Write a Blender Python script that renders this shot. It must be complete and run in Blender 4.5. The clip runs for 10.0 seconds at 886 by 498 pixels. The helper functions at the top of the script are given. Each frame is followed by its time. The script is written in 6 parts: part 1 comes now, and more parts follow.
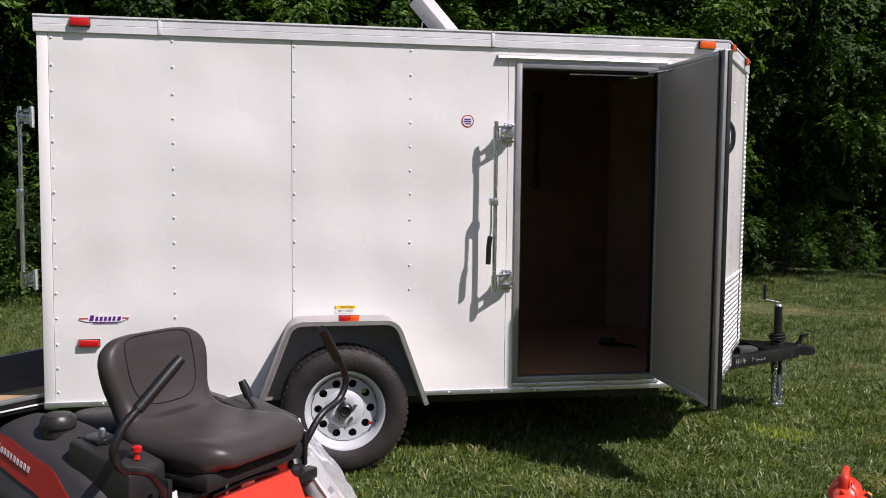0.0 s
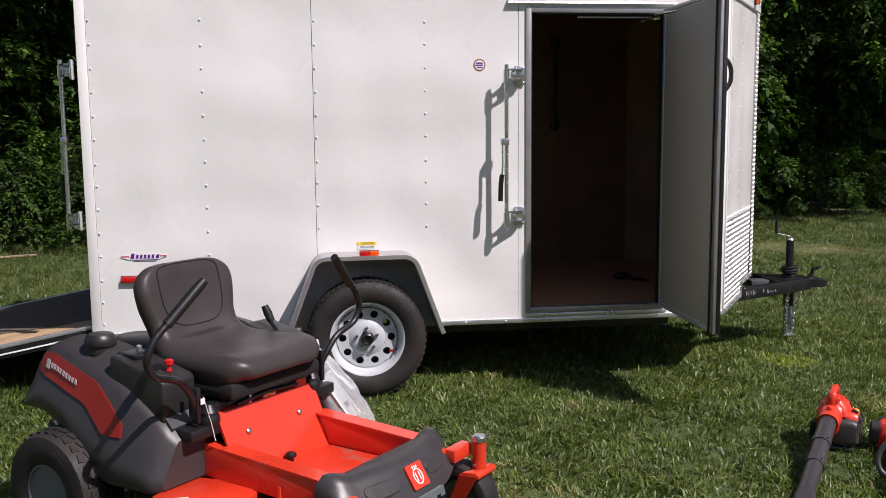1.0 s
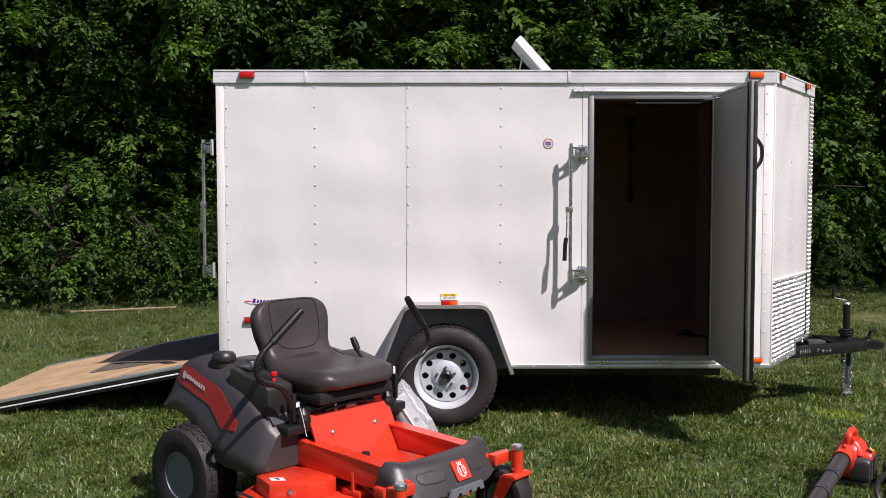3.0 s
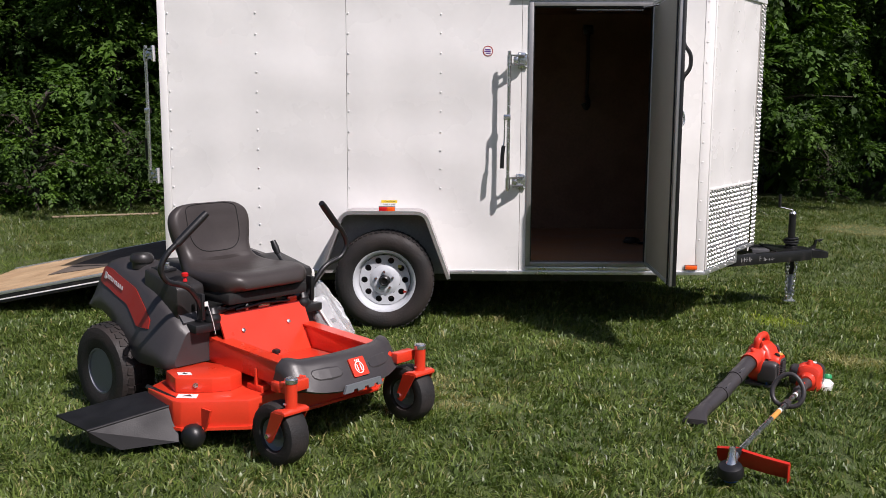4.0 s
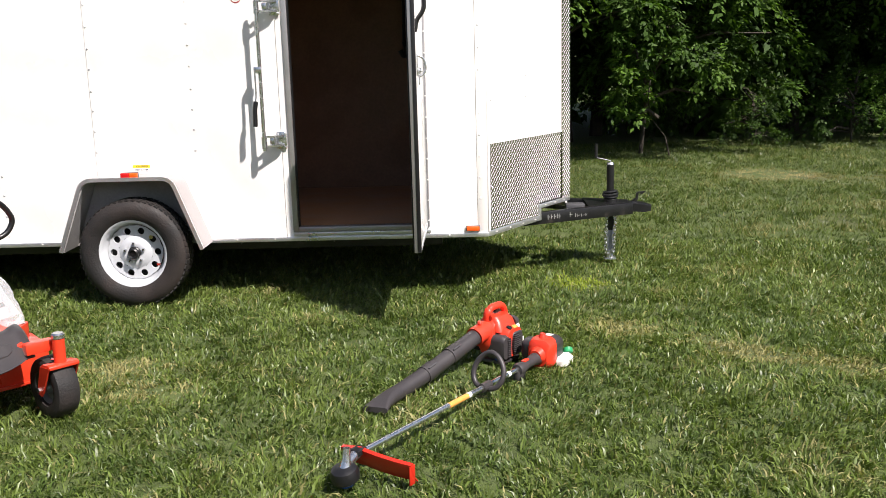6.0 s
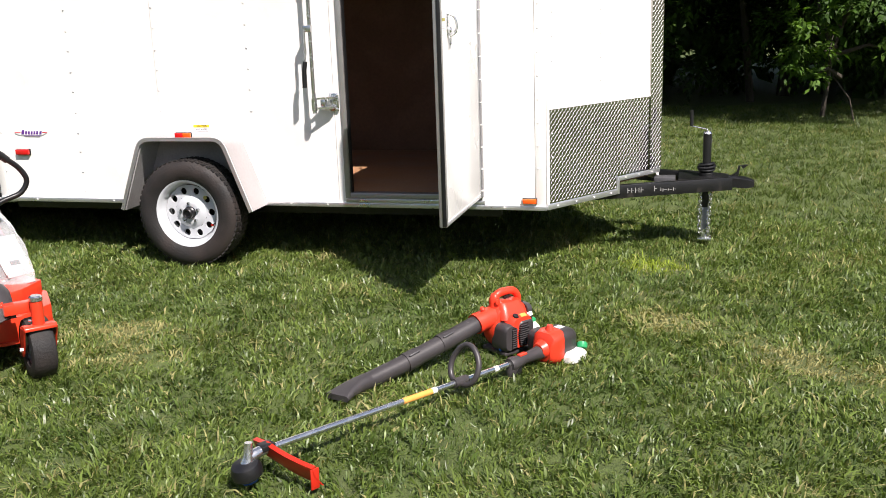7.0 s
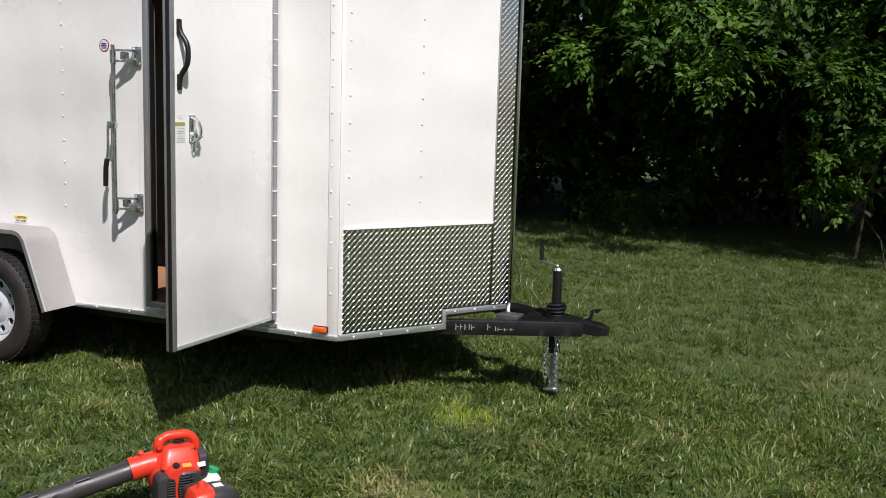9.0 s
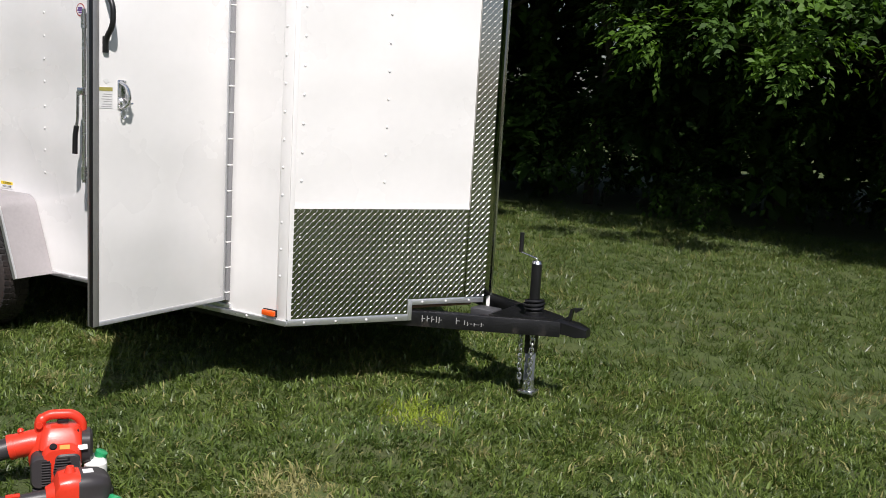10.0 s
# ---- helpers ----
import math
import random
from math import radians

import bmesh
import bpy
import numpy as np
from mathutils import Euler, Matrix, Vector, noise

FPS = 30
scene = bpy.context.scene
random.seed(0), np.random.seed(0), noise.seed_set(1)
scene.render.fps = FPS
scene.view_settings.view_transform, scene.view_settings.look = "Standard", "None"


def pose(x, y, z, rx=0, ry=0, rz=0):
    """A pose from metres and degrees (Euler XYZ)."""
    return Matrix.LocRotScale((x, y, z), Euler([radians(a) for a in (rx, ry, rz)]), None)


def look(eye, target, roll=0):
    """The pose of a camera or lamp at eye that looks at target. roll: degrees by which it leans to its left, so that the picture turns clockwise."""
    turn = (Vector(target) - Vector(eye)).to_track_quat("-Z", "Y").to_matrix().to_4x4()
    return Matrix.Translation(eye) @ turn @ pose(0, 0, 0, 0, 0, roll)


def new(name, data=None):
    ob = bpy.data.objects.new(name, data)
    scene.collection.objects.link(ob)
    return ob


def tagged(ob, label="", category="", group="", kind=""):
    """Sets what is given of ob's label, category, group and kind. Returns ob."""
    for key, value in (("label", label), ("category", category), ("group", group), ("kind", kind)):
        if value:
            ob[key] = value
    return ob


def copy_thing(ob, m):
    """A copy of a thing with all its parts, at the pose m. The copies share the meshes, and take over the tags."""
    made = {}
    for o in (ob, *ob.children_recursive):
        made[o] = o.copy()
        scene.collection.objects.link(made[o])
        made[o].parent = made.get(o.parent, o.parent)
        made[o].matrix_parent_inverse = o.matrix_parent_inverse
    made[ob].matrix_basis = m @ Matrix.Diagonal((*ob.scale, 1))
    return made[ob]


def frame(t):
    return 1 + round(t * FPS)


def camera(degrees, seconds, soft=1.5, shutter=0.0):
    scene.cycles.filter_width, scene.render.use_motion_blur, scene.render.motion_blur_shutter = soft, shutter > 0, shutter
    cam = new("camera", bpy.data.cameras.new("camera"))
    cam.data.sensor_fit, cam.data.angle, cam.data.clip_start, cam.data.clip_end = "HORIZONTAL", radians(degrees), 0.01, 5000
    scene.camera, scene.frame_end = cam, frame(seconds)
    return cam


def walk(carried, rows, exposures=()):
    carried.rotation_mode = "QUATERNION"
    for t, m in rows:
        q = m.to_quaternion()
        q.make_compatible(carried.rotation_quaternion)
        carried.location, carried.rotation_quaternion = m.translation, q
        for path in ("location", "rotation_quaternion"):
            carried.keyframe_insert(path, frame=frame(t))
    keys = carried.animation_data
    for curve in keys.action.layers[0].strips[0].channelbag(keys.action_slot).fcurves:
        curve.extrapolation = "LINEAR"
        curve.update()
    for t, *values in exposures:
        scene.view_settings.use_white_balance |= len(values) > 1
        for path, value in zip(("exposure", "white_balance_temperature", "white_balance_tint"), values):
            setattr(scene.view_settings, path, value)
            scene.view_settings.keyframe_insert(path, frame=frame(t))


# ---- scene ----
cam = camera(49.9, 10.0, soft=0.88)
PATH = [
    (0, (0.162, -0.375, 1.62), (0.532, 1.585, 1.469), 1.3),
    (0.5, (0.254, -0.462, 1.595), (0.599, 1.496, 1.37), 1.2),
    (1, (0.28, -0.723, 1.58), (0.556, 1.241, 1.323), 0.2),
    (1.5, (0.307, -0.994, 1.601), (0.517, 0.984, 1.39), -0.6),
    (2, (0.428, -1.219, 1.601), (0.609, 0.768, 1.469), 0.7),
    (2.5, (0.475, -1.449, 1.572), (0.566, 0.546, 1.469), 1.3),
    (2.7, (0.467, -1.551, 1.567), (0.529, 0.445, 1.461), 1.0),
    (3.8, (0.933, -1.804, 1.567), (0.871, 0.186, 1.376), 0.7),
    (4, (1.057, -1.795, 1.563), (1.041, 0.183, 1.264), 1.0),
    (4.5, (1.351, -1.669, 1.564), (1.387, 0.29, 1.164), -0.4),
    (5, (1.775, -1.523, 1.565), (1.841, 0.439, 1.178), -0.9),
    (5.5, (2.253, -1.398, 1.596), (2.333, 0.561, 1.199), -0.4),
    (5.7, (2.408, -1.333, 1.574), (2.451, 0.626, 1.173), -0.8),
    (6.8, (3.523, -0.813, 1.602), (3.146, 1.098, 1.145), -0.5),
    (7, (3.68, -0.684, 1.593), (3.193, 1.193, 1.102), -1.2),
    (7.5, (4.097, -0.38, 1.641), (3.548, 1.485, 1.174), -0.0),
    (8, (4.562, -0.111, 1.664), (3.923, 1.756, 1.335), 1.0),
    (8.5, (4.929, 0.186, 1.64), (4.209, 2.024, 1.321), 2.1),
    (9, (5.312, 0.528, 1.653), (4.549, 2.353, 1.363), 2.4),
    (9.5, (5.674, 0.866, 1.64), (4.782, 2.635, 1.364), 3.2),
    (10, (5.922, 1.258, 1.636), (4.926, 2.96, 1.306), 4.0),
]
EXPOSURES = [(0, 0.22, 6400, 21), (1.2, 0.19, 6400, 21), (2.7, 0.24, 6400, 21), (4.0, 0.24, 6420, 20), (4.6, 0.77, 6600, 16), (5.5, 0.87, 6650, 16), (7.0, 0.95, 6650, 16), (7.5, 0.90, 6600, 16), (8.0, 0.30, 6450, 15), (8.5, 0.14, 6350, 13), (9.0, 0.14, 6350, 14), (10, 0.22, 6350, 15)]
walk(cam, [(t, look(eye, target, roll)) for t, eye, target, roll in PATH], EXPOSURES)

# ---- light ----
SUN = Vector((0.56, -0.57, 1.0)).normalized()      # towards the sun
SUN_POWER, SKY_POWER = 4.5, 0.065
world = bpy.data.worlds.new("world")
scene.world = world
world.use_nodes = True
_nt = world.node_tree
_nt.nodes.clear()
_sky = _nt.nodes.new("ShaderNodeTexSky")
_sky.sky_type = "NISHITA"
_sky.sun_disc = False
_sky.dust_density = 1.6
_sky.sun_elevation = math.asin(SUN.z)
_sky.sun_rotation = math.atan2(SUN.x, SUN.y)
_bg = _nt.nodes.new("ShaderNodeBackground")
_bg.inputs["Strength"].default_value = SKY_POWER
_out = _nt.nodes.new("ShaderNodeOutputWorld")
_nt.links.new(_sky.outputs[0], _bg.inputs[0])
_nt.links.new(_bg.outputs[0], _out.inputs[0])
_lamp = bpy.data.lights.new("sun", "SUN")
_lamp.energy, _lamp.angle, _lamp.color = SUN_POWER, radians(0.53), (1.0, 0.96, 0.9)
_sun = new("sun", _lamp)
_sun.matrix_world = look(SUN * 30, (0, 0, 0))
scene.view_settings.exposure = 0.0


# ---- materials ----
def mat(name, color, rough=0.5, metal=0.0, vary=0.12, scale=6.0, bump=0.0, bump_scale=60.0, spec=0.5, coat=0.0,
        second=None, second_amount=0.5, second_scale=2.0, second_edge=(0.45, 0.6), per_object=0.0, per_island=0.0, bump_dist=0.01, bump_detail=5):
    """Principled material with two scales of colour variation, roughness variation and fine relief."""
    m = bpy.data.materials.new(name)
    m.use_nodes = True
    t = m.node_tree
    p = t.nodes["Principled BSDF"]
    p.inputs["Metallic"].default_value = metal
    p.inputs["Specular IOR Level"].default_value = spec
    p.inputs["Coat Weight"].default_value = coat
    p.inputs["Coat Roughness"].default_value = 0.08
    co = t.nodes.new("ShaderNodeTexCoord")
    big = t.nodes.new("ShaderNodeTexNoise")
    big.inputs["Scale"].default_value = scale
    big.inputs["Detail"].default_value = 6
    t.links.new(co.outputs["Object"], big.inputs["Vector"])
    fine = t.nodes.new("ShaderNodeTexNoise")
    fine.inputs["Scale"].default_value = scale * 14
    fine.inputs["Detail"].default_value = 4
    t.links.new(co.outputs["Object"], fine.inputs["Vector"])
    add = t.nodes.new("ShaderNodeMath")
    add.operation = "MULTIPLY_ADD"
    t.links.new(fine.outputs[0], add.inputs[0])
    add.inputs[1].default_value = 0.4
    half = t.nodes.new("ShaderNodeMath")
    half.operation = "MULTIPLY"
    half.inputs[1].default_value = 0.6
    t.links.new(big.outputs[0], half.inputs[0])
    t.links.new(half.outputs[0], add.inputs[2])
    ramp = t.nodes.new("ShaderNodeMapRange")
    ramp.inputs["From Min"].default_value, ramp.inputs["From Max"].default_value = 0.3, 0.7
    ramp.inputs["To Min"].default_value, ramp.inputs["To Max"].default_value = 1 - vary, 1 + vary
    t.links.new(add.outputs[0], ramp.inputs["Value"])
    value = ramp.outputs[0]
    for amount, node, out in ((per_object, "ShaderNodeObjectInfo", "Random"), (per_island, "ShaderNodeNewGeometry", "Random Per Island")):
        if amount:
            info = t.nodes.new(node)
            r = t.nodes.new("ShaderNodeMapRange")
            r.inputs["To Min"].default_value, r.inputs["To Max"].default_value = 1 - amount, 1 + amount
            t.links.new(info.outputs[out], r.inputs["Value"])
            mul = t.nodes.new("ShaderNodeMath")
            mul.operation = "MULTIPLY"
            t.links.new(value, mul.inputs[0])
            t.links.new(r.outputs[0], mul.inputs[1])
            value = mul.outputs[0]
    base = t.nodes.new("ShaderNodeRGB")
    base.outputs[0].default_value = (*color, 1)
    source = base.outputs[0]
    if second:
        blot = t.nodes.new("ShaderNodeTexNoise")
        blot.inputs["Scale"].default_value = second_scale
        blot.inputs["Detail"].default_value = 8
        t.links.new(co.outputs["Object"], blot.inputs["Vector"])
        edge = t.nodes.new("ShaderNodeMapRange")
        edge.inputs["From Min"].default_value, edge.inputs["From Max"].default_value = second_edge
        edge.inputs["To Max"].default_value = second_amount
        t.links.new(blot.outputs[0], edge.inputs["Value"])
        mix = t.nodes.new("ShaderNodeMix")
        mix.data_type = "RGBA"
        t.links.new(edge.outputs[0], mix.inputs["Factor"])
        t.links.new(source, mix.inputs["A"])
        mix.inputs["B"].default_value = (*second, 1)
        source = mix.outputs["Result"]
    tint = t.nodes.new("ShaderNodeVectorMath")
    tint.operation = "SCALE"
    t.links.new(source, tint.inputs[0])
    t.links.new(value, tint.inputs["Scale"])
    t.links.new(tint.outputs[0], p.inputs["Base Color"])
    rr = t.nodes.new("ShaderNodeMapRange")
    rr.inputs["From Min"].default_value, rr.inputs["From Max"].default_value = 0.3, 0.7
    rr.inputs["To Min"].default_value, rr.inputs["To Max"].default_value = max(rough * 0.8, 0.02), min(rough * 1.2, 1)
    t.links.new(big.outputs[0], rr.inputs["Value"])
    t.links.new(rr.outputs[0], p.inputs["Roughness"])
    if bump:
        bt = t.nodes.new("ShaderNodeTexNoise")
        bt.inputs["Scale"].default_value = bump_scale
        bt.inputs["Detail"].default_value = bump_detail
        t.links.new(co.outputs["Object"], bt.inputs["Vector"])
        b = t.nodes.new("ShaderNodeBump")
        b.inputs["Strength"].default_value = bump
        b.inputs["Distance"].default_value = bump_dist
        t.links.new(bt.outputs[0], b.inputs["Height"])
        t.links.new(b.outputs[0], p.inputs["Normal"])
    return m


def leaf_mat(name, color, trans=0.35, vary=0.35, gloss=0.6):
    """Thin leaf: diffuse, slight gloss and light through it."""
    m = bpy.data.materials.new(name)
    m.use_nodes = True
    t = m.node_tree
    p = t.nodes["Principled BSDF"]
    p.inputs["Roughness"].default_value = gloss
    p.inputs["Specular IOR Level"].default_value = 0.25 if gloss > 0.5 else 0.5
    geo = t.nodes.new("ShaderNodeNewGeometry")
    r = t.nodes.new("ShaderNodeMapRange")
    r.inputs["To Min"].default_value, r.inputs["To Max"].default_value = 1 - vary, 1 + vary
    t.links.new(geo.outputs["Random Per Island"], r.inputs["Value"])
    info = t.nodes.new("ShaderNodeObjectInfo")
    r2 = t.nodes.new("ShaderNodeMapRange")
    r2.inputs["To Min"].default_value, r2.inputs["To Max"].default_value = 0.8, 1.2
    t.links.new(info.outputs["Random"], r2.inputs["Value"])
    mul = t.nodes.new("ShaderNodeMath")
    mul.operation = "MULTIPLY"
    t.links.new(r.outputs[0], mul.inputs[0])
    t.links.new(r2.outputs[0], mul.inputs[1])
    tint = t.nodes.new("ShaderNodeVectorMath")
    tint.operation = "SCALE"
    tint.inputs[0].default_value = color
    t.links.new(mul.outputs[0], tint.inputs["Scale"])
    t.links.new(tint.outputs[0], p.inputs["Base Color"])
    tr = t.nodes.new("ShaderNodeBsdfTranslucent")
    lit = t.nodes.new("ShaderNodeVectorMath")
    lit.operation = "MULTIPLY"
    t.links.new(tint.outputs[0], lit.inputs[0])
    lit.inputs[1].default_value = (1.3, 1.5, 0.5)
    t.links.new(lit.outputs[0], tr.inputs["Color"])
    mix = t.nodes.new("ShaderNodeMixShader")
    mix.inputs[0].default_value = trans
    t.links.new(p.outputs[0], mix.inputs[1])
    t.links.new(tr.outputs[0], mix.inputs[2])
    t.links.new(mix.outputs[0], t.nodes["Material Output"].inputs["Surface"])
    return m


WHITE_SKIN = mat("white_painted_aluminium", (0.80, 0.79, 0.77), 0.28, vary=0.03, scale=1.5, bump=1.15, bump_scale=1.5, bump_dist=0.04, bump_detail=1, coat=0.3)
WHITE_PAINT = mat("white_paint", (0.80, 0.79, 0.77), 0.35, vary=0.03, scale=3)
DOOR_BACK = mat("door_inner_panel", (0.41, 0.37, 0.30), 0.5, vary=0.05, scale=3)
ALU = mat("mill_aluminium", (0.72, 0.73, 0.74), 0.32, metal=0.85, vary=0.08, scale=5, bump=0.1, bump_scale=120)
ALU_DARK = mat("dark_aluminium_edge", (0.36, 0.355, 0.35), 0.4, metal=0.6, vary=0.1, scale=6)
RAIL = mat("bright_aluminium_rail", (0.77, 0.775, 0.785), 0.38, metal=0.12, vary=0.08, scale=7, bump=0.05, bump_scale=60, second=(0.55, 0.55, 0.56), second_amount=0.5, second_scale=3)
ALU_DULL = mat("dull_aluminium_trim", (0.56, 0.57, 0.58), 0.4, metal=0.6, vary=0.1, scale=5)
TREAD = mat("bright_tread_plate", (0.46, 0.455, 0.435), 0.13, metal=1.0, vary=0.06, scale=4)
# copy of the plate metal, rougher and duller to tame sun glints on the lozenges
TREAD_RAISED = mat("rough_tread_lozenges", (0.40, 0.395, 0.38), 0.36, metal=0.8, vary=0.06, scale=30)
SCREW = mat("painted_screw", (0.80, 0.79, 0.78), 0.35, metal=0.0, vary=0.1, scale=40)
CHROME = mat("zinc_plated_steel", (0.66, 0.67, 0.68), 0.25, metal=0.95, vary=0.1, scale=20)
BLACK_STEEL = mat("black_painted_steel", (0.009, 0.009, 0.010), 0.36, vary=0.25, scale=8, bump=0.15, bump_scale=90, second=(0.06, 0.05, 0.045), second_amount=0.4, second_scale=9, second_edge=(0.58, 0.68))
BLACK_PLASTIC = mat("black_plastic", (0.010, 0.010, 0.011), 0.42, vary=0.2, scale=10, bump=0.05, bump_scale=220)
GREY_PLASTIC = mat("dark_grey_plastic", (0.041, 0.037, 0.038), 0.44, vary=0.12, scale=8, bump=0.05, bump_scale=320)
MID_GREY = mat("grey_plastic", (0.060, 0.060, 0.064), 0.45, vary=0.1, scale=8, bump=0.12, bump_scale=260)
RUBBER = mat("tyre_rubber", (0.011, 0.010, 0.010), 0.7, vary=0.25, scale=9, bump=0.3, bump_scale=90, second=(0.035, 0.024, 0.020), second_amount=0.55, second_scale=5, second_edge=(0.42, 0.65))
RIM_WHITE = mat("white_rim_paint", (0.51, 0.53, 0.56), 0.3, vary=0.04, scale=10, coat=0.3)
ORANGE = mat("orange_paint", (0.66, 0.043, 0.016), 0.32, vary=0.06, scale=6, coat=0.4, bump=0.03, bump_scale=50)
ORANGE_PLASTIC = mat("orange_plastic", (0.68, 0.043, 0.018), 0.36, vary=0.06, scale=12, bump=0.05, bump_scale=200)
ORANGE_WORN = mat("scuffed_orange_paint", (0.64, 0.043, 0.016), 0.4, vary=0.08, scale=8, coat=0.2, bump=0.05, bump_scale=60, second=(0.22, 0.16, 0.13), second_amount=0.75, second_scale=5, second_edge=(0.54, 0.66))
SEAT_VINYL = mat("black_vinyl", (0.042, 0.035, 0.033), 0.42, vary=0.14, scale=7, bump=0.07, bump_scale=420, spec=0.38)
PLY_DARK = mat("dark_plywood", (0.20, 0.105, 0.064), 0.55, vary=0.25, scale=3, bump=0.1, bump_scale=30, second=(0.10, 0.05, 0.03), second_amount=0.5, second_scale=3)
PLY_FLOOR = mat("plywood_floor", (0.36, 0.19, 0.10), 0.6, vary=0.2, scale=4, bump=0.1, bump_scale=40)
PLY_RAW = mat("raw_plywood", (0.52, 0.36, 0.21), 0.65, vary=0.2, scale=4, bump=0.12, bump_scale=40, second=(0.36, 0.22, 0.12), second_amount=0.5, second_scale=5)
RAMP_DARK = mat("dark_rough_ramp", (0.15, 0.125, 0.105), 0.92, vary=0.3, scale=7, bump=0.5, bump_scale=200)
RAMP_DARK.node_tree.nodes["Principled BSDF"].inputs["Specular IOR Level"].default_value = 0.05
FENDER_ALU = mat("bare_aluminium_sheet", (0.41, 0.385, 0.39), 0.48, metal=0.3, vary=0.1, scale=4, bump=0.06, bump_scale=30)
FLASH_RED = mat("dark_orange_red_plastic", (0.31, 0.016, 0.009), 0.45, vary=0.08, scale=12)
GUARD_RED = mat("deep_red_plastic", (0.50, 0.022, 0.010), 0.34, vary=0.08, scale=10, bump=0.05, bump_scale=120)
STICKER_DULL = mat("faded_yellow_sticker", (0.38, 0.34, 0.09), 0.5, vary=0.1, scale=30)
DARK_RIM = mat("dark_grey_rim", (0.16, 0.17, 0.20), 0.4, metal=0.2, vary=0.15, scale=10)
HINGE_GREY = mat("worn_hinge_metal", (0.30, 0.30, 0.31), 0.45, metal=0.4, vary=0.1, scale=8)
CHUTE_FRONT = mat("scuffed_black_plastic", (0.012, 0.011, 0.012), 0.55, vary=0.2, scale=8, bump=0.06, bump_scale=160)
RED_LENS = mat("red_lens", (0.55, 0.012, 0.012), 0.12, vary=0.05, scale=20, coat=0.5)
AMBER_LENS = mat("amber_lens", (0.85, 0.11, 0.012), 0.12, vary=0.05, scale=20, coat=0.5)
FENDER_DARK = mat("fender_liner", (0.36, 0.35, 0.35), 0.5, vary=0.2, scale=5, second=(0.15, 0.14, 0.13), second_amount=0.5)
CONSOLE_GREY = mat("charcoal_plastic", (0.020, 0.018, 0.018), 0.42, vary=0.15, scale=9, bump=0.05, bump_scale=240)
SEAM_BLACK = mat("matt_black_thread", (0.006, 0.006, 0.006), 0.9, vary=0.2, scale=60)
MARK_GREY = mat("pale_grey_print", (0.42, 0.40, 0.40), 0.5, vary=0.1, scale=30)
YELLOW = mat("yellow_label", (0.85, 0.62, 0.03), 0.4, vary=0.05, scale=20)
ORANGE_LABEL = mat("orange_label", (0.74, 0.33, 0.075), 0.4, vary=0.08, scale=20)
LABEL_WHITE = mat("white_label", (0.78, 0.78, 0.76), 0.4, vary=0.05, scale=30)
INK = mat("black_ink", (0.03, 0.03, 0.03), 0.5, vary=0.1, scale=30)
PURPLE = mat("purple_ink", (0.10, 0.02, 0.22), 0.4, vary=0.1, scale=30)
RED_INK = mat("red_ink", (0.6, 0.03, 0.05), 0.4, vary=0.1, scale=30)
CHALK = mat("chalk_marks", (0.30, 0.30, 0.29), 0.9, vary=0.3, scale=60)
GREEN_CAP = mat("green_plastic", (0.02, 0.30, 0.11), 0.35, vary=0.1, scale=20)
BLUE = mat("blue_plastic", (0.02, 0.08, 0.32), 0.4, vary=0.1, scale=20)
TANK_WHITE = mat("milky_plastic", (0.72, 0.72, 0.68), 0.4, vary=0.06, scale=20)
STEEL_GREY = mat("grey_wheel_steel", (0.20, 0.22, 0.24), 0.4, metal=0.3, vary=0.1, scale=10)
PAPER = mat("printed_paper", (0.75, 0.72, 0.70), 0.5, vary=0.1, scale=10, second=(0.55, 0.15, 0.3), second_amount=0.7, second_scale=4, second_edge=(0.55, 0.6))
TIMBER = mat("weathered_timber", (0.27, 0.21, 0.14), 0.85, vary=0.25, scale=6, bump=0.3, bump_scale=40)
BARK = mat("bark", (0.045, 0.036, 0.027), 0.9, vary=0.35, scale=6, bump=0.8, bump_scale=25, bump_dist=0.03)


# ---- mesh helpers ----
def mesh_from(bm, name, smooth=False):
    me = bpy.data.meshes.new(name)
    bmesh.ops.recalc_face_normals(bm, faces=bm.faces)
    bm.to_mesh(me)
    bm.free()
    if smooth:
        for p in me.polygons:
            p.use_smooth = True
        me.set_sharp_from_angle(angle=radians(38))
    return me


def part(name, bm, material, parent, label="", smooth=True, m=None):
    """Links a bmesh as one mesh object under a thing or a part."""
    me = mesh_from(bm, name, smooth) if isinstance(bm, bmesh.types.BMesh) else bm
    if not me.materials:
        me.materials.append(material)
    ob = new(name, me)
    ob.parent = parent
    if m is not None:
        ob.matrix_local = m
    return tagged(ob, label)


def thing(name, m, label, category, group="", kind=""):
    ob = new(name)
    ob.empty_display_size = 0.1
    ob.matrix_world = m
    return tagged(ob, label, category, group, kind)


def box(x0, x1, y0, y1, z0, z1, bevel=0.0, bm=None, m=None):
    bm = bm or bmesh.new()
    c = ((x0 + x1) / 2, (y0 + y1) / 2, (z0 + z1) / 2)
    t = Matrix.Translation(c) @ Matrix.Diagonal((x1 - x0, y1 - y0, z1 - z0, 1))
    r = bmesh.ops.create_cube(bm, size=1, matrix=t)
    if bevel:
        es = list({e for v in r["verts"] for e in v.link_edges})
        r2 = bmesh.ops.bevel(bm, geom=es, offset=bevel, segments=2, profile=0.5, affect="EDGES")
        vs = list({v for f in r2["faces"] for v in f.verts} | {v for v in r["verts"] if v.is_valid})
    else:
        vs = r["verts"]
    if m is not None:
        bmesh.ops.transform(bm, matrix=m, verts=vs)
    return bm


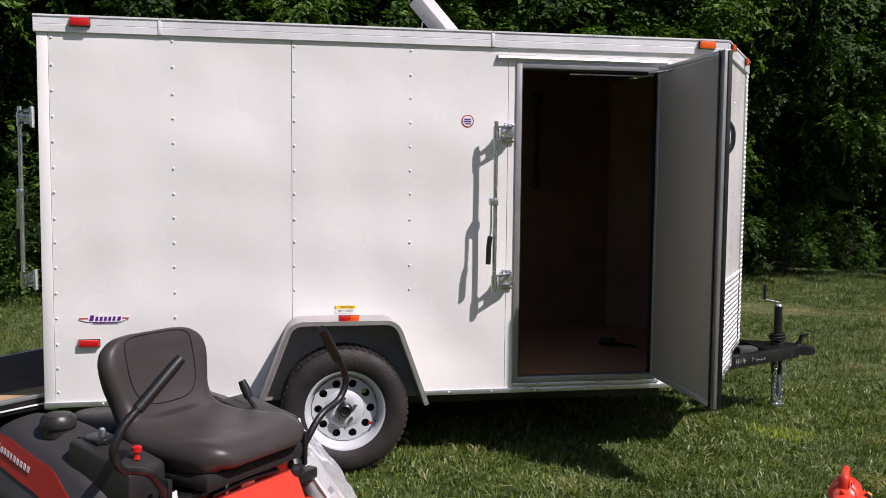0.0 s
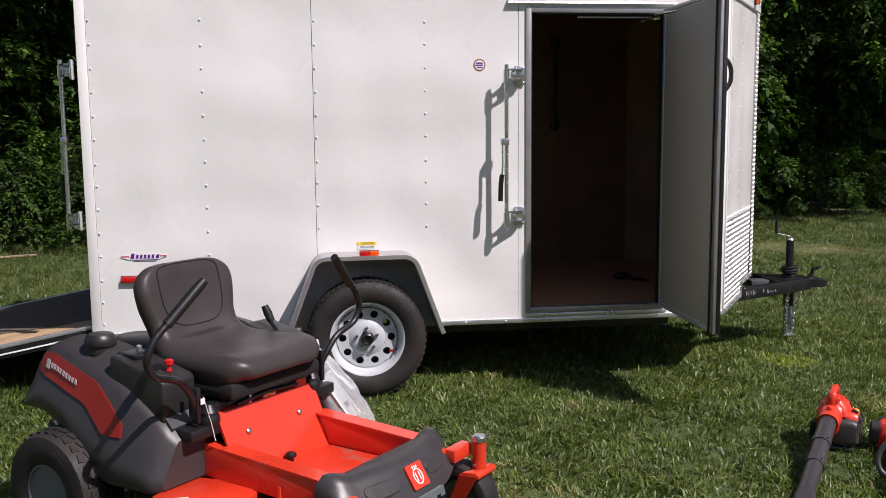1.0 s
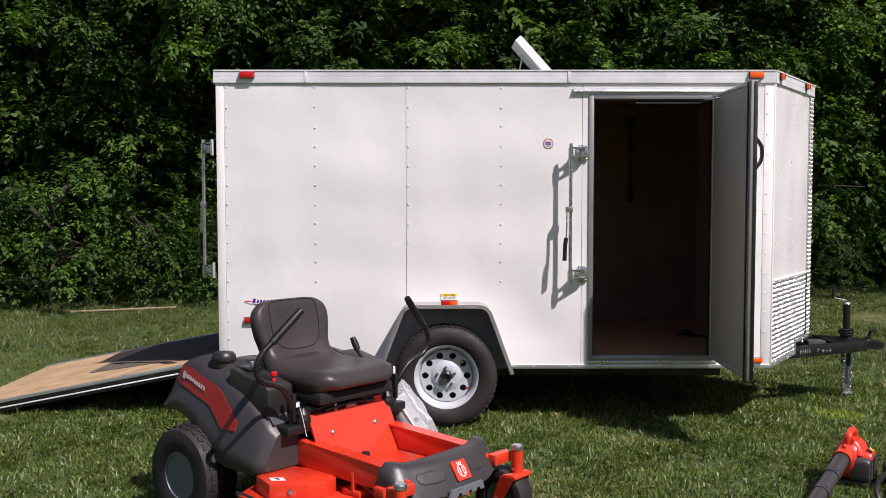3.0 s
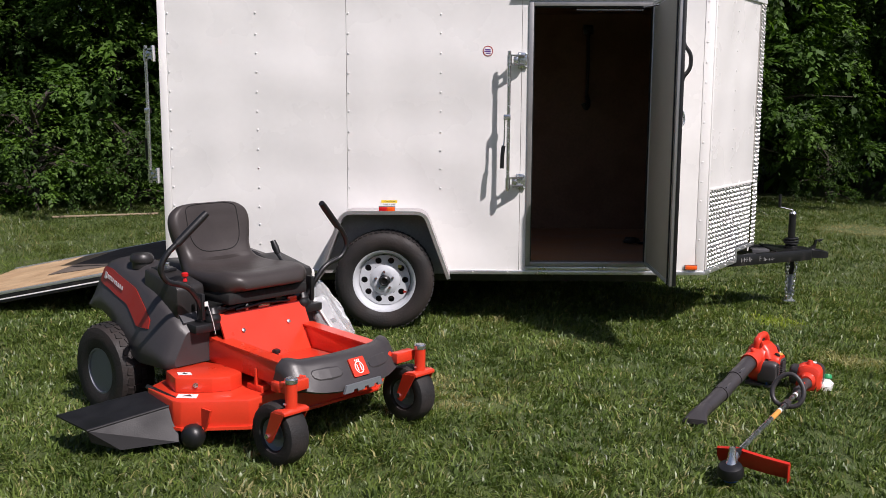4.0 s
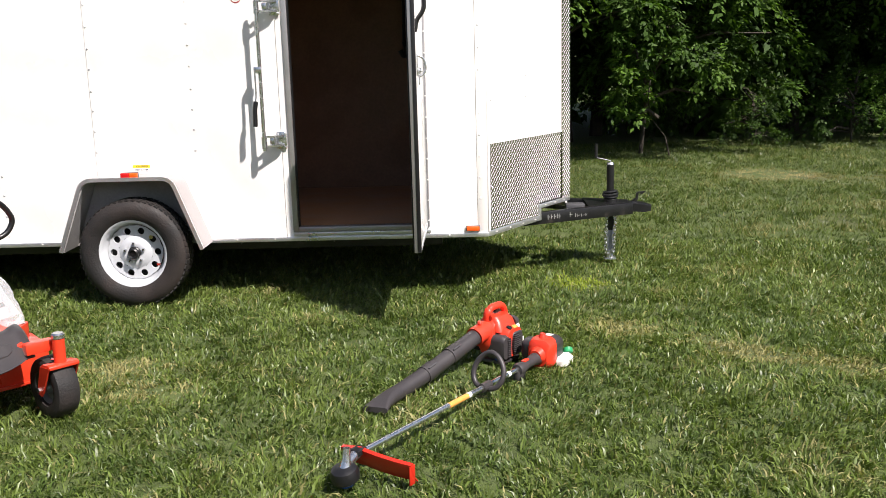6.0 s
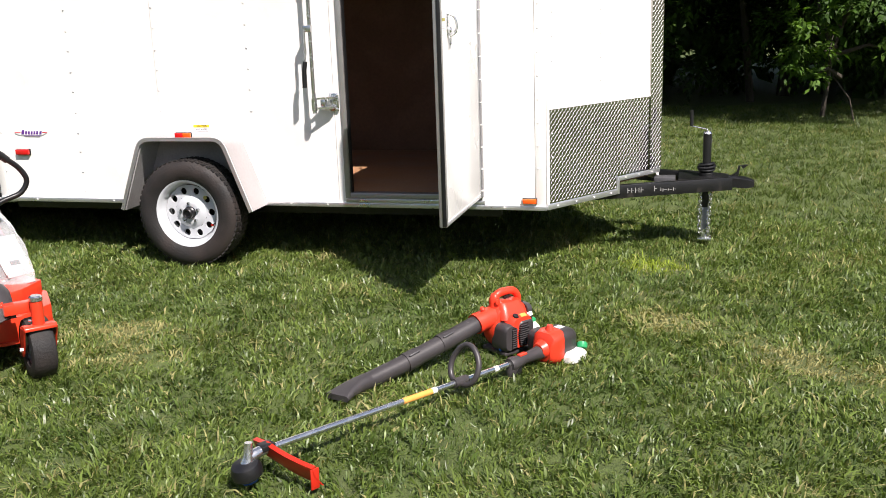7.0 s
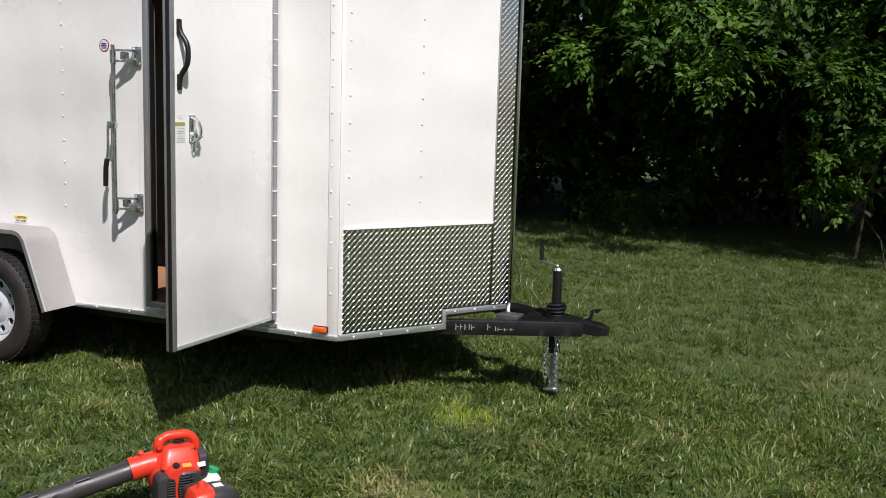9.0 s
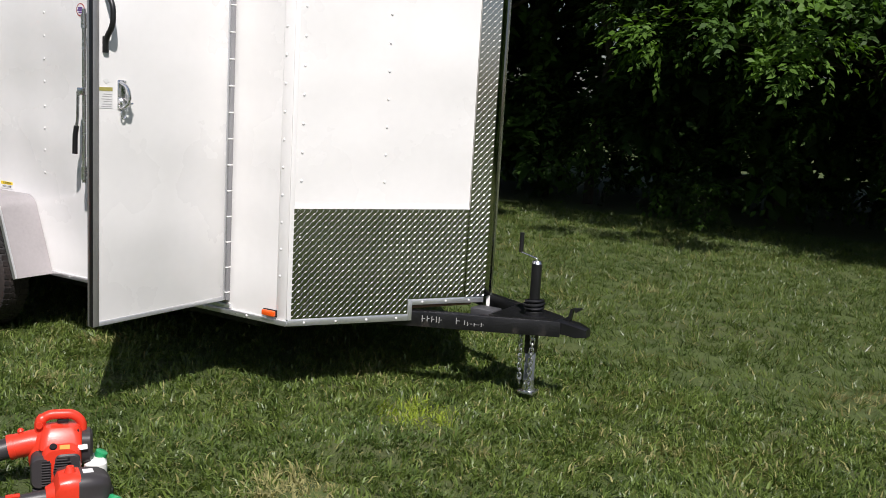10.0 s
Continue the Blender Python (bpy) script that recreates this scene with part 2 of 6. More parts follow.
def basis(d):
    d = Vector(d).normalized()
    a = Vector((0, 0, 1)) if abs(d.z) < 0.9 else Vector((1, 0, 0))
    u = d.cross(a).normalized()
    return u, d.cross(u).normalized()


def tube(points, r, seg=10, bm=None, closed=False, flat=1.0):
    """A round bar along points; r a number or one per point."""
    bm = bm or bmesh.new()
    ps = [Vector(p) for p in points]
    n = len(ps)
    rs = r if isinstance(r, (list, tuple)) else [r] * n
    rings = []
    u = None
    for i, p in enumerate(ps):
        a = ps[(i - 1) % n] if (closed or i > 0) else p
        b = ps[(i + 1) % n] if (closed or i < n - 1) else p
        d = (b - a).normalized()
        if u is None:
            u, v = basis(d)
        else:
            u = (u - d * u.dot(d)).normalized()
            v = d.cross(u).normalized()
        rings.append([bm.verts.new(p + rs[i] * (math.cos(k * math.tau / seg) * u + flat * math.sin(k * math.tau / seg) * v)) for k in range(seg)])
    for i in range(n if closed else n - 1):
        a, b = rings[i], rings[(i + 1) % n]
        for k in range(seg):
            bm.faces.new((a[k], a[(k + 1) % seg], b[(k + 1) % seg], b[k]))
    if not closed:
        bm.faces.new(rings[0])
        bm.faces.new(rings[-1])
    return bm


def arc(points, r=0.03, n=5):
    """Rounds the corners of a polyline."""
    ps = [Vector(p) for p in points]
    out = [ps[0]]
    for a, b, c in zip(ps, ps[1:], ps[2:]):
        d1, d2 = (a - b), (c - b)
        k = min(r, d1.length * 0.45, d2.length * 0.45)
        p, q = b + d1.normalized() * k, b + d2.normalized() * k
        for i in range(n + 1):
            s = i / n
            out.append((1 - s) ** 2 * p + 2 * s * (1 - s) * b + s * s * q)
    out.append(ps[-1])
    return out


def revolve(profile, seg=32, m=None, bm=None, caps=True):
    """profile: (radius, height) rows, turned about z."""
    bm = bm or bmesh.new()
    rings = []
    vs = []
    for r, h in profile:
        ring = [bm.verts.new((r * math.cos(k * math.tau / seg), r * math.sin(k * math.tau / seg), h)) for k in range(seg)]
        rings.append(ring)
        vs += ring
    for a, b in zip(rings, rings[1:]):
        for k in range(seg):
            bm.faces.new((a[k], a[(k + 1) % seg], b[(k + 1) % seg], b[k]))
    if caps:
        bm.faces.new(rings[0])
        bm.faces.new(rings[-1])
    if m is not None:
        bmesh.ops.transform(bm, matrix=m, verts=vs)
    return bm


def prism(poly, a0, a1, axis="y", bevel=0.0, bm=None, m=None):
    """A polygon drawn in the plane across axis, pushed from a0 to a1. For axis y the polygon's pairs are x, z; for x they are y, z; for z they are x, y."""
    bm = bm or bmesh.new()

    def at(p, a):
        return {"y": (p[0], a, p[1]), "x": (a, p[0], p[1]), "z": (p[0], p[1], a)}[axis]
    lo = [bm.verts.new(at(p, a0)) for p in poly]
    hi = [bm.verts.new(at(p, a1)) for p in poly]
    n = len(poly)
    faces = [bm.faces.new(lo), bm.faces.new(hi)]
    for i in range(n):
        faces.append(bm.faces.new((lo[i], lo[(i + 1) % n], hi[(i + 1) % n], hi[i])))
    vs = lo + hi
    if bevel:
        es = list({e for f in faces for e in f.edges})
        r = bmesh.ops.bevel(bm, geom=es, offset=bevel, segments=2, profile=0.5, affect="EDGES")
        vs = list({v for f in r["faces"] for v in f.verts} | {v for v in vs if v.is_valid})
    if m is not None:
        bmesh.ops.transform(bm, matrix=m, verts=vs)
    return bm


def loft(rings, bm=None, caps=True, closed=True):
    """Skins rows of points, one ring to the next."""
    bm = bm or bmesh.new()
    rows = [[bm.verts.new(p) for p in ring] for ring in rings]
    n = len(rows[0])
    for a, b in zip(rows, rows[1:]):
        for k in range(n if closed else n - 1):
            bm.faces.new((a[k], a[(k + 1) % n], b[(k + 1) % n], b[k]))
    if caps:
        bm.faces.new(rows[0])
        bm.faces.new(rows[-1])
    return bm


def round_rect(w, h, r, n=4):
    """Points of a rounded rectangle about the origin."""
    r = min(r, w / 2 - 1e-4, h / 2 - 1e-4)
    out = []
    for cx, cy, a in ((w / 2 - r, h / 2 - r, 0), (-w / 2 + r, h / 2 - r, 90), (-w / 2 + r, -h / 2 + r, 180), (w / 2 - r, -h / 2 + r, 270)):
        for i in range(n + 1):
            t = radians(a + 90 * i / n)
            out.append((cx + r * math.cos(t), cy + r * math.sin(t)))
    return out


def letters(text, size, material, parent, m, name="lettering", label=""):
    c = bpy.data.curves.new(name, "FONT")
    c.body, c.size, c.align_x, c.align_y, c.extrude = text, size, "CENTER", "CENTER", 0.0006
    me = bpy.data.meshes.new_from_object(bpy.data.objects.new(name, c))
    bpy.data.curves.remove(c)
    me.materials.clear()
    me.materials.append(material)
    ob = new(name, me)
    ob.parent = parent
    ob.matrix_local = m
    return tagged(ob, label)

# ---- ground ----
def ground_height(x, y):
    """Gentle unevenness of the lawn."""
    n = noise.noise(Vector((x * 0.35, y * 0.35, 3.1))) * 0.018 + noise.noise(Vector((x * 1.3, y * 1.3, 7.7))) * 0.008
    far = max(0.0, math.hypot(x - 2, y - 5) - 30) * 0.002
    return n - 0.012 + far


def build_ground():
    bm = bmesh.new()
    xs = sorted(set([-600, -250, -120, -60, -35, -20] + [-12 + i * 0.25 for i in range(117)] + [20, 24, 32, 45, 70, 130, 260, 600]))
    ys = sorted(set([-600, -250, -120, -60, -30, -16, -9] + [-6 + i * 0.25 for i in range(85)] + [16.5, 20, 26, 36, 60, 120, 260, 600]))
    rows = [[bm.verts.new((x, y, ground_height(x, y))) for x in xs] for y in ys]
    for a, b in zip(rows, rows[1:]):
        for i in range(len(xs) - 1):
            bm.faces.new((a[i], a[i + 1], b[i + 1], b[i]))
    me = mesh_from(bm, "ground", True)
    m = mat("lawn_soil", (0.068, 0.096, 0.021), 0.95, vary=0.4, scale=9, bump=0.6, bump_scale=110, bump_dist=0.03,
            second=(0.085, 0.078, 0.034), second_amount=0.6, second_scale=0.9, second_edge=(0.52, 0.72))
    me.materials.append(m)
    ob = new("ground", me)
    return tagged(ob, "lawn ground of green grass with dry patches", "ground", kind="structure")


build_ground()


def dry_patch(x, y):
    """How dry or pale the turf is at a place: bare spots and mown streaks, 0 to 1."""
    v = 0.0
    for cx, cy, rx, ry, k in ((6.65, 11.0, 0.50, 0.42, 2.4), (7.6, 10.5, 1.4, 0.4, 0.5), (3.50, 5.24, 0.22, 0.20, -0.9), (0.9, 3.5, 0.35, 0.18, 0.6), (1.15, 3.1, 0.3, 0.2, 0.45),
                              (3.66, 4.16, 0.20, 0.16, 0.5), (3.97, 3.96, 0.24, 0.15, 0.45), (4.22, 3.69, 0.22, 0.16, 0.6), (4.45, 3.57, 0.2, 0.15, 0.5), (4.66, 3.37, 0.2, 0.15, 0.55), (2.07, 3.2, 0.18, 0.12, 0.35), (7.4, 8.4, 2.2, 0.25, 0.3), (0.4, 1.4, 0.5, 0.2, 0.35), (5.2, 7.2, 1.5, 0.2, 0.25)):
        d = ((x - cx) / rx) ** 2 + ((y - cy) / ry) ** 2
        if d < 4:
            v += k * math.exp(-d)
    return v


def grass(name, x0, x1, y0, y1, tufts, blades, height, width, seed, label, keep=None, simple=False):
    """One mesh of bent blades that spread from tufts, in four tints by the dryness of the turf."""
    rng = np.random.default_rng(seed)
    n = int((x1 - x0) * (y1 - y0) * tufts)
    cx, cy = rng.uniform(x0, x1, n), rng.uniform(y0, y1, n)
    if keep is not None:
        k = keep(cx, cy)
        cx, cy = cx[k], cy[k]
        n = len(cx)
    cz = np.array([ground_height(a, b) for a, b in zip(cx, cy)])
    cdry = np.array([dry_patch(a, b) for a, b in zip(cx, cy)])
    cl = np.array([noise.noise(Vector((a * 1.7, b * 1.7, 0.4))) + 0.7 * noise.noise(Vector((a * 6, b * 6, 5.4))) for a, b in zip(cx, cy)])
    comb = np.array([math.tau * noise.noise(Vector((a * 2.5, b * 2.5, 9.4))) for a, b in zip(cx, cy)])
    ctone = rng.random(n)
    x, y, z, dry, clump, tone = (np.repeat(a, blades) for a in (cx, cy, cz, cdry, cl, ctone))
    way0 = np.repeat(comb, blades)
    n = len(x)
    spread = 0.35 / math.sqrt(tufts)
    x, y = x + rng.normal(0, spread, n), y + rng.normal(0, spread, n)
    h = height * (0.45 + 0.9 * rng.random(n) ** 1.5) * (1 + 0.32 * clump) * np.where(dry > 1.0, 0.35, np.where(dry > 0.3, 0.6, 1.0))
    h = np.maximum(h, 0.010)
    w = width * (0.6 + 0.8 * rng.random(n))
    turn, lean = rng.uniform(0, math.tau, n), rng.uniform(0.25, 1.9, n)
    way = way0 + rng.normal(0, 1.3, n)
    px, py = np.cos(turn) * w / 2, np.sin(turn) * w / 2
    lx, ly = np.cos(way) * lean * h, np.sin(way) * lean * h
    flat = 1 / np.sqrt(1 + 0.35 * lean ** 2)
    v = np.empty((n, 5, 3))
    v[:, 0] = np.stack([x - px, y - py, z - 0.01], 1)
    v[:, 1] = np.stack([x + px, y + py, z - 0.01], 1)
    v[:, 2] = np.stack([x + px * 0.8 + lx * 0.4, y + py * 0.8 + ly * 0.4, z + h * 0.62 * flat], 1)
    v[:, 3] = np.stack([x - px * 0.8 + lx * 0.4, y - py * 0.8 + ly * 0.4, z + h * 0.62 * flat], 1)
    v[:, 4] = np.stack([x + lx, y + ly, z + h * (1.0 - 0.25 * lean) * flat], 1)
    if simple:
        v = v[:, [0, 1, 4]]
        sides, total = [3], 3
        corner = np.array([[0, 1, 2]])
    else:
        sides, total = [4, 3], 7
        corner = np.array([[0, 1, 2, 3, 3, 2, 4]])
    per = v.shape[1]
    loops = (np.arange(n)[:, None] * per + corner).reshape(-1)
    me = bpy.data.meshes.new(name)
    me.vertices.add(n * per)
    me.vertices.foreach_set("co", v.reshape(-1))
    me.loops.add(n * total)
    me.loops.foreach_set("vertex_index", loops.astype(np.int32))
    me.polygons.add(n * len(sides))
    start = (np.arange(n)[:, None] * total + np.array([[0, 4][:len(sides)]])).reshape(-1)
    me.polygons.foreach_set("loop_start", start.astype(np.int32))
    me.polygons.foreach_set("loop_total", np.tile(sides, n).astype(np.int32))
    pick = dry * 0.9 + tone * 0.45 + rng.random(n) * 0.2 + 0.3 * clump
    tint = np.where(pick > 0.68, 2, np.where(pick > 0.30, 1, 0))
    tint = np.where(dry > 0.9, 4, tint)
    tint = np.where(dry < -0.3, np.where(rng.random(n) < -dry * 0.9, 3, 1), tint)
    tint = np.where((rng.random(n) < 0.06), 2, tint)
    me.polygons.foreach_set("material_index", np.repeat(tint, len(sides)).astype(np.int32))
    for m in GRASS:
        me.materials.append(m)
    me.update()
    me.validate()
    ob = new(name, me)
    return tagged(ob, label, "grass", kind="stuff")


GRASS = [leaf_mat("grass_deep", (0.064, 0.102, 0.020), 0.25, gloss=0.42), leaf_mat("grass_mid", (0.108, 0.152, 0.031), 0.25, gloss=0.40),
         leaf_mat("grass_dry", (0.26, 0.245, 0.105), 0.25, 0.25), leaf_mat("grass_yellow", (0.22, 0.28, 0.03), 0.3, 0.25),
         leaf_mat("grass_straw", (0.44, 0.37, 0.19), 0.15, 0.25)]


def near_zone(x, y):
    return (y < 7.2 - 0.1 * x) & (y > 1.2 + 0.0 * x) & (y > 0.75 * (x - 3.2)) & (y > -0.9 * x - 0.2)


def far_zone(x, y):
    return (y >= 7.2 - 0.1 * x) & (y < 14.4 + 0.19 * x)


grass("grass", -2.4, 6.6, 1.2, 7.2, 340, 12, 0.050, 0.0088, 11, "short mown green lawn grass with pale dry blades", near_zone)
grass("grass", -2.4, 6.6, 1.2, 7.2, 620, 10, 0.034, 0.0095, 21, "low dense undergrowth of the mown lawn", near_zone, True)
grass("grass", -5.0, 9.0, -3.5, 3.2, 70, 9, 0.045, 0.011, 22, "mown green lawn grass under the walk", lambda x, y: ~near_zone(x, y), True)
grass("grass", -6.5, 14.0, 6.6, 15.5, 210, 12, 0.060, 0.0115, 12, "mown green lawn grass reaching the hedge", far_zone, True)
grass("grass", 6.6, 13.0, 2.5, 7.0, 160, 12, 0.06, 0.009, 13, "mown green lawn grass beside the trailer", None, True)
grass("grass", -6.0, -2.4, 2.5, 7.6, 160, 12, 0.06, 0.009, 14, "mown green lawn grass behind the mower", None, True)

# ---- cargo trailer ----
# Its own frame: x from the rear end to the nose, y from the near wall away, z up from the ground under the rear.
L, WID, ZB, ZT = 3.856, 1.94, 0.346, 2.412
CX = WID / 2
NOSE = (4.487, 0.925)                               # tip of the V nose
TRAILER_M = pose(-0.978, 4.94, 0.0, 0, -0.75, 0)
trailer = thing("cargo_trailer", TRAILER_M, "white enclosed cargo trailer with its side door open, parked on grass", "trailer")
D0, D1, DZ0, DZ1 = 2.608, 3.43, 0.432, 2.214        # side door opening


def frame_wall(x0, x1, y0, y1, z0, z1, holes, bm=None):
    """Wall slab along x with one rectangular hole."""
    bm = bm or bmesh.new()
    a, b, c, d = holes
    box(x0, a, y0, y1, z0, z1, bm=bm)
    box(b, x1, y0, y1, z0, z1, bm=bm)
    box(a, b, y0, y1, z0, c, bm=bm)
    box(a, b, y0, y1, d, z1, bm=bm)
    return bm


def skin_panel(x0, x1, z0=ZB + 0.02, z1=ZT - 0.07, y=0.0, t=0.02):
    """Aluminium sheet, slightly oil-canned between its screw rows."""
    bm = bmesh.new()
    nx, nz = 14, 24
    g = []
    for j in range(nz + 1):
        row = []
        for i in range(nx + 1):
            u, v = i / nx, j / nz
            x, z = x0 + (x1 - x0) * u, z0 + (z1 - z0) * v
            k = (math.sin(math.pi * ((u * 2) % 1)) * min(1, 8 * v, 8 * (1 - v)))
            d = noise.noise(Vector((x * 2.1, z * 1.6, y * 9 + 1.7))) * 0.0115 * k
            row.append(bm.verts.new((x, y + d, z)))
        g.append(row)
    for a, b in zip(g, g[1:]):
        for i in range(nx):
            bm.faces.new((a[i], a[i + 1], b[i + 1], b[i]))
    r = bmesh.ops.extrude_face_region(bm, geom=list(bm.faces))
    vs = [e for e in r["geom"] if isinstance(e, bmesh.types.BMVert)]
    for v in vs:
        v.co.y = y + t
    return bm


# near wall: two whole sheets, the sheet round the door, the corner posts
part("corner_post", box(0, 0.056, -0.002, 0.05, ZB + 0.02, ZT - 0.05, 0.004), WHITE_PAINT, trailer)
part("side_panel", skin_panel(0.058, 1.308), WHITE_SKIN, trailer)
part("side_panel", skin_panel(1.311, 2.528), WHITE_SKIN, trailer)
part("side_panel", frame_wall(2.531, 3.788, 0.0, 0.02, ZB + 0.02, ZT - 0.07, (D0 - 0.02, D1 + 0.02, DZ0 - 0.02, DZ1 + 0.02)), WHITE_SKIN, trailer, smooth=False)
part("corner_post", box(3.79, L, -0.004, 0.05, ZB + 0.02, ZT - 0.05, 0.004), WHITE_PAINT, trailer)
# inner lining and structure
LIN = 0.05
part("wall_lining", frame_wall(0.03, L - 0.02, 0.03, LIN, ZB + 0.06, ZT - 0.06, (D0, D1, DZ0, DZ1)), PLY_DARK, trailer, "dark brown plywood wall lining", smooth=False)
part("far_wall", box(0, L, WID - 0.03, WID, ZB, ZT - 0.02), WHITE_SKIN, trailer)
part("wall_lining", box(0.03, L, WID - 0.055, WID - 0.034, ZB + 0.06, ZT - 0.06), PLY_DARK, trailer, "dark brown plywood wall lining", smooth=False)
part("floor_board", box(0.0, L, 0.052, WID - 0.057, ZB + 0.04, ZB + 0.085), PLY_FLOOR, trailer, "brown plywood trailer floor", smooth=False)
part("floor_board", prism([(L, 0.06), (NOSE[0] - 0.1, CX), (L, WID - 0.06)], ZB + 0.04, ZB + 0.085, "z"), PLY_FLOOR, trailer, smooth=False)
part("ceiling_lining", box(0.03, L, 0.052, WID - 0.057, ZT - 0.075, ZT - 0.055), PLY_DARK, trailer, smooth=False)
RZ = ZT - 0.012
part("roof", prism([(-0.01, -0.004), (L, -0.004), NOSE, (NOSE[0], WID - NOSE[1]), (L, WID + 0.004), (-0.01, WID + 0.004)], RZ - 0.03, RZ, "z"), ALU_DULL, trailer, "thin aluminium roof sheet", smooth=False)
# rear opening frame
part("rear_post", box(-0.012, 0.045, 0.052, 0.13, ZB, ZT - 0.05, 0.005), WHITE_PAINT, trailer)
part("rear_post", box(-0.012, 0.045, WID - 0.14, WID - 0.06, ZB, ZT - 0.05, 0.005), WHITE_PAINT, trailer)
part("rear_header", box(-0.012, 0.045, 0.132, WID - 0.142, ZT - 0.2, ZT - 0.05, 0.005), WHITE_PAINT, trailer)
part("rear_sill", box(-0.012, 0.06, 0.05, WID - 0.05, ZB - 0.03, ZB + 0.035, 0.005), ALU_DULL, trailer)

# nose sheets, one each side of the V
V0, V1 = Vector((L, 0.0, 0)), Vector((NOSE[0], NOSE[1], 0))
VD = (V1 - V0).normalized()
VN = Vector((VD.y, -VD.x, 0))                       # outward from the near nose face
VLEN = (V1 - V0).length


def nose_m(s=0.0, out=0.0, z=0.0, side=1):
    """A frame on a nose face: x along it from the corner, y inward, z up."""
    a = math.degrees(math.atan2(VD.y, VD.x))
    if side > 0:
        p = V0 + VD * s + VN * out
        return pose(p.x, p.y, z, 0, 0, a)
    p = V0 + VD * s + VN * out
    return pose(p.x, WID - p.y, z, 0, 0, -a)


CAP0 = VLEN - 0.118                                 # where the tread-plate nose cap begins
PLZ = 0.949                                         # top of the lower tread plate
part("nose_panel", skin_panel(0.012, CAP0, PLZ + 0.002, ZT - 0.07), WHITE_SKIN, trailer, m=nose_m())
part("nose_panel", box(0.012, VLEN, -0.02, 0.0, ZB + 0.02, ZT - 0.07), WHITE_SKIN, trailer, m=nose_m(side=-1))
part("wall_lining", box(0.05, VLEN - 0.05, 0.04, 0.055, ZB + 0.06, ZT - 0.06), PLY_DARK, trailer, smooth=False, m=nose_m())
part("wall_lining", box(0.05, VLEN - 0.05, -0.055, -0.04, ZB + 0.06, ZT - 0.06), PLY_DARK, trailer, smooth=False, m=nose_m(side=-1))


def tread(x0, x1, z0, z1, cut=None):
    """Tread plate: a sheet, and the raised slanted lozenges on it in alternating rows."""
    bm, top = bmesh.new(), bmesh.new()
    if cut:
        prism([(x0, z0), (cut[0], z0), (cut[0], cut[1]), (x1, cut[1]), (x1, z1), (x0, z1)], -0.004, 0.012, "y", bm=bm)
    else:
        box(x0, x1, -0.004, 0.012, z0, z1, bm=bm)
    step = 0.0330
    j = 0
    z = z0 + 0.014
    while z < z1 - 0.008:
        x = x0 + 0.014 + (step / 2 if j % 2 else 0)
        while x < x1 - 0.008:
            if not (cut and x > cut[0] - 0.012 and z < cut[1] + 0.008):
                a = radians(58 if j % 2 else 34)
                c, s = math.cos(a) * 0.0140, math.sin(a) * 0.0140
                e, f = -math.sin(a) * 0.0037, math.cos(a) * 0.0037
                vs = [top.verts.new(p) for p in ((x - c, -0.0041, z - s), (x + e, -0.0041, z + f), (x + c, -0.0041, z + s), (x - e, -0.0041, z - f),
                                                (x - c * 0.45, -0.0070, z - s * 0.45), (x + c * 0.45, -0.0070, z + s * 0.45))]
                for q in ((0, 1, 4), (1, 5, 4), (1, 2, 5), (2, 3, 5), (3, 4, 5), (3, 0, 4)):
                    top.faces.new([vs[i] for i in q])
            x += step
        z += step / 2
        j += 1
    return bm, top


TONG = 0.668                                        # where the tongue beam passes the near nose face
sheet, raised = tread(0.012, CAP0, ZB + 0.03, PLZ, (TONG, ZB + 0.105))
plate = part("tread_plate", sheet, TREAD, trailer, "shiny diamond tread plate", smooth=False, m=nose_m())
part("raised_pattern", raised, TREAD_RAISED, plate, smooth=False)
sheet, raised = tread(CAP0 + 0.001, VLEN + 0.004, ZB + 0.105, ZT - 0.07)
plate = part("nose_cap", sheet, TREAD, trailer, "shiny diamond tread plate nose strip", smooth=False, m=nose_m(0, 0.006))
part("raised_pattern", raised, TREAD_RAISED, plate, smooth=False)
part("nose_cap", box(CAP0, VLEN + 0.004, -0.012, 0.004, ZB + 0.105, ZT - 0.07), TREAD, trailer, smooth=False, m=nose_m(0, 0.006, side=-1))
part("nose_front", box(NOSE[0] - 0.014, NOSE[0] + 0.003, NOSE[1] - 0.004, WID - NOSE[1] + 0.004, ZB + 0.105, ZT - 0.02, 0.003), TREAD, trailer, "narrow shiny strip closing the nose")
part("plate_trim", box(0.012, CAP0, -0.009, 0.0, PLZ - 0.004, PLZ + 0.006), WHITE_PAINT, trailer, smooth=False, m=nose_m())
part("bottom_trim", box(0.004, TONG - 0.002, -0.012, 0.01, ZB - 0.005, ZB + 0.03, 0.003), ALU, trailer, m=nose_m())
part("bottom_trim", box(TONG - 0.002, TONG + 0.022, -0.012, 0.01, ZB - 0.005, ZB + 0.11, 0.003), ALU, trailer, m=nose_m())
part("bottom_trim", box(TONG + 0.022, VLEN, -0.012, 0.01, ZB + 0.08, ZB + 0.11, 0.003), ALU, trailer, m=nose_m())
part("corner_trim", box(-0.002, 0.022, -0.010, 0.01, ZB + 0.03, ZT - 0.07, 0.003), WHITE_PAINT, trailer, m=nose_m())


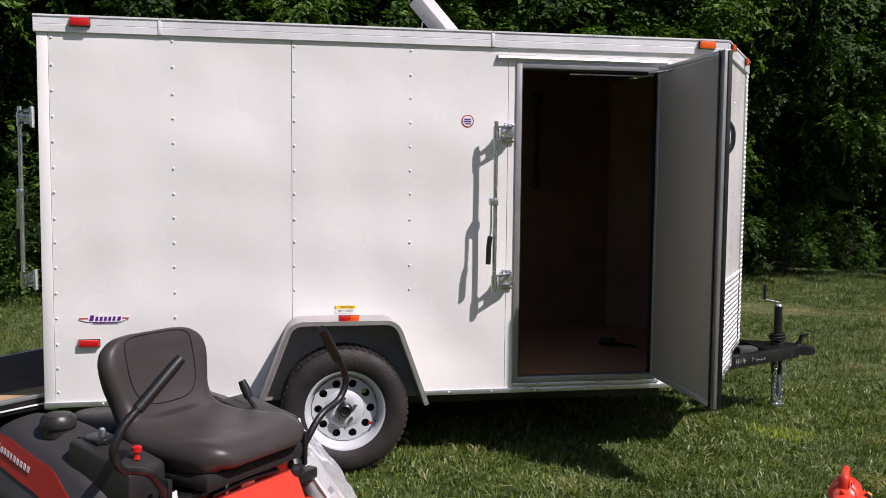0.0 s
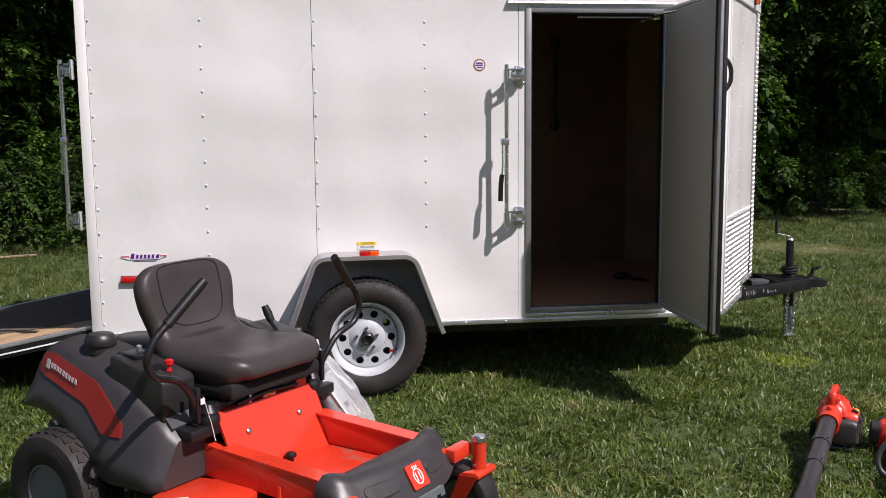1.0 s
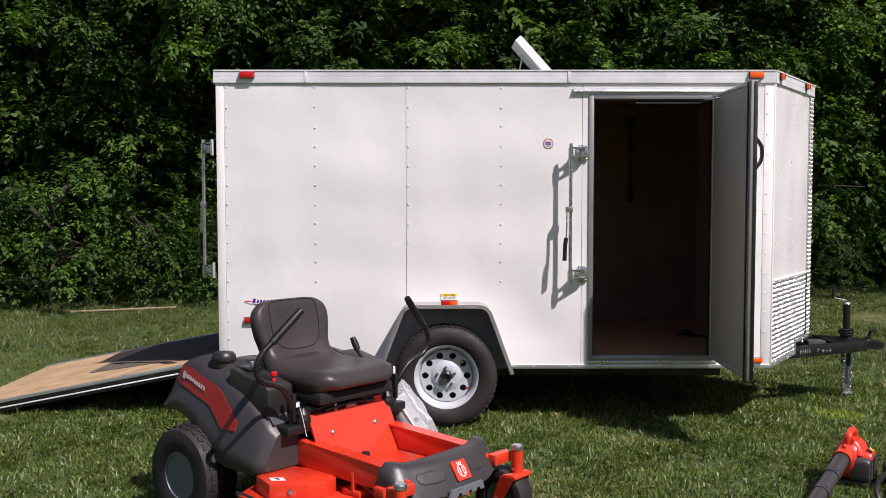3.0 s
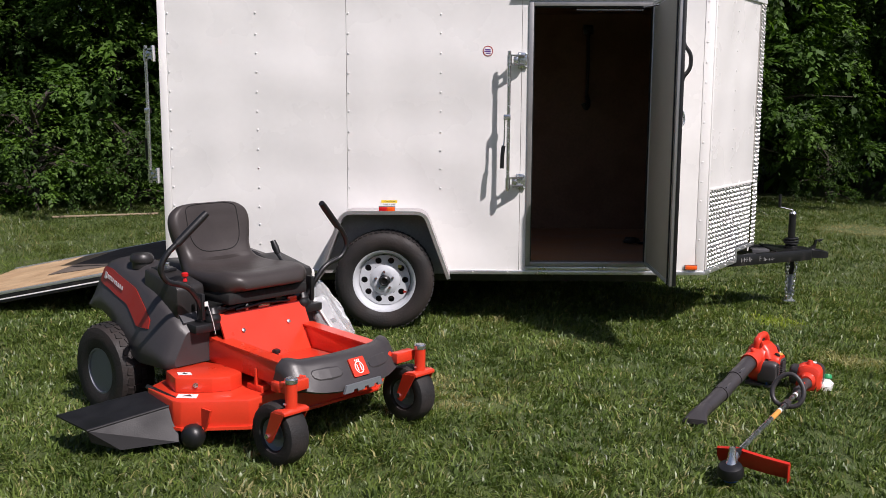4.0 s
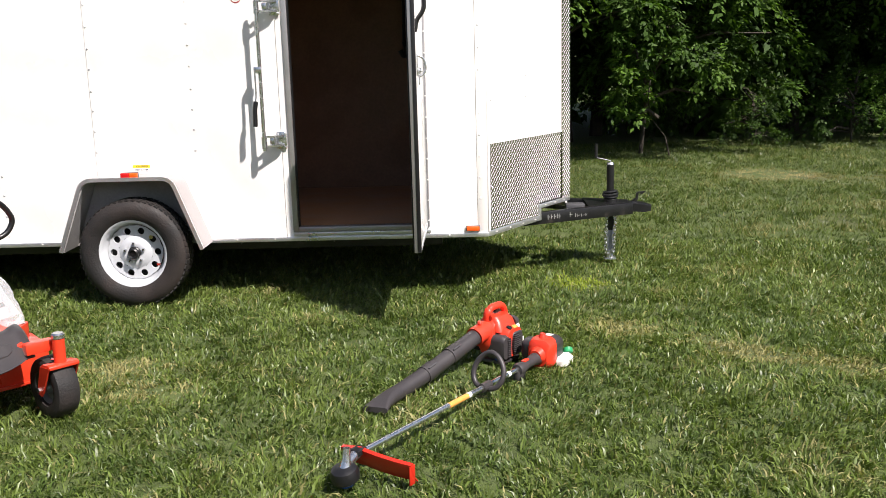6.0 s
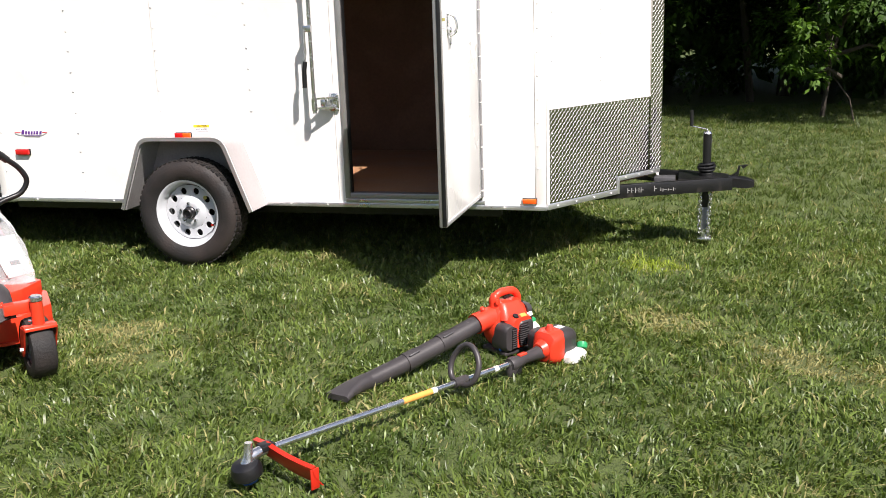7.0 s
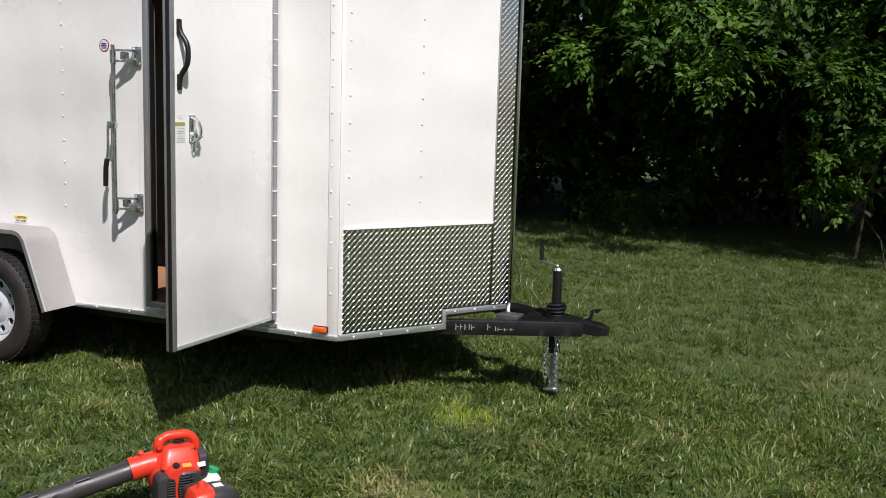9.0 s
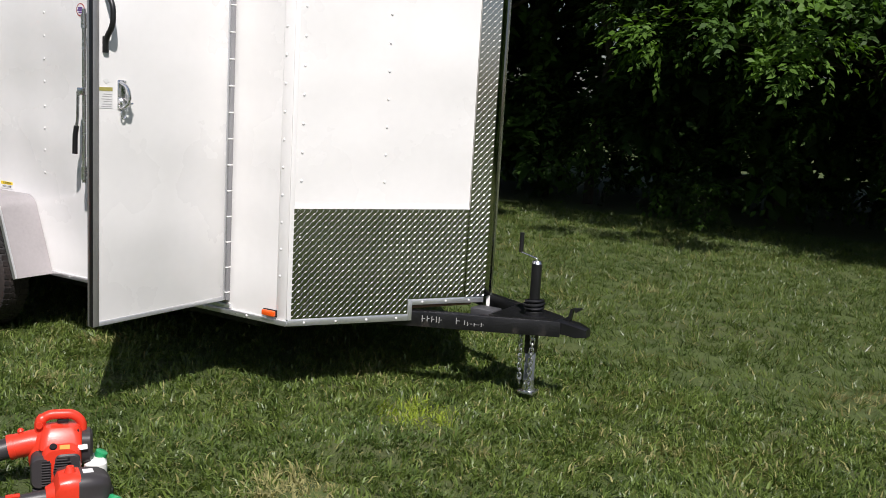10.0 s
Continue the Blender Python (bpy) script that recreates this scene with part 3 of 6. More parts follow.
def extrusion(x0, x1, bm=None):
    """Ribbed top rail of the roof edge."""
    return prism([(-0.012, ZT - 0.088), (-0.015, ZT - 0.085), (-0.015, ZT - 0.050), (-0.0135, ZT - 0.048), (-0.015, ZT - 0.046), (-0.015, ZT - 0.010), (-0.020, ZT - 0.007), (-0.020, ZT + 0.002),
                  (0.04, ZT + 0.004), (0.04, ZT - 0.088)], x0, x1, "x", bm=bm)


part("roof_rail", extrusion(-0.012, 0.618), RAIL, trailer, smooth=False)
part("roof_rail", extrusion(0.621, 2.43), RAIL, trailer, smooth=False)
part("roof_rail", extrusion(2.433, L + 0.004), RAIL, trailer, smooth=False)
part("roof_rail", extrusion(-0.004, VLEN + 0.01), RAIL, trailer, smooth=False, m=nose_m())
for xj in (0.62, 2.432):
    part("rail_joiner", box(xj - 0.009, xj + 0.009, -0.0185, -0.015, ZT - 0.084, ZT - 0.010, 0.001), RAIL, trailer)
part("bottom_trim", box(0.0, 1.12, -0.012, 0.02, ZB - 0.006, ZB + 0.022, 0.003), ALU, trailer)
part("bottom_trim", box(2.02, L + 0.004, -0.012, 0.02, ZB - 0.006, ZB + 0.022, 0.003), ALU, trailer)
part("bottom_trim", box(0.0, L, WID - 0.02, WID + 0.012, ZB - 0.008, ZB + 0.026, 0.003), ALU, trailer)

# screws
_scr = mesh_from(revolve([(0.0068, 0.0), (0.0058, 0.0026), (0.003, 0.004)], 8), "screw", True)
_scr.materials.append(SCREW)


def screw(x, y, z, m=None):
    part("screw", _scr, None, trailer, m=(m or Matrix()) @ pose(x, y, z, 90, 0, 0))


for x in (0.072, 0.682, 1.324, 1.968):
    k = 0
    z = ZT - 0.118
    while z > ZB + 0.06:
        if not (1.12 < x < 2.03 and z < 0.84):
            screw(x, -0.002 + random.uniform(-0.001, 0.001), z + random.uniform(-0.006, 0.006))
        z -= 0.134
for i in range(13):
    screw(3.81, -0.005, ZT - 0.16 - i * 0.138)
    screw(0.055, -0.001, ZT - 0.19 - i * 0.142, nose_m())
    screw(0.50, -0.001, ZT - 0.19 - i * 0.142, nose_m())if i < 9 else None
for x in (0.3, 0.9, 2.2, 2.45, 3.0, 3.3, 3.6):
    screw(x, -0.013, ZB + 0.010)
for i in range(4):
    screw(0.09 + i * 0.17, -0.013, ZB + 0.012, nose_m())
for i in range(3):
    screw(TONG + 0.08 + i * 0.14, -0.013, ZB + 0.096, nose_m())

# door frame, drip rail, sill
FO = 0.034
for nm, a, b, c, d in (("door_frame", D0 - FO, D0, DZ0 - FO, DZ1 + FO), ("door_frame", D1, D1 + FO, DZ0 - FO, DZ1 + FO),
                       ("door_frame", D0, D1, DZ1, DZ1 + FO), ("door_frame", D0, D1, DZ0 - FO, DZ0)):
    part(nm, box(a, b, -0.010, 0.06, c, d, 0.003), ALU_DARK, trailer, "grey aluminium door frame")
part("door_seal", box(D0, D0 + 0.008, 0.005, 0.04, DZ0, DZ1), BLACK_PLASTIC, trailer)
part("door_seal", box(D1 - 0.008, D1, 0.005, 0.04, DZ0, DZ1), BLACK_PLASTIC, trailer)
part("door_seal", box(D0, D1, 0.005, 0.04, DZ1 - 0.008, DZ1), BLACK_PLASTIC, trailer)
part("door_sill", box(D0 - 0.03, D1 + 0.05, -0.014, 0.02, ZB + 0.028, DZ0 - FO - 0.002, 0.003), ALU, trailer)
part("drip_rail", prism([(-0.002, DZ1 + 0.076), (-0.022, DZ1 + 0.066), (-0.026, DZ1 + 0.052), (-0.022, DZ1 + 0.056), (-0.002, DZ1 + 0.062)], D0 - 0.145, D1 + 0.07, "x"), ALU, trailer, smooth=False)


# open side door, hinged at its front edge
DW, DA, DB = 0.846, DZ0 - 0.014, DZ1 + 0.026
door = part("side_door", box(0.02, DW - 0.02, -0.026, 0.0, DA + 0.014, DB - 0.014, 0.002), WHITE_SKIN, trailer, "white side door swung wide open", m=pose(D1 + 0.028, -0.016, 0, 0, 0, 180 + 89.3))
part("inner_panel", box(0.03, DW - 0.03, -0.032, -0.0262, DA + 0.03, DB - 0.03, 0.002), DOOR_BACK, door, "dull beige inner door panel")
for a, b, c, d in ((0, 0.026, DA, DB), (DW - 0.034, DW, DA, DB), (0.026, DW - 0.034, DA, DA + 0.022), (0.026, DW - 0.034, DB - 0.022, DB)):
    part("door_edge", box(a, b, -0.036, 0.005, c, d, 0.004), ALU_DARK if a > 0.5 else ALU_DULL, door, "grey aluminium door edge")
part("edge_seal", box(DW, DW + 0.005, -0.016, 0.005, DA + 0.004, DB - 0.004, 0.002), BLACK_PLASTIC, door)
part("edge_seal", box(DW - 0.05, DW - 0.036, -0.046, -0.036, DA, DB, 0.004), BLACK_PLASTIC, door)
part("hinge_strip", box(-0.012, 0.018, 0.0055, 0.016, DA, DB, 0.004), HINGE_GREY, door, "continuous aluminium hinge")
for i in range(14):
    part("hinge_knuckle", box(-0.010, 0.022, 0.006, 0.0185, DA + 0.04 + i * 0.134, DA + 0.047 + i * 0.134, 0.002), WHITE_PAINT, door)
part("handle", tube(arc([(0.782, 0.004, 1.950), (0.782, 0.012, 1.905), (0.782, 0.056, 1.85), (0.782, 0.056, 1.765), (0.782, 0.012, 1.71), (0.782, 0.004, 1.66)], 0.03), 0.0125, 10), BLACK_PLASTIC, door, "black plastic grab handle")
for z in (1.930, 1.682):
    part("handle_foot", box(0.768, 0.796, 0.0, 0.014, z - 0.036, z + 0.036, 0.005), BLACK_PLASTIC, door)
latch = part("latch", box(0.668, 0.714, 0.0, 0.008, 1.405, 1.532, 0.004), CHROME, door, "zinc-plated hasp latch")
part("latch_lever", tube(arc([(0.700, 0.006, 1.522), (0.690, 0.040, 1.505), (0.684, 0.052, 1.46), (0.690, 0.046, 1.42), (0.700, 0.012, 1.402)], 0.025), 0.0105, 10, flat=0.7), CHROME, latch)
part("latch_hub", revolve([(0.020, 0), (0.020, 0.012), (0.013, 0.018)], 16, pose(0.694, 0.008, 1.435, -90, 0, 0)), CHROME, latch)
part("latch_pin", tube([(0.700, 0.02, 1.425), (0.650, 0.030, 1.430)], 0.0045, 8), CHROME, latch)
part("latch_ring", tube([(0.690 + 0.013 * math.cos(k * math.tau / 14), 0.014, 1.382 + 0.022 * math.sin(k * math.tau / 14)) for k in range(14)], 0.0036, 6, closed=True), CHROME, latch)
for z in (1.412, 1.525):
    part("latch_bolt", revolve([(0.006, 0), (0.005, 0.003)], 8, pose(0.676, 0.008, z, -90, 0, 0)), ALU, latch)
lab = part("warning_label", box(0.738, 0.812, 0.0, 0.0012, 1.405, 1.500), LABEL_WHITE, door, "small white and yellow warning label", smooth=False)
part("label_stripe", box(0.740, 0.810, 0.0012, 0.0024, 1.482, 1.498), STICKER_DULL, lab, smooth=False)
for i in range(6):
    part("label_line", box(0.744, 0.800 - 0.006 * (i % 3), 0.0012, 0.002, 1.412 + i * 0.011, 1.4145 + i * 0.011), MARK_GREY, lab, smooth=False)
part("lock_mark", prism([(0.757, 1.522), (0.775, 1.512), (0.792, 1.530), (0.772, 1.538)], 0.0, 0.0012, "y"), LABEL_WHITE, lab, smooth=False)
part("door_stay", tube([(0.20, -0.03, DB - 0.035), (0.03, -0.10, DB - 0.04)], 0.007, 8), CHROME, door, "zinc door stay")
for i in range(26):
    part("chain_link", box(D0 + 0.30 + i * 0.018, D0 + 0.311 + i * 0.018, 0.045, 0.05, DZ1 - 0.024, DZ1 - 0.016), CHROME, trailer, smooth=False)


def bar_lock(m):
    """Cam bar with two hinge keepers and a hanging handle."""
    bar = part("bar_lock", tube([(0, -0.095, 0.945), (0, -0.095, 1.905)], 0.0125, 12), CHROME, trailer, "zinc-plated cam bar lock", m=m)
    for z in (1.845, 1.005):
        keeper = part("keeper", box(0.065, 0.128, -0.014, -0.006, z - 0.055, z + 0.055, 0.003), CHROME, bar)
        for dz in (-0.03, 0.03):
            part("keeper_ear", prism([(0.07, -0.014), (0.115, -0.014), (0.105, -0.05), (0.03, -0.092), (0.012, -0.092), (0.06, -0.04)], z + dz - 0.006, z + dz + 0.006, "z"), CHROME, keeper, smooth=False)
        part("keeper_block", box(0.03, 0.062, -0.075, -0.03, z - 0.022, z + 0.022, 0.006), CHROME, keeper)
        part("collar", tube([(0, -0.095, z - 0.045), (0, -0.095, z + 0.03)], 0.018, 12), CHROME, bar)
        for sx, sz in ((0.12, 0.043), (0.12, -0.043), (0.075, 0.043), (0.075, -0.043)):
            part("bolt", revolve([(0.008, 0), (0.007, 0.004), (0.003, 0.006)], 8, pose(sx, -0.014, z + sz, 90, 0, 0)), ALU, keeper)
    part("handle_bracket", box(-0.035, 0.014, -0.118, -0.08, 1.435, 1.475, 0.004), CHROME, bar)
    part("handle", tube(arc([(-0.028, -0.115, 1.455), (-0.028, -0.118, 1.30), (-0.038, -0.125, 1.22), (-0.042, -0.125, 1.11)], 0.03), 0.011, 8, flat=0.5), CHROME, bar)
    part("grip", tube(arc([(-0.032, -0.122, 1.262), (-0.040, -0.125, 1.21), (-0.043, -0.125, 1.105)], 0.02), 0.0145, 10), BLACK_PLASTIC, bar, "black rubber handle grip")
    return bar


bar_lock(pose(2.437, 0, 0))
bar_lock(pose(0.0, 0.02, 0.035, 0, 0, -90))

# marker lamps and stickers
def lamp_lens(x, z, w, h, material, label, m=None, y=0.0):
    base = part("marker_lamp", box(x - w / 2, x + w / 2, y - 0.008, y, z - h / 2, z + h / 2, 0.003), BLACK_PLASTIC, trailer, label, m=m)
    part("lens", box(x - w / 2 + 0.003, x + w / 2 - 0.003, y - 0.026, y - 0.008, z - h / 2 + 0.003, z + h / 2 - 0.003, 0.006), material, base)


lamp_lens(0.221, ZT - 0.034, 0.105, 0.048, RED_LENS, "red marker lamp", y=-0.018)
lamp_lens(3.722, ZT - 0.034, 0.105, 0.048, AMBER_LENS, "amber marker lamp", y=-0.018)
lamp_lens(0.10, ZT - 0.034, 0.07, 0.048, AMBER_LENS, "amber marker lamp", nose_m(), y=-0.018)
lamp_lens(0.84, ZT - 0.034, 0.07, 0.048, AMBER_LENS, "amber marker lamp", nose_m(), y=-0.018)
lamp_lens(0.235, 0.686, 0.112, 0.042, RED_LENS, "red marker lamp", y=-0.002)
lamp_lens(3.757, ZB + 0.052, 0.09, 0.036, AMBER_LENS, "amber marker lamp", y=-0.006)

badge = part("maker_badge", prism([(0.18, 0.815), (0.225, 0.80), (0.40, 0.80), (0.445, 0.822), (0.40, 0.83), (0.25, 0.842), (0.22, 0.828)], -0.006, -0.0048, "y"), WHITE_PAINT, trailer, "white and purple maker badge", smooth=False)
for i, (a, w, h) in enumerate(((0.236, 0.026, 0.03), (0.266, 0.018, 0.022), (0.288, 0.018, 0.022), (0.310, 0.018, 0.022), (0.332, 0.018, 0.022), (0.354, 0.018, 0.022), (0.378, 0.022, 0.022))):
    part("badge_mark", prism([(a, 0.806), (a + w * 0.8, 0.806), (a + w, 0.806 + h), (a + w * 0.3, 0.806 + h)], -0.0075, -0.006, "y"), PURPLE, badge, smooth=False)
part("badge_mark", box(0.255, 0.385, -0.0075, -0.006, 0.794, 0.799), PURPLE, badge, smooth=False)
part("badge_mark", box(0.185, 0.23, -0.0075, -0.006, 0.816, 0.822), RED_INK, badge, smooth=False)
part("badge_mark", box(0.405, 0.44, -0.0075, -0.006, 0.817, 0.822), RED_INK, badge, smooth=False)
disc = part("round_sticker", revolve([(0.036, 0), (0.036, 0.0015)], 24, pose(2.293, -0.004, 1.908, 90, 0, 0)), FLASH_RED, trailer, "round red and white sticker")
part("sticker_face", revolve([(0.030, 0), (0.030, 0.001)], 24, pose(2.293, -0.0056, 1.908, 90, 0, 0)), LABEL_WHITE, disc)
for k, (a, b, c, d) in enumerate(((-0.02, 0.018, 0.006, 0.014), (-0.024, 0.02, -0.006, 0.002), (-0.014, 0.018, -0.018, -0.012))):
    part("sticker_mark", box(2.293 + a, 2.293 + b, -0.0078, -0.0068, 1.908 + c, 1.908 + d, m=None), PURPLE, disc, smooth=False)
cau = part("caution_label", box(1.548, 1.662, -0.0055, -0.0042, 0.826, 0.869), LABEL_WHITE, trailer, "yellow and white caution label", smooth=False)
part("label_stripe", box(1.549, 1.661, -0.0068, -0.0055, 0.850, 0.868), YELLOW, cau, smooth=False)
letters("CAUTION", 0.017, INK, cau, pose(1.61, -0.0074, 0.859, 90, 0, 0))
letters("NOT A STEP", 0.0155, INK, cau, pose(1.605, -0.0062, 0.837, 90, 0, 0))

# wheel arch
FT, FBZ = 0.812, 0.350
F_TOP0, F_TOP1, F_BOT0, F_BOT1, FY = 1.295, 1.868, 1.118, 2.036, -0.258
fprof = [Vector((p[0], 0, p[1])) for p in ((F_BOT0, FBZ), (F_TOP0, FT), (F_TOP1, FT), (F_BOT1, FBZ))]
fline = arc(fprof, 0.07, 5)


def offset_line(line, d):
    out = []
    for i, p in enumerate(line):
        a, b = line[max(i - 1, 0)], line[min(i + 1, len(line) - 1)]
        t = (b - a).normalized()
        out.append(p + Vector((t.z, 0, -t.x)) * d)
    return out


def arch_shell(y0, y1, d0, d1):
    a, b = offset_line(fline, d0), offset_line(fline, d1)
    ring = lambda y: [(p.x, y, p.z) for p in a] + [(p.x, y, p.z) for p in reversed(b)]
    return loft([ring(y0), ring(y1)])


fender = part("wheel_arch", arch_shell(FY, -0.004, 0.0, 0.014), FENDER_ALU, trailer, "bright aluminium jeep-style wheel arch")
part("arch_lip", arch_shell(FY - 0.004, FY + 0.010, -0.006, 0.018), ALU, fender, "bright aluminium arch lip")
part("arch_liner", arch_shell(FY + 0.014, -0.006, 0.0145, 0.022), FENDER_DARK, fender, "dark wheel arch liner")
part("arch_back", prism([(p.x, p.z) for p in offset_line(fline, 0.02)], -0.014, -0.006, "y"), FENDER_DARK, fender, "dark wheel arch back", smooth=False)
flamp = part("marker_lamp", box(1.548, 1.660, FY + 0.018, FY + 0.026, FT + 0.001, FT + 0.036, 0.003), BLACK_PLASTIC, trailer, "red and amber marker lamp on the arch")
part("lens", box(1.550, 1.604, FY + 0.0, FY + 0.018, FT + 0.003, FT + 0.034, 0.005), RED_LENS, flamp)
part("lens", box(1.605, 1.658, FY + 0.0, FY + 0.018, FT + 0.003, FT + 0.034, 0.005), AMBER_LENS, flamp)


# road wheel
def tyre_mesh(r, w, rim, tread=40):
    prof = [(rim, -w * 0.36), (rim + 0.012, -w * 0.44), ((rim + r) / 2, -w * 0.52), (r - 0.035, -w * 0.49), (r - 0.012, -w * 0.43), (r - 0.002, -w * 0.36), (r, 0),
            (r - 0.002, w * 0.36), (r - 0.012, w * 0.43), (r - 0.035, w * 0.49), ((rim + r) / 2, w * 0.52), (rim + 0.012, w * 0.44), (rim, w * 0.36)]
    bm = revolve(prof, 48, caps=False)
    return bm


def tread_blocks(r, w, n, rows, h=0.007):
    bm = bmesh.new()
    for j in range(rows):
        y = -w * 0.42 + w * 0.84 * (j + 0.5) / rows
        for k in range(n):
            a = (k + 0.5 * (j % 2)) * 360 / n
            box(-math.pi * r / n * 0.66, math.pi * r / n * 0.66, y - w * 0.34 / rows, y + w * 0.34 / rows, -0.006, h if 0 < j < rows - 1 else h * 0.6, bm=bm,
                m=pose(0, 0, 0, 0, a, 0) @ pose(0, 0, r - 0.002, 0, 0, 12 if j % 2 else -12))
    return bm


def holed_ring(r0, r1, count, hole, rc, z0, z1, bm=None):
    """Flat ring with round holes, given thickness."""
    bm = bm or bmesh.new()
    n = 20
    for s in range(count):
        a0 = s * math.tau / count
        w = math.tau / count / 2
        inner, outer = [], []
        for k in range(n):
            t = k * math.tau / n
            inner.append((rc + hole * math.cos(t), hole * math.sin(t)))
            c, d = math.cos(t), math.sin(t)
            e = max(abs(c) / ((r1 - r0) / 2), abs(d) / (w * rc))
            pr = max(r0, min(r1, rc + c / e)) if True else rc
            outer.append((pr, d / e / rc))
        pts_o = [(p * math.cos(q), p * math.sin(q)) for p, q in outer]
        lo_i, lo_o, hi_i = [], [], []
        for (ix, iy), (ox, oy) in zip(inner, pts_o):
            ca, sa = math.cos(a0), math.sin(a0)
            hi_i.append(bm.verts.new((ix * ca - iy * sa, ix * sa + iy * ca, z1)))
            lo_i.append(bm.verts.new((ix * ca - iy * sa, ix * sa + iy * ca, z0)))
            lo_o.append(bm.verts.new((ox * ca - oy * sa, ox * sa + oy * ca, z1)))
        for k in range(n):
            q = (k + 1) % n
            bm.faces.new((lo_o[k], lo_o[q], hi_i[q], hi_i[k]))
            bm.faces.new((hi_i[k], hi_i[q], lo_i[q], lo_i[k]))
    return bm


WR, WW = 0.343, 0.205
road_wheel = part("wheel", tyre_mesh(WR, WW, 0.208), RUBBER, trailer, "black trailer tyre on a white spoked steel rim", m=pose(1.584, -0.168, WR - 0.014, 90, 0, 0))
# the wheel's own axis is z, its outer face at +z
part("tread", tread_blocks(WR, WW, 56, 5, 0.005), RUBBER, road_wheel, smooth=False, m=pose(0, 0, 0, -90, 0, 0))
part("rim_barrel", revolve([(0.216, 0.072), (0.221, 0.080), (0.219, 0.088), (0.210, 0.086), (0.200, 0.076), (0.194, 0.040), (0.181, 0.026), (0.178, 0.018), (0.178, -0.07)], 48, caps=False), RIM_WHITE, road_wheel, "white painted steel rim")
part("rim_disc", holed_ring(0.106, 0.178, 10, 0.0225, 0.142, 0.016, 0.030), RIM_WHITE, road_wheel, "white painted steel rim")
part("rim_centre", revolve([(0.107, 0.030), (0.095, 0.036), (0.080, 0.046), (0.055, 0.048), (0.040, 0.046)], 40, caps=False), RIM_WHITE, road_wheel)
part("rim_back", revolve([(0.175, -0.03), (0.175, -0.04)], 32), BLACK_STEEL, road_wheel)
part("hub_cap", revolve([(0.040, 0.02), (0.040, 0.06), (0.034, 0.066), (0.034, 0.088), (0.026, 0.094), (0.022, 0.092), (0.020, 0.084)], 24), BLACK_STEEL, road_wheel, "black hub cap")
for k in range(5):
    a = radians(72 * k + 20)
    part("lug_nut", revolve([(0.011, 0.046), (0.011, 0.058), (0.007, 0.066)], 6, pose(0.062 * math.cos(a), 0.062 * math.sin(a), 0)), CHROME, road_wheel)
part("valve", tube([(0.165, -0.07, 0.03), (0.168, -0.07, 0.068)], 0.004, 6), BLACK_PLASTIC, road_wheel)
part("rim_sticker", box(0.128, 0.152, -0.090, -0.077, 0.0305, 0.0315), FLASH_RED, road_wheel, smooth=False)
part("rim_sticker", revolve([(0.013, 0.0305), (0.013, 0.0315)], 12, pose(0.105, 0.095, 0)), STICKER_DULL, road_wheel)
far_wheel = part("wheel", tyre_mesh(WR, WW, 0.208), RUBBER, trailer, m=pose(1.580, WID + 0.118, WR + 0.002, 90, 0, 0))
part("rim_back", revolve([(0.205, -0.03), (0.205, 0.03)], 32), RIM_WHITE, far_wheel)
part("axle", tube([(1.58, -0.03, WR), (1.58, WID + 0.03, WR)], 0.035, 12), BLACK_STEEL, trailer)
for y in (0.16, WID - 0.16):
    part("chassis_rail", box(0.02, 3.55, y - 0.03, y + 0.03, ZB - 0.08, ZB + 0.02, 0.004), BLACK_STEEL, trailer)
    part("leaf_spring", tube([(1.22, y, ZB - 0.06), (1.4, y, ZB - 0.03), (1.58, y, ZB - 0.01), (1.76, y, ZB - 0.03), (1.94, y, ZB - 0.06)], 0.018, 6, flat=1.6), BLACK_STEEL, trailer)
for i in range(6):
    part("floor_joist", box(0.3 + i * 0.62, 0.35 + i * 0.62, 0.05, WID - 0.05, ZB - 0.03, ZB + 0.038), BLACK_STEEL, trailer, smooth=False)

# tongue, coupler, jack, chains
TZ = 0.318


def beam(y_sign):
    a = Vector((3.75, CX + y_sign * 0.615, TZ + 0.038))
    b = Vector((4.96, CX + y_sign * 0.03, TZ + 0.038))
    d = b - a
    m = pose(*a, 0, 0, math.degrees(math.atan2(d.y, d.x)))
    return part("tongue_beam", box(0, d.length, -0.025, 0.025, -0.048, 0.038, 0.005), BLACK_STEEL, trailer, "black painted steel tongue beam", m=m), m


near_beam, near_m = beam(-1)
beam(1)
# chalk marks, kept as plain bars
for i, (x, w, h, dz) in enumerate(((0.60, 0.018, 0.035, 0), (0.627, 0.016, 0.03, 0.004), (0.652, 0.016, 0.034, 0), (0.677, 0.006, 0.032, 0.002), (0.692, 0.018, 0.032, 0), (0.785, 0.02, 0.034, 0.002), (0.83, 0.006, 0.026, -0.002), (0.845, 0.03, 0.022, -0.004), (0.882, 0.03, 0.02, -0.005), (0.92, 0.018, 0.022, -0.004))):
    part("chalk_mark", box(x, x + 0.0045, -0.0262, -0.0254, -0.018 + dz, -0.018 + dz + h), CHALK, near_beam, smooth=False)
    part("chalk_mark", box(x, x + w, -0.0264, -0.0256, -0.018 + dz + h * 0.46, -0.018 + dz + h * 0.56), CHALK, near_beam, smooth=False)
part("tongue_plate", prism([(4.62, CX - 0.21), (4.94, CX - 0.05), (4.94, CX + 0.05), (4.62, CX + 0.21)], TZ + 0.077, TZ + 0.085, "z"), BLACK_STEEL, trailer, smooth=False)
part("electric_box", box(4.46, 4.60, CX - 0.13, CX - 0.02, TZ + 0.02, TZ + 0.085, 0.006), MID_GREY, trailer, "grey wiring box")
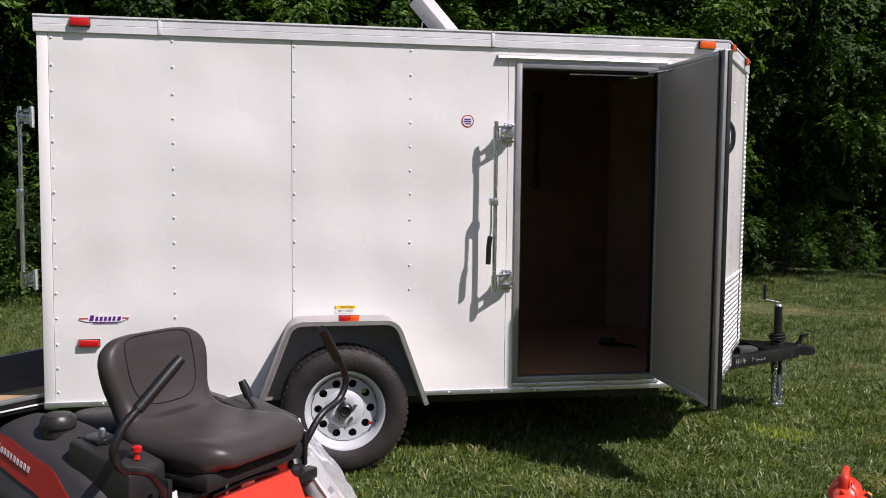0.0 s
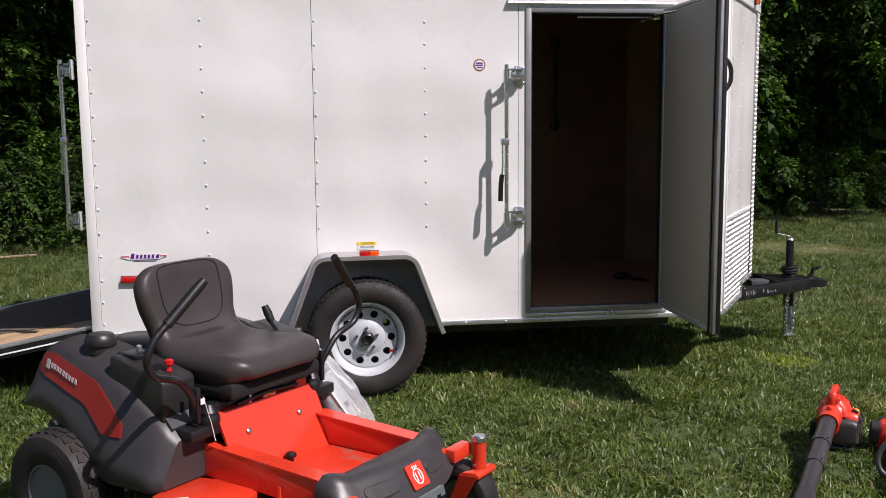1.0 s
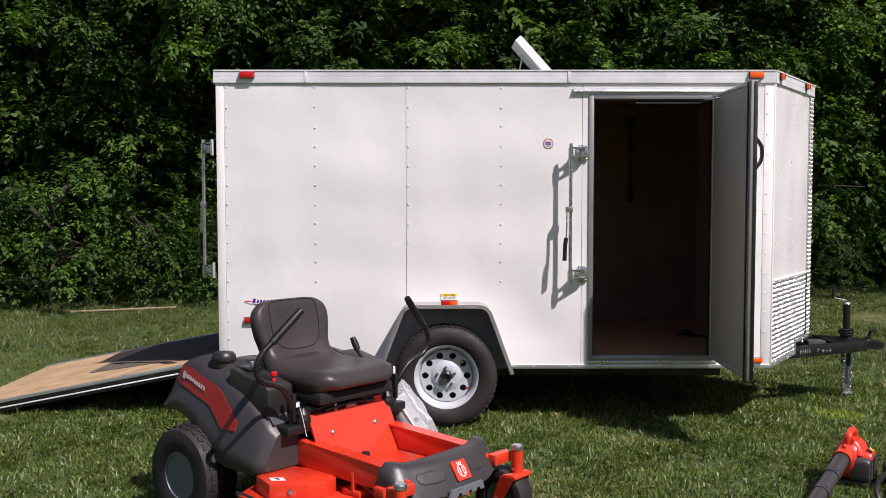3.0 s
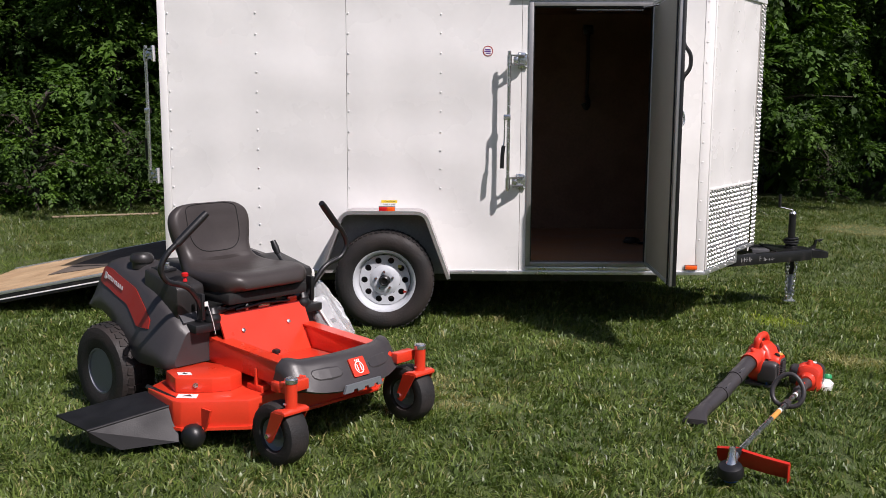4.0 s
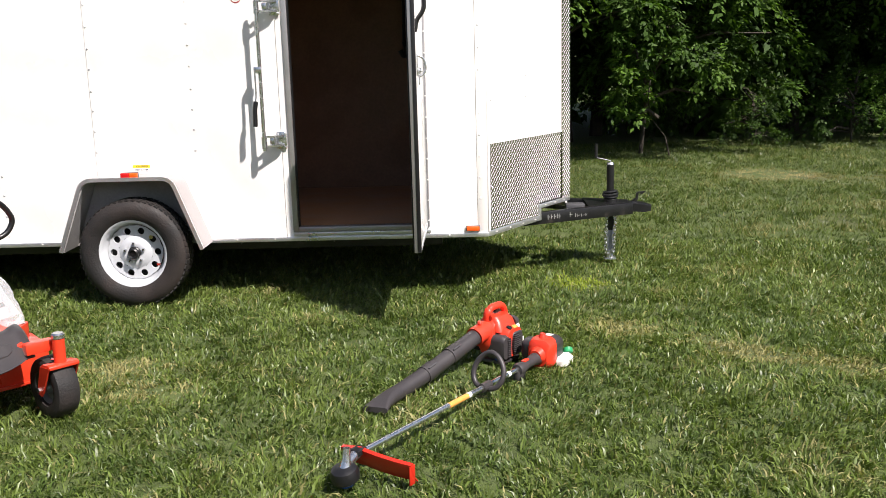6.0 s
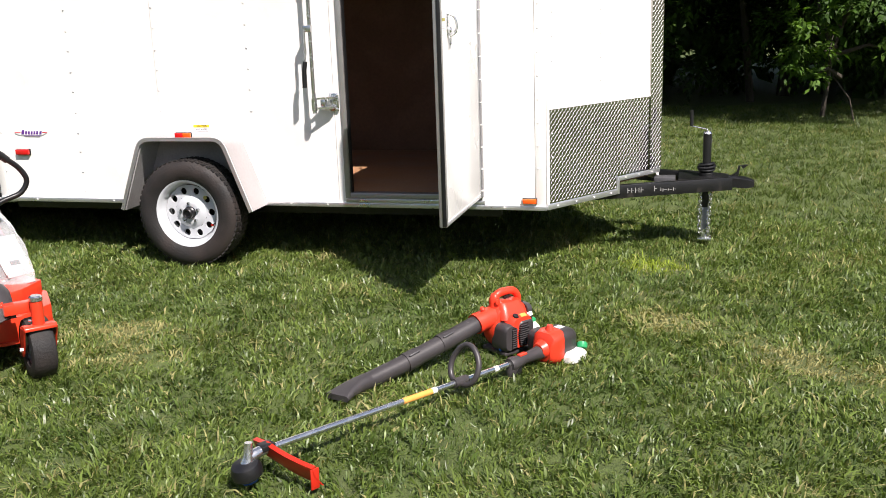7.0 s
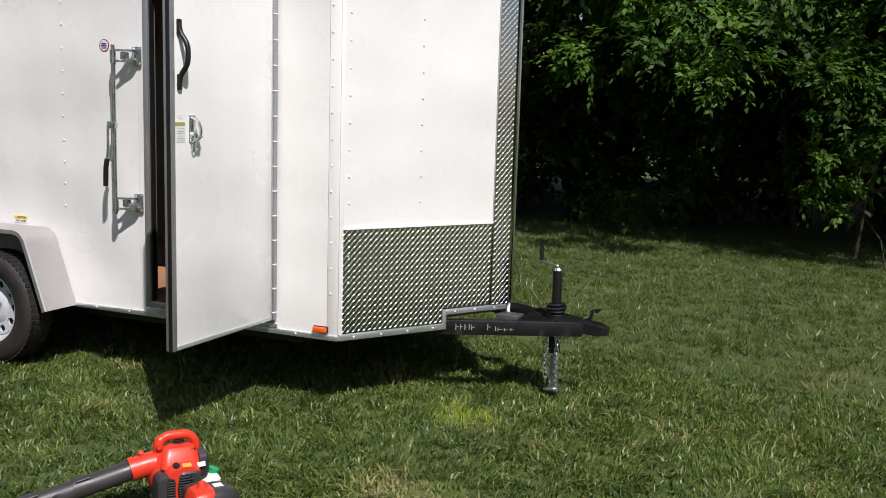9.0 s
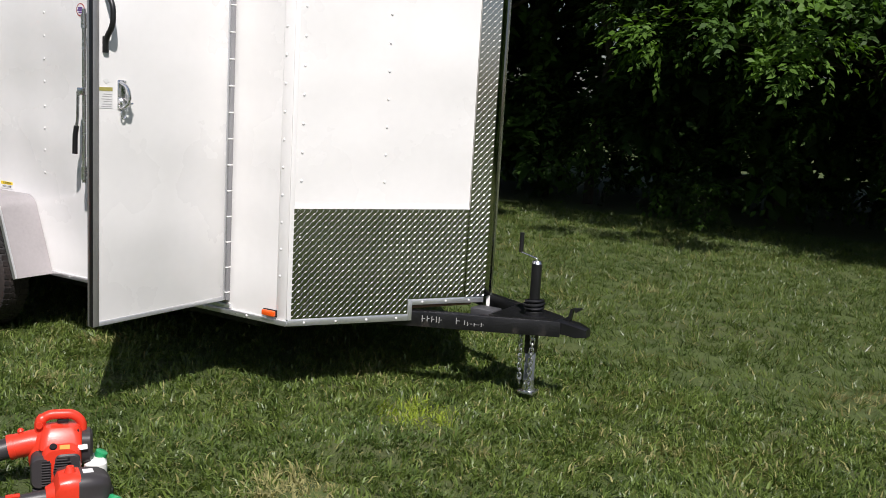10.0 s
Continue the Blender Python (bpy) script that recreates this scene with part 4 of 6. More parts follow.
coupler = part("coupler", loft([[(4.835, CX + y * 0.055, TZ + 0.045 + z * 0.042) for y, z in ((-1, -1), (1, -1), (1, 0.7), (0.6, 1), (-0.6, 1), (-1, 0.7))],
                                [(4.985, CX + y * 0.045, TZ + 0.043 + z * 0.036) for y, z in ((-1, -1), (1, -1), (1, 0.7), (0.6, 1), (-0.6, 1), (-1, 0.7))],
                                [(5.055, CX + y * 0.05, TZ + 0.036 + z * 0.034) for y, z in ((-1, -1), (1, -1), (1, 0.7), (0.6, 1), (-0.6, 1), (-1, 0.7))],
                                [(5.110, CX + y * 0.028, TZ + 0.03 + z * 0.022) for y, z in ((-1, -1), (1, -1), (1, 0.7), (0.6, 1), (-0.6, 1), (-1, 0.7))]]), BLACK_STEEL, trailer, "black ball coupler")
part("coupler_latch", prism([(4.955, TZ + 0.075), (5.005, TZ + 0.075), (5.020, TZ + 0.15), (5.070, TZ + 0.155), (5.035, TZ + 0.128), (5.020, TZ + 0.15), (5.005, TZ + 0.145), (4.995, TZ + 0.105)], CX - 0.014, CX + 0.014, "y"), BLACK_STEEL, coupler, smooth=False)
JX, JY = 4.80, CX - 0.035
jack = part("jack", tube([(JX, JY, TZ + 0.05), (JX, JY, 0.685)], 0.028, 16), BLACK_STEEL, trailer, "black tongue jack with a crank")
part("jack_collar", tube([(JX, JY, TZ + 0.08), (JX, JY, TZ + 0.105), (JX, JY, TZ + 0.115), (JX, JY, TZ + 0.13)], [0.05, 0.05, 0.04, 0.04], 16), BLACK_STEEL, jack)
part("jack_sleeve", box(JX - 0.028, JX + 0.028, JY - 0.028, JY + 0.028, 0.19, TZ + 0.02, 0.004), BLACK_STEEL, jack)
part("jack_leg", box(JX - 0.023, JX + 0.023, JY - 0.023, JY + 0.023, 0.03, 0.20, 0.004), STEEL_GREY, jack, "scuffed bare steel drop leg")
for i, (r, z) in enumerate(((0.050, 0.130), (0.054, 0.146), (0.047, 0.162))):
    part("cable_coil", tube([(JX + r * math.cos(k * math.tau / 20), JY + r * math.sin(k * math.tau / 20), TZ + z + 0.006 * math.sin(k * math.tau / 20 + i)) for k in range(20)], 0.0085, 8, closed=True), BLACK_PLASTIC, jack, "black cable coiled round the jack" if i == 0 else "")
part("jack_foot", box(JX - 0.045, JX + 0.045, JY - 0.045, JY + 0.045, -0.035, -0.02, 0.003), CHROME, jack)
part("jack_shoe", tube([(JX, JY, -0.02), (JX, JY, 0.04)], [0.036, 0.03], 12), CHROME, jack)
part("jack_cap", tube([(JX, JY, 0.685), (JX, JY, 0.70)], [0.03, 0.022], 16), CHROME, jack)
part("crank_arm", tube(arc([(JX, JY, 0.70), (JX, JY, 0.712), (JX - 0.105, JY + 0.01, 0.735)], 0.01), 0.009, 8, flat=0.5), CHROME, jack, "zinc crank arm")
part("crank_knob", tube([(JX - 0.105, JY + 0.01, 0.735), (JX - 0.105, JY + 0.01, 0.84)], 0.012, 10), BLACK_PLASTIC, jack, "black crank knob")


def chain(points, parent, n):
    """Welded links along a hanging line."""
    ps = [Vector(p) for p in points]
    line = arc(ps, 0.06, 6)
    dist = [0.0]
    for a, b in zip(line, line[1:]):
        dist.append(dist[-1] + (b - a).length)
    for i in range(n):
        s = dist[-1] * (i + 0.5) / n
        k = max(j for j in range(len(dist) - 1) if dist[j] <= s)
        f = (s - dist[k]) / max(dist[k + 1] - dist[k], 1e-6)
        p = line[k].lerp(line[k + 1], f)
        q = (line[k + 1] - line[k]).to_track_quat("Z", "Y").to_matrix().to_4x4()
        part("chain_link", CHAIN, None, parent, m=Matrix.Translation(p) @ q @ pose(0, 0, 0, 0, 0, 90 * (i % 2) + 25))


CHAIN = mesh_from(tube([(0.011 * math.cos(k * math.tau / 12), 0, 0.011 * math.sin(k * math.tau / 12) + (0.009 if math.sin(k * math.tau / 12) >= 0 else -0.009)) for k in range(12)], 0.0042, 6, closed=True), "chain_link", True)
CHAIN.materials.append(CHROME)
chain([(4.765, CX - 0.10, TZ), (4.76, CX - 0.085, 0.15), (4.765, CX - 0.08, 0.02)], jack, 11)
chain([(4.84, CX - 0.095, TZ + 0.02), (4.825, CX - 0.085, 0.2), (4.82, CX - 0.075, 0.0)], jack, 12)
part("chain_hook", tube(arc([(4.87, CX - 0.07, TZ - 0.005), (4.85, CX - 0.09, TZ + 0.02), (4.82, CX - 0.09, TZ - 0.0), (4.82, CX - 0.09, TZ - 0.035)], 0.015), 0.007, 8), CHROME, jack)

# ramp door let down at the rear
rx, rz0, rz1 = -1.98, 0.405, 0.028
ra = math.degrees(math.atan2(rz0 - rz1, -rx))
ramp = part("ramp_door", box(-1.98, 0, 0.075, WID - 0.075, -0.042, -0.004), PLY_RAW, trailer, "plywood ramp door lowered onto the grass", smooth=False, m=pose(-0.012, 0, rz0, 0, -ra, 0))
for i in range(5):
    part("ply_strip", box(-1.96, -0.02, 0.11 + i * 0.34, 0.11 + i * 0.34 + 0.335, -0.0038, 0.0), PLY_RAW, ramp, smooth=False)
# darker, rough, uneven-edged area over the upper part of the ramp
part("ramp_patch", prism([(-0.03, 0.30), (-0.03, WID - 0.12), (-0.98, WID - 0.12), (-1.13, 1.1), (-1.16, 0.66), (-0.62, 0.50), (-0.30, 0.34)], 0.001, 0.006, "z"), RAMP_DARK, ramp, "dark rough irregular patch on the ramp", smooth=False)
part("ramp_edge", box(-2.0, 0, 0.045, 0.074, -0.016, 0.006, 0.003), ALU, ramp, "aluminium ramp edge")
part("ramp_frame", box(-2.0, 0, 0.050, 0.074, -0.044, -0.017, 0.002), BLACK_STEEL, ramp)
part("ramp_skin", box(-2.0, 0, 0.042, 0.074, -0.054, -0.046, 0.002), WHITE_PAINT, ramp)
part("ramp_frame", box(-2.0, 0, 0.050, 0.074, -0.076, -0.056, 0.002), BLACK_STEEL, ramp)
part("ramp_edge", box(-2.0, 0, WID - 0.074, WID - 0.045, -0.045, 0.006, 0.003), ALU, ramp)
part("ramp_skin", box(-2.0, -0.0, 0.06, WID - 0.06, -0.052, -0.043), WHITE_PAINT, ramp, smooth=False)
part("ramp_hinge", tube([(0.0, 0.08, -0.01), (0.0, WID - 0.08, -0.01)], 0.014, 8), BLACK_STEEL, ramp)
part("ramp_flap", box(-2.16, -2.0, 0.08, WID - 0.08, -0.05, -0.036), ALU_DULL, ramp, smooth=False)

# roof vent with its lid up
vent = part("roof_vent", box(2.05, 2.41, CX - 0.18, CX + 0.18, ZT - 0.01, ZT + 0.05, 0.008), WHITE_PAINT, trailer, "white roof vent with its lid propped up")
lidp = [(-0.005, -0.02), (0.385, -0.02), (0.385, 0.028), (0.375, 0.038), (0.01, 0.038), (-0.005, 0.028)]
part("vent_lid", prism(lidp, CX - 0.19, CX + 0.19, "y", m=Matrix.Translation((2.40, 0, ZT + 0.06)) @ pose(0, 0, 0, 0, 180 + 48, 0) @ Matrix.Diagonal((1, 1, -1, 1))), WHITE_PAINT, vent, "white vent lid", smooth=False)
part("lid_stay", tube([(2.16, CX, ZT + 0.04), (2.20, CX, ZT + 0.24)], 0.006, 6), ALU_DULL, vent)

# inside
strap = thing("hanging_strap", TRAILER_M @ pose(3.24, WID - 0.075, 2.18), "black strap with a hook hanging on the plywood wall", "strap")
part("webbing", tube([(0, 0, 0), (0.006, -0.01, -0.3), (0.0, -0.012, -0.55)], 0.046, 8, flat=0.3), BLACK_PLASTIC, strap)
part("hook", tube(arc([(0, -0.012, -0.55), (0.02, -0.015, -0.62), (0, -0.02, -0.68), (-0.03, -0.02, -0.62)], 0.03), 0.02, 8), BLACK_STEEL, strap)
part("bracket", box(-0.04, 0.04, -0.012, 0.018, -0.02, 0.06, 0.004), BLACK_STEEL, strap)
coil = thing("strap_bundle", TRAILER_M @ pose(3.50, 0.90, ZB + 0.086), "black strap lying in a heap on the trailer floor", "strap")
part("coil", tube([(0.07 * math.cos(k * 0.9) * (1 - k * 0.02), 0.035 * math.sin(k * 0.9) * (1 - k * 0.015), 0.012 + 0.002 * k) for k in range(20)], 0.011, 6), BLACK_PLASTIC, coil)
part("loose_end", tube([(0.06, 0.0, 0.012), (0.12, -0.05, 0.012), (0.15, -0.12, 0.012)], 0.011, 6), BLACK_PLASTIC, coil)

# ---- hedge of trees behind the lawn ----
LEAF = [leaf_mat("leaf_dark", (0.026, 0.056, 0.010), 0.22, 0.3), leaf_mat("leaf_mid", (0.046, 0.096, 0.015), 0.28, 0.3), leaf_mat("leaf_bright", (0.082, 0.156, 0.023), 0.32, 0.3)]


def unit(v):
    return v / (np.linalg.norm(v, axis=-1, keepdims=True) + 1e-9)


def leaf_cloud(name, clumps, sprays, leaves, size, rng):
    """Boughs of leafy sprays: from every clump twigs reach outward and droop, with leaves on both sides of each. clumps: centre, radius, way out."""
    c = np.repeat(np.array([p for p, _, _ in clumps]), sprays, 0)
    rad = np.repeat(np.array([r for _, r, _ in clumps]), sprays)[:, None]
    way = np.repeat(np.array([w for _, _, w in clumps]), sprays, 0)
    tone = np.repeat(rng.choice(3, len(clumps), p=(0.3, 0.4, 0.3)), sprays)
    n = len(c)
    d = unit(rng.normal(size=(n, 3)) * np.array([1, 1, 0.75]) + way * 0.75 + np.array([0, 0, 0.15]))
    axis = unit(d + rng.normal(size=(n, 3)) * 0.25 + np.array([0, 0, -0.22]))
    long = rad * rng.uniform(0.45, 0.85, (n, 1))
    root = c + d * rad * rng.uniform(0.15, 0.55, (n, 1))
    c, axis, long, root, d, tone = (np.repeat(a, leaves, 0) for a in (c, axis, long, root, d, tone))
    k = np.tile(np.arange(leaves), n)
    s = ((k + rng.random(len(k))) / leaves)[:, None]
    side = np.where(k % 2, 1.0, -1.0)[:, None]
    n = len(k)
    across = unit(np.cross(axis, np.array([0.0, 0.0, 1.0])))
    pos = root + axis * long * s + np.array([0, 0, -0.3]) * long * s * s + rng.normal(size=(n, 3)) * size * 0.25
    a = unit(axis * 0.7 + across * side * 0.75 + rng.normal(size=(n, 3)) * 0.3 + np.array([0, 0, -0.3]))
    up = unit(np.array([0, 0, 0.9]) + d * 0.5 + rng.normal(size=(n, 3)) * 0.38)
    b = unit(np.cross(a, up))
    up = np.cross(b, a)
    ln = (size * rng.uniform(0.6, 1.3, n))[:, None]
    w = ln * 0.25
    v = np.empty((n, 4, 3))
    v[:, 0] = pos
    v[:, 1] = pos + a * ln * 0.45 + b * w + up * ln * 0.05
    v[:, 2] = pos + a * ln - up * ln * 0.12
    v[:, 3] = pos + a * ln * 0.45 - b * w + up * ln * 0.05
    me = bpy.data.meshes.new(name)
    me.vertices.add(n * 4)
    me.vertices.foreach_set("co", v.reshape(-1))
    me.loops.add(n * 4)
    me.loops.foreach_set("vertex_index", np.arange(n * 4, dtype=np.int32))
    me.polygons.add(n)
    me.polygons.foreach_set("loop_start", (np.arange(n) * 4).astype(np.int32))
    me.polygons.foreach_set("loop_total", np.full(n, 4, np.int32))
    pick = np.where(rng.random(n) < 0.82, tone, rng.integers(0, 3, n))
    me.polygons.foreach_set("material_index", pick.astype(np.int32))
    for m in LEAF:
        me.materials.append(m)
    me.update()
    me.validate()
    return me


def make_tree(height, base, low_reach, top_reach, clumps, sprays, leaves, leaf, seed, label, radius=(0.35, 0.65), lean=0.0, upper=0, stem=1.0):
    """A tree: trunk, limbs and a crown of boughs from base up, low_reach wide at its foot and top_reach at its top.
    upper: so many coarse boughs fill the crown's heart and head."""
    rng = np.random.default_rng(seed)
    rnd = random.Random(seed)
    tree = thing("tree", Matrix(), label, "tree", "tree line")
    bend = [(rnd.uniform(-0.1, 0.1) * k, rnd.uniform(-0.1, 0.1) * k + lean * (1 - k / 6), height * 0.86 * k / 6 - (0.1 if k == 0 else 0)) for k in range(7)]
    part("trunk", tube(bend, [0.016 * stem * height * (1 - 0.13 * k) for k in range(7)], 8), BARK, tree)
    boughs = []
    for i in range(clumps):
        f = ((i + 0.5) / clumps) ** 1.25
        z = base + (height - base) * f * 0.94
        a = i * 2.4 + rnd.uniform(-0.5, 0.5)
        reach = (low_reach + (top_reach - low_reach) * f) * rnd.uniform(0.62, 1.1)
        out = Vector((math.cos(a), math.sin(a), 0))
        p = out * reach + Vector((0, 0, z + rnd.uniform(-0.15, 0.15)))
        boughs.append((tuple(p), rnd.uniform(*radius), tuple(out)))
        if i % 3 == 0:
            q = Vector((0, 0, max(0.2, min(z * 0.85, height * 0.75))))
            q.y = lean * (1 - q.z / (height * 0.86))
            part("limb", tube([q, (q + p) / 2 + Vector((0, 0, 0.12)), p], [0.04, 0.024, 0.008], 5), BARK, tree)
    part("crown", leaf_cloud("crown", boughs, sprays, leaves, leaf, rng), None, tree)
    if upper:
        heart = []
        for i in range(upper):
            f = (i + 0.5) / upper
            a = i * 2.4
            reach = (low_reach + (top_reach - low_reach) * f) * (0.25 + 0.5 * ((i * 0.618) % 1))
            out = Vector((math.cos(a), math.sin(a), 0.3))
            heart.append(((out.x * reach, out.y * reach, base + 0.55 + (height - base - 0.5) * f), 0.95, tuple(out)))
        part("inner_crown", leaf_cloud("inner_crown", heart, 15, 24, 0.16, rng), None, tree)
    return tree


def line_y(x):
    """Foot of the tree line."""
    return 12.95 + 0.18 * x


CANOPY = "tall leafy tree with its crown hanging over the lawn"
BUSHY = "leafy green deciduous tree branched to the ground"
SHRUB = "leafy green shrub at the foot of the trees"
_high = [make_tree(8.6, 3.35, 2.7, 1.3, 62, 18, 21, 0.088, 3, CANOPY, (0.4, 0.75), 2.6, 34, 0.6), make_tree(9.0, 3.2, 2.6, 1.2, 60, 18, 21, 0.085, 4, CANOPY, (0.4, 0.75), 2.6, 34, 0.6)]
_low = [make_tree(8.2, 2.35, 2.7, 1.2, 66, 18, 18, 0.098, 7, CANOPY, (0.4, 0.7), 3.2, 36, 0.55)]
_bushy = [make_tree(6.4, 0.45, 1.55, 0.7, 70, 16, 14, 0.090, 1, BUSHY, (0.32, 0.6), 0, 22), make_tree(5.8, 0.4, 1.5, 0.7, 66, 16, 14, 0.085, 2, BUSHY, (0.32, 0.6), 0, 20)]
_bough = [make_tree(6.6, 1.05, 1.35, 0.9, 60, 18, 18, 0.092, 8, CANOPY, (0.3, 0.55), 0.7, 24, 0.35)]
_shrub = [make_tree(1.8, 0.22, 0.85, 0.45, 36, 14, 12, 0.062, 5, SHRUB, (0.2, 0.36))]
_vine = [make_tree(2.3, 0.75, 0.22, 0.30, 12, 10, 10, 0.10, 9, "thin young tree hung with broad leaves", (0.16, 0.28), 0.9, 0, 0.35)]
_behind = [make_tree(7.0, 0.5, 2.0, 1.2, 34, 9, 14, 0.26, 6, BUSHY, (0.7, 1.0))]
_used = set()
_rt = random.Random(5)


def plant(kind, i, x, y, s):
    m = pose(x, y, 0, 0, 0, _rt.uniform(-30, 30) if kind in (_high, _low) else _rt.uniform(0, 360)) @ Matrix.Diagonal((s, s, s * _rt.uniform(0.96, 1.06), 1))
    proto = kind[i % len(kind)]
    if proto.name not in _used:
        _used.add(proto.name)
        proto.matrix_world = m
    else:
        t = copy_thing(proto, m)
        t.scale = m.to_scale()


for k in range(7):                                  # branched to the ground behind the ramp
    x = -11.5 + k * 1.5 + _rt.uniform(-0.2, 0.2)
    plant(_bushy, k, x, line_y(x) + 0.7 + _rt.uniform(-0.2, 0.3), _rt.uniform(0.72, 0.88))
for k in range(6):
    x = -7.8 + k * 1.05 + _rt.uniform(-0.2, 0.2)
    plant(_shrub, 0, x, line_y(x) - 0.55 + _rt.uniform(-0.25, 0.2), _rt.uniform(0.8, 1.15))
for k, x in enumerate((-9.4, -6.4, -3.2, -0.9, 1.3, 8.3, 10.9)):      # high crowns over the edge of the lawn
    plant(_high, k, x, line_y(x) + (0.5 if x < -2 else 0.0) + _rt.uniform(-0.2, 0.2), _rt.uniform(0.96, 1.06))
for x, dy, s in ((3.7, -0.45, 0.92), (4.9, 0.7, 0.95), (8.9, 1.5, 1.0), (11.4, 1.3, 1.0), (13.8, 1.4, 1.05)):
    plant(_low, 0, x, line_y(x) + dy, s)
for x, dy, s in ((6.15, -0.4, 0.92),):
    plant(_bough, 0, x, line_y(x) + dy, s)
plant(_vine, 0, 5.15, line_y(5.15) - 1.1, 0.9)
for x, s in ((2.5, 0.40), (7.6, 0.6), (9.4, 0.7), (10.8, 0.6), (12.2, 0.7)):
    plant(_shrub, 0, x, line_y(x) + 0.6, s)
for k in range(15):                                 # second and third rows
    x = -11 + k * 2.0 + _rt.uniform(-0.3, 0.3)
    plant(_bushy, k, x, line_y(x) + 2.9 + _rt.uniform(-0.2, 0.4), _rt.uniform(1.1, 1.3))
for k in range(13):
    x = -12 + k * 2.6 + _rt.uniform(-0.5, 0.5)
    plant(_behind, k, x, line_y(x) + 5.6 + _rt.uniform(-0.5, 0.7), _rt.uniform(1.4, 1.8))
for k in range(13):                                 # trees added out of view behind the viewer, to darken what shiny surfaces mirror
    x = -26 + k * 4.6 + _rt.uniform(-1, 1)
    plant(_behind, k, x, -24 + _rt.uniform(-2, 2), _rt.uniform(1.1, 1.4))
for k in range(7):                                  # the row goes on past the view
    x = 16.5 + k * 3.2
    plant(_behind, k, x, line_y(x) + 1 + _rt.uniform(0, 1), _rt.uniform(0.9, 1.2))
for k in range(12):                                 # low far row added out of view, sets the horizon mirrored in the nose plate
    plant(_behind, k, 75 + _rt.uniform(-1.5, 1.5), -30 + k * 4.4, _rt.uniform(0.6, 0.75))

edging = thing("timber_edging", pose(-3.55, 11.0, 0.0, 0, 0, 27), "pale weathered timber board lying along the hedge", "board")
part("board", box(-0.75, 0.62, -0.03, 0.03, 0.0, 0.022, 0.006), TIMBER, edging)

# ---- ride-on mower ----
# Its own frame: x forward, y to its left, z up; origin on the ground between the front castors.
MOWER_M = pose(0.641, 2.467, 0.0, 0, 0, -40.3)
mower = thing("ride_on_mower", MOWER_M, "orange and grey zero-turn ride-on mower parked on grass", "lawn mower")


def curve_at(rows, u):
    """Straight lines between (place, value) rows."""
    rows = sorted(rows)
    if u <= rows[0][0]:
        return rows[0][1]
    for (a, p), (b, q) in zip(rows, rows[1:]):
        if u <= b:
            return p + (q - p) * (u - a) / (b - a)
    return rows[-1][1]


H_TOP = [(-0.725, 0.46), (-0.80, 0.54), (-0.875, 0.585), (-0.95, 0.66), (-1.03, 0.72), (-1.12, 0.745), (-1.30, 0.760), (-1.44, 0.748), (-1.53, 0.68), (-1.60, 0.54)]
H_LOW = [(-0.725, 0.32), (-0.76, 0.295), (-1.02, 0.285), (-1.10, 0.30), (-1.20, 0.37), (-1.30, 0.435), (-1.45, 0.475), (-1.60, 0.475)]
H_SHO = [(-0.725, 0.45), (-0.80, 0.52), (-0.88, 0.57), (-0.95, 0.605), (-1.12, 0.668), (-1.30, 0.718), (-1.44, 0.732), (-1.52, 0.69), (-1.60, 0.53)]
FLASH_TOP = [(-1.50, 0.680), (-1.47, 0.700), (-1.40, 0.698), (-1.13, 0.636), (-1.0, 0.545), (-0.955, 0.505)]
FLASH_LOW = [(-1.50, 0.622), (-1.46, 0.612), (-1.38, 0.598), (-1.18, 0.548), (-1.06, 0.458), (-0.955, 0.462)]


def hood_taper(u):
    return 1 - 0.12 * min(1, max(0, (-u - 1.0) / 0.5))


def hood_point(u, k, s):
    """A point of the sloping outer flank: k 0 at its upper edge, 1 at the lower."""
    t, b = curve_at(H_SHO, u), curve_at(H_LOW, u)
    y = (0.455 + 0.055 * k) * hood_taper(u)
    z = t - 0.018 - (t - b) * 0.62 * k
    return Vector((u, s * y, z))


def hood_at(u, z, s):
    """The flank's point at a height."""
    t, b = curve_at(H_SHO, u), curve_at(H_LOW, u)
    return hood_point(u, (t - 0.018 - z) / ((t - b) * 0.62), s)


def fender_shell(s):
    rings = []
    us = [-0.742 - i * 0.0282 for i in range(31)]
    for u in us:
        t, b, q = curve_at(H_TOP, u), curve_at(H_LOW, u), curve_at(H_SHO, u)
        end = 1.0 - 0.25 * max(0, (-u - 1.44) / 0.18) ** 2
        ring = [(0.285, b), (0.285, t - 0.01), (0.30, t), (0.385, t - 0.3 * (t - q)), (0.438, q), (0.455, q - 0.018), (0.51, q - 0.018 - (q - b) * 0.62), (0.517, q - 0.018 - (q - b) * 0.68), (0.520, b + 0.015), (0.51, b)]
        rings.append([(u, s * max(0.285, y * hood_taper(u) * (1 - 0.10 * max(0, (u + 0.80) / 0.075) ** 2)), z) for y, z in ring])
    return loft(rings)


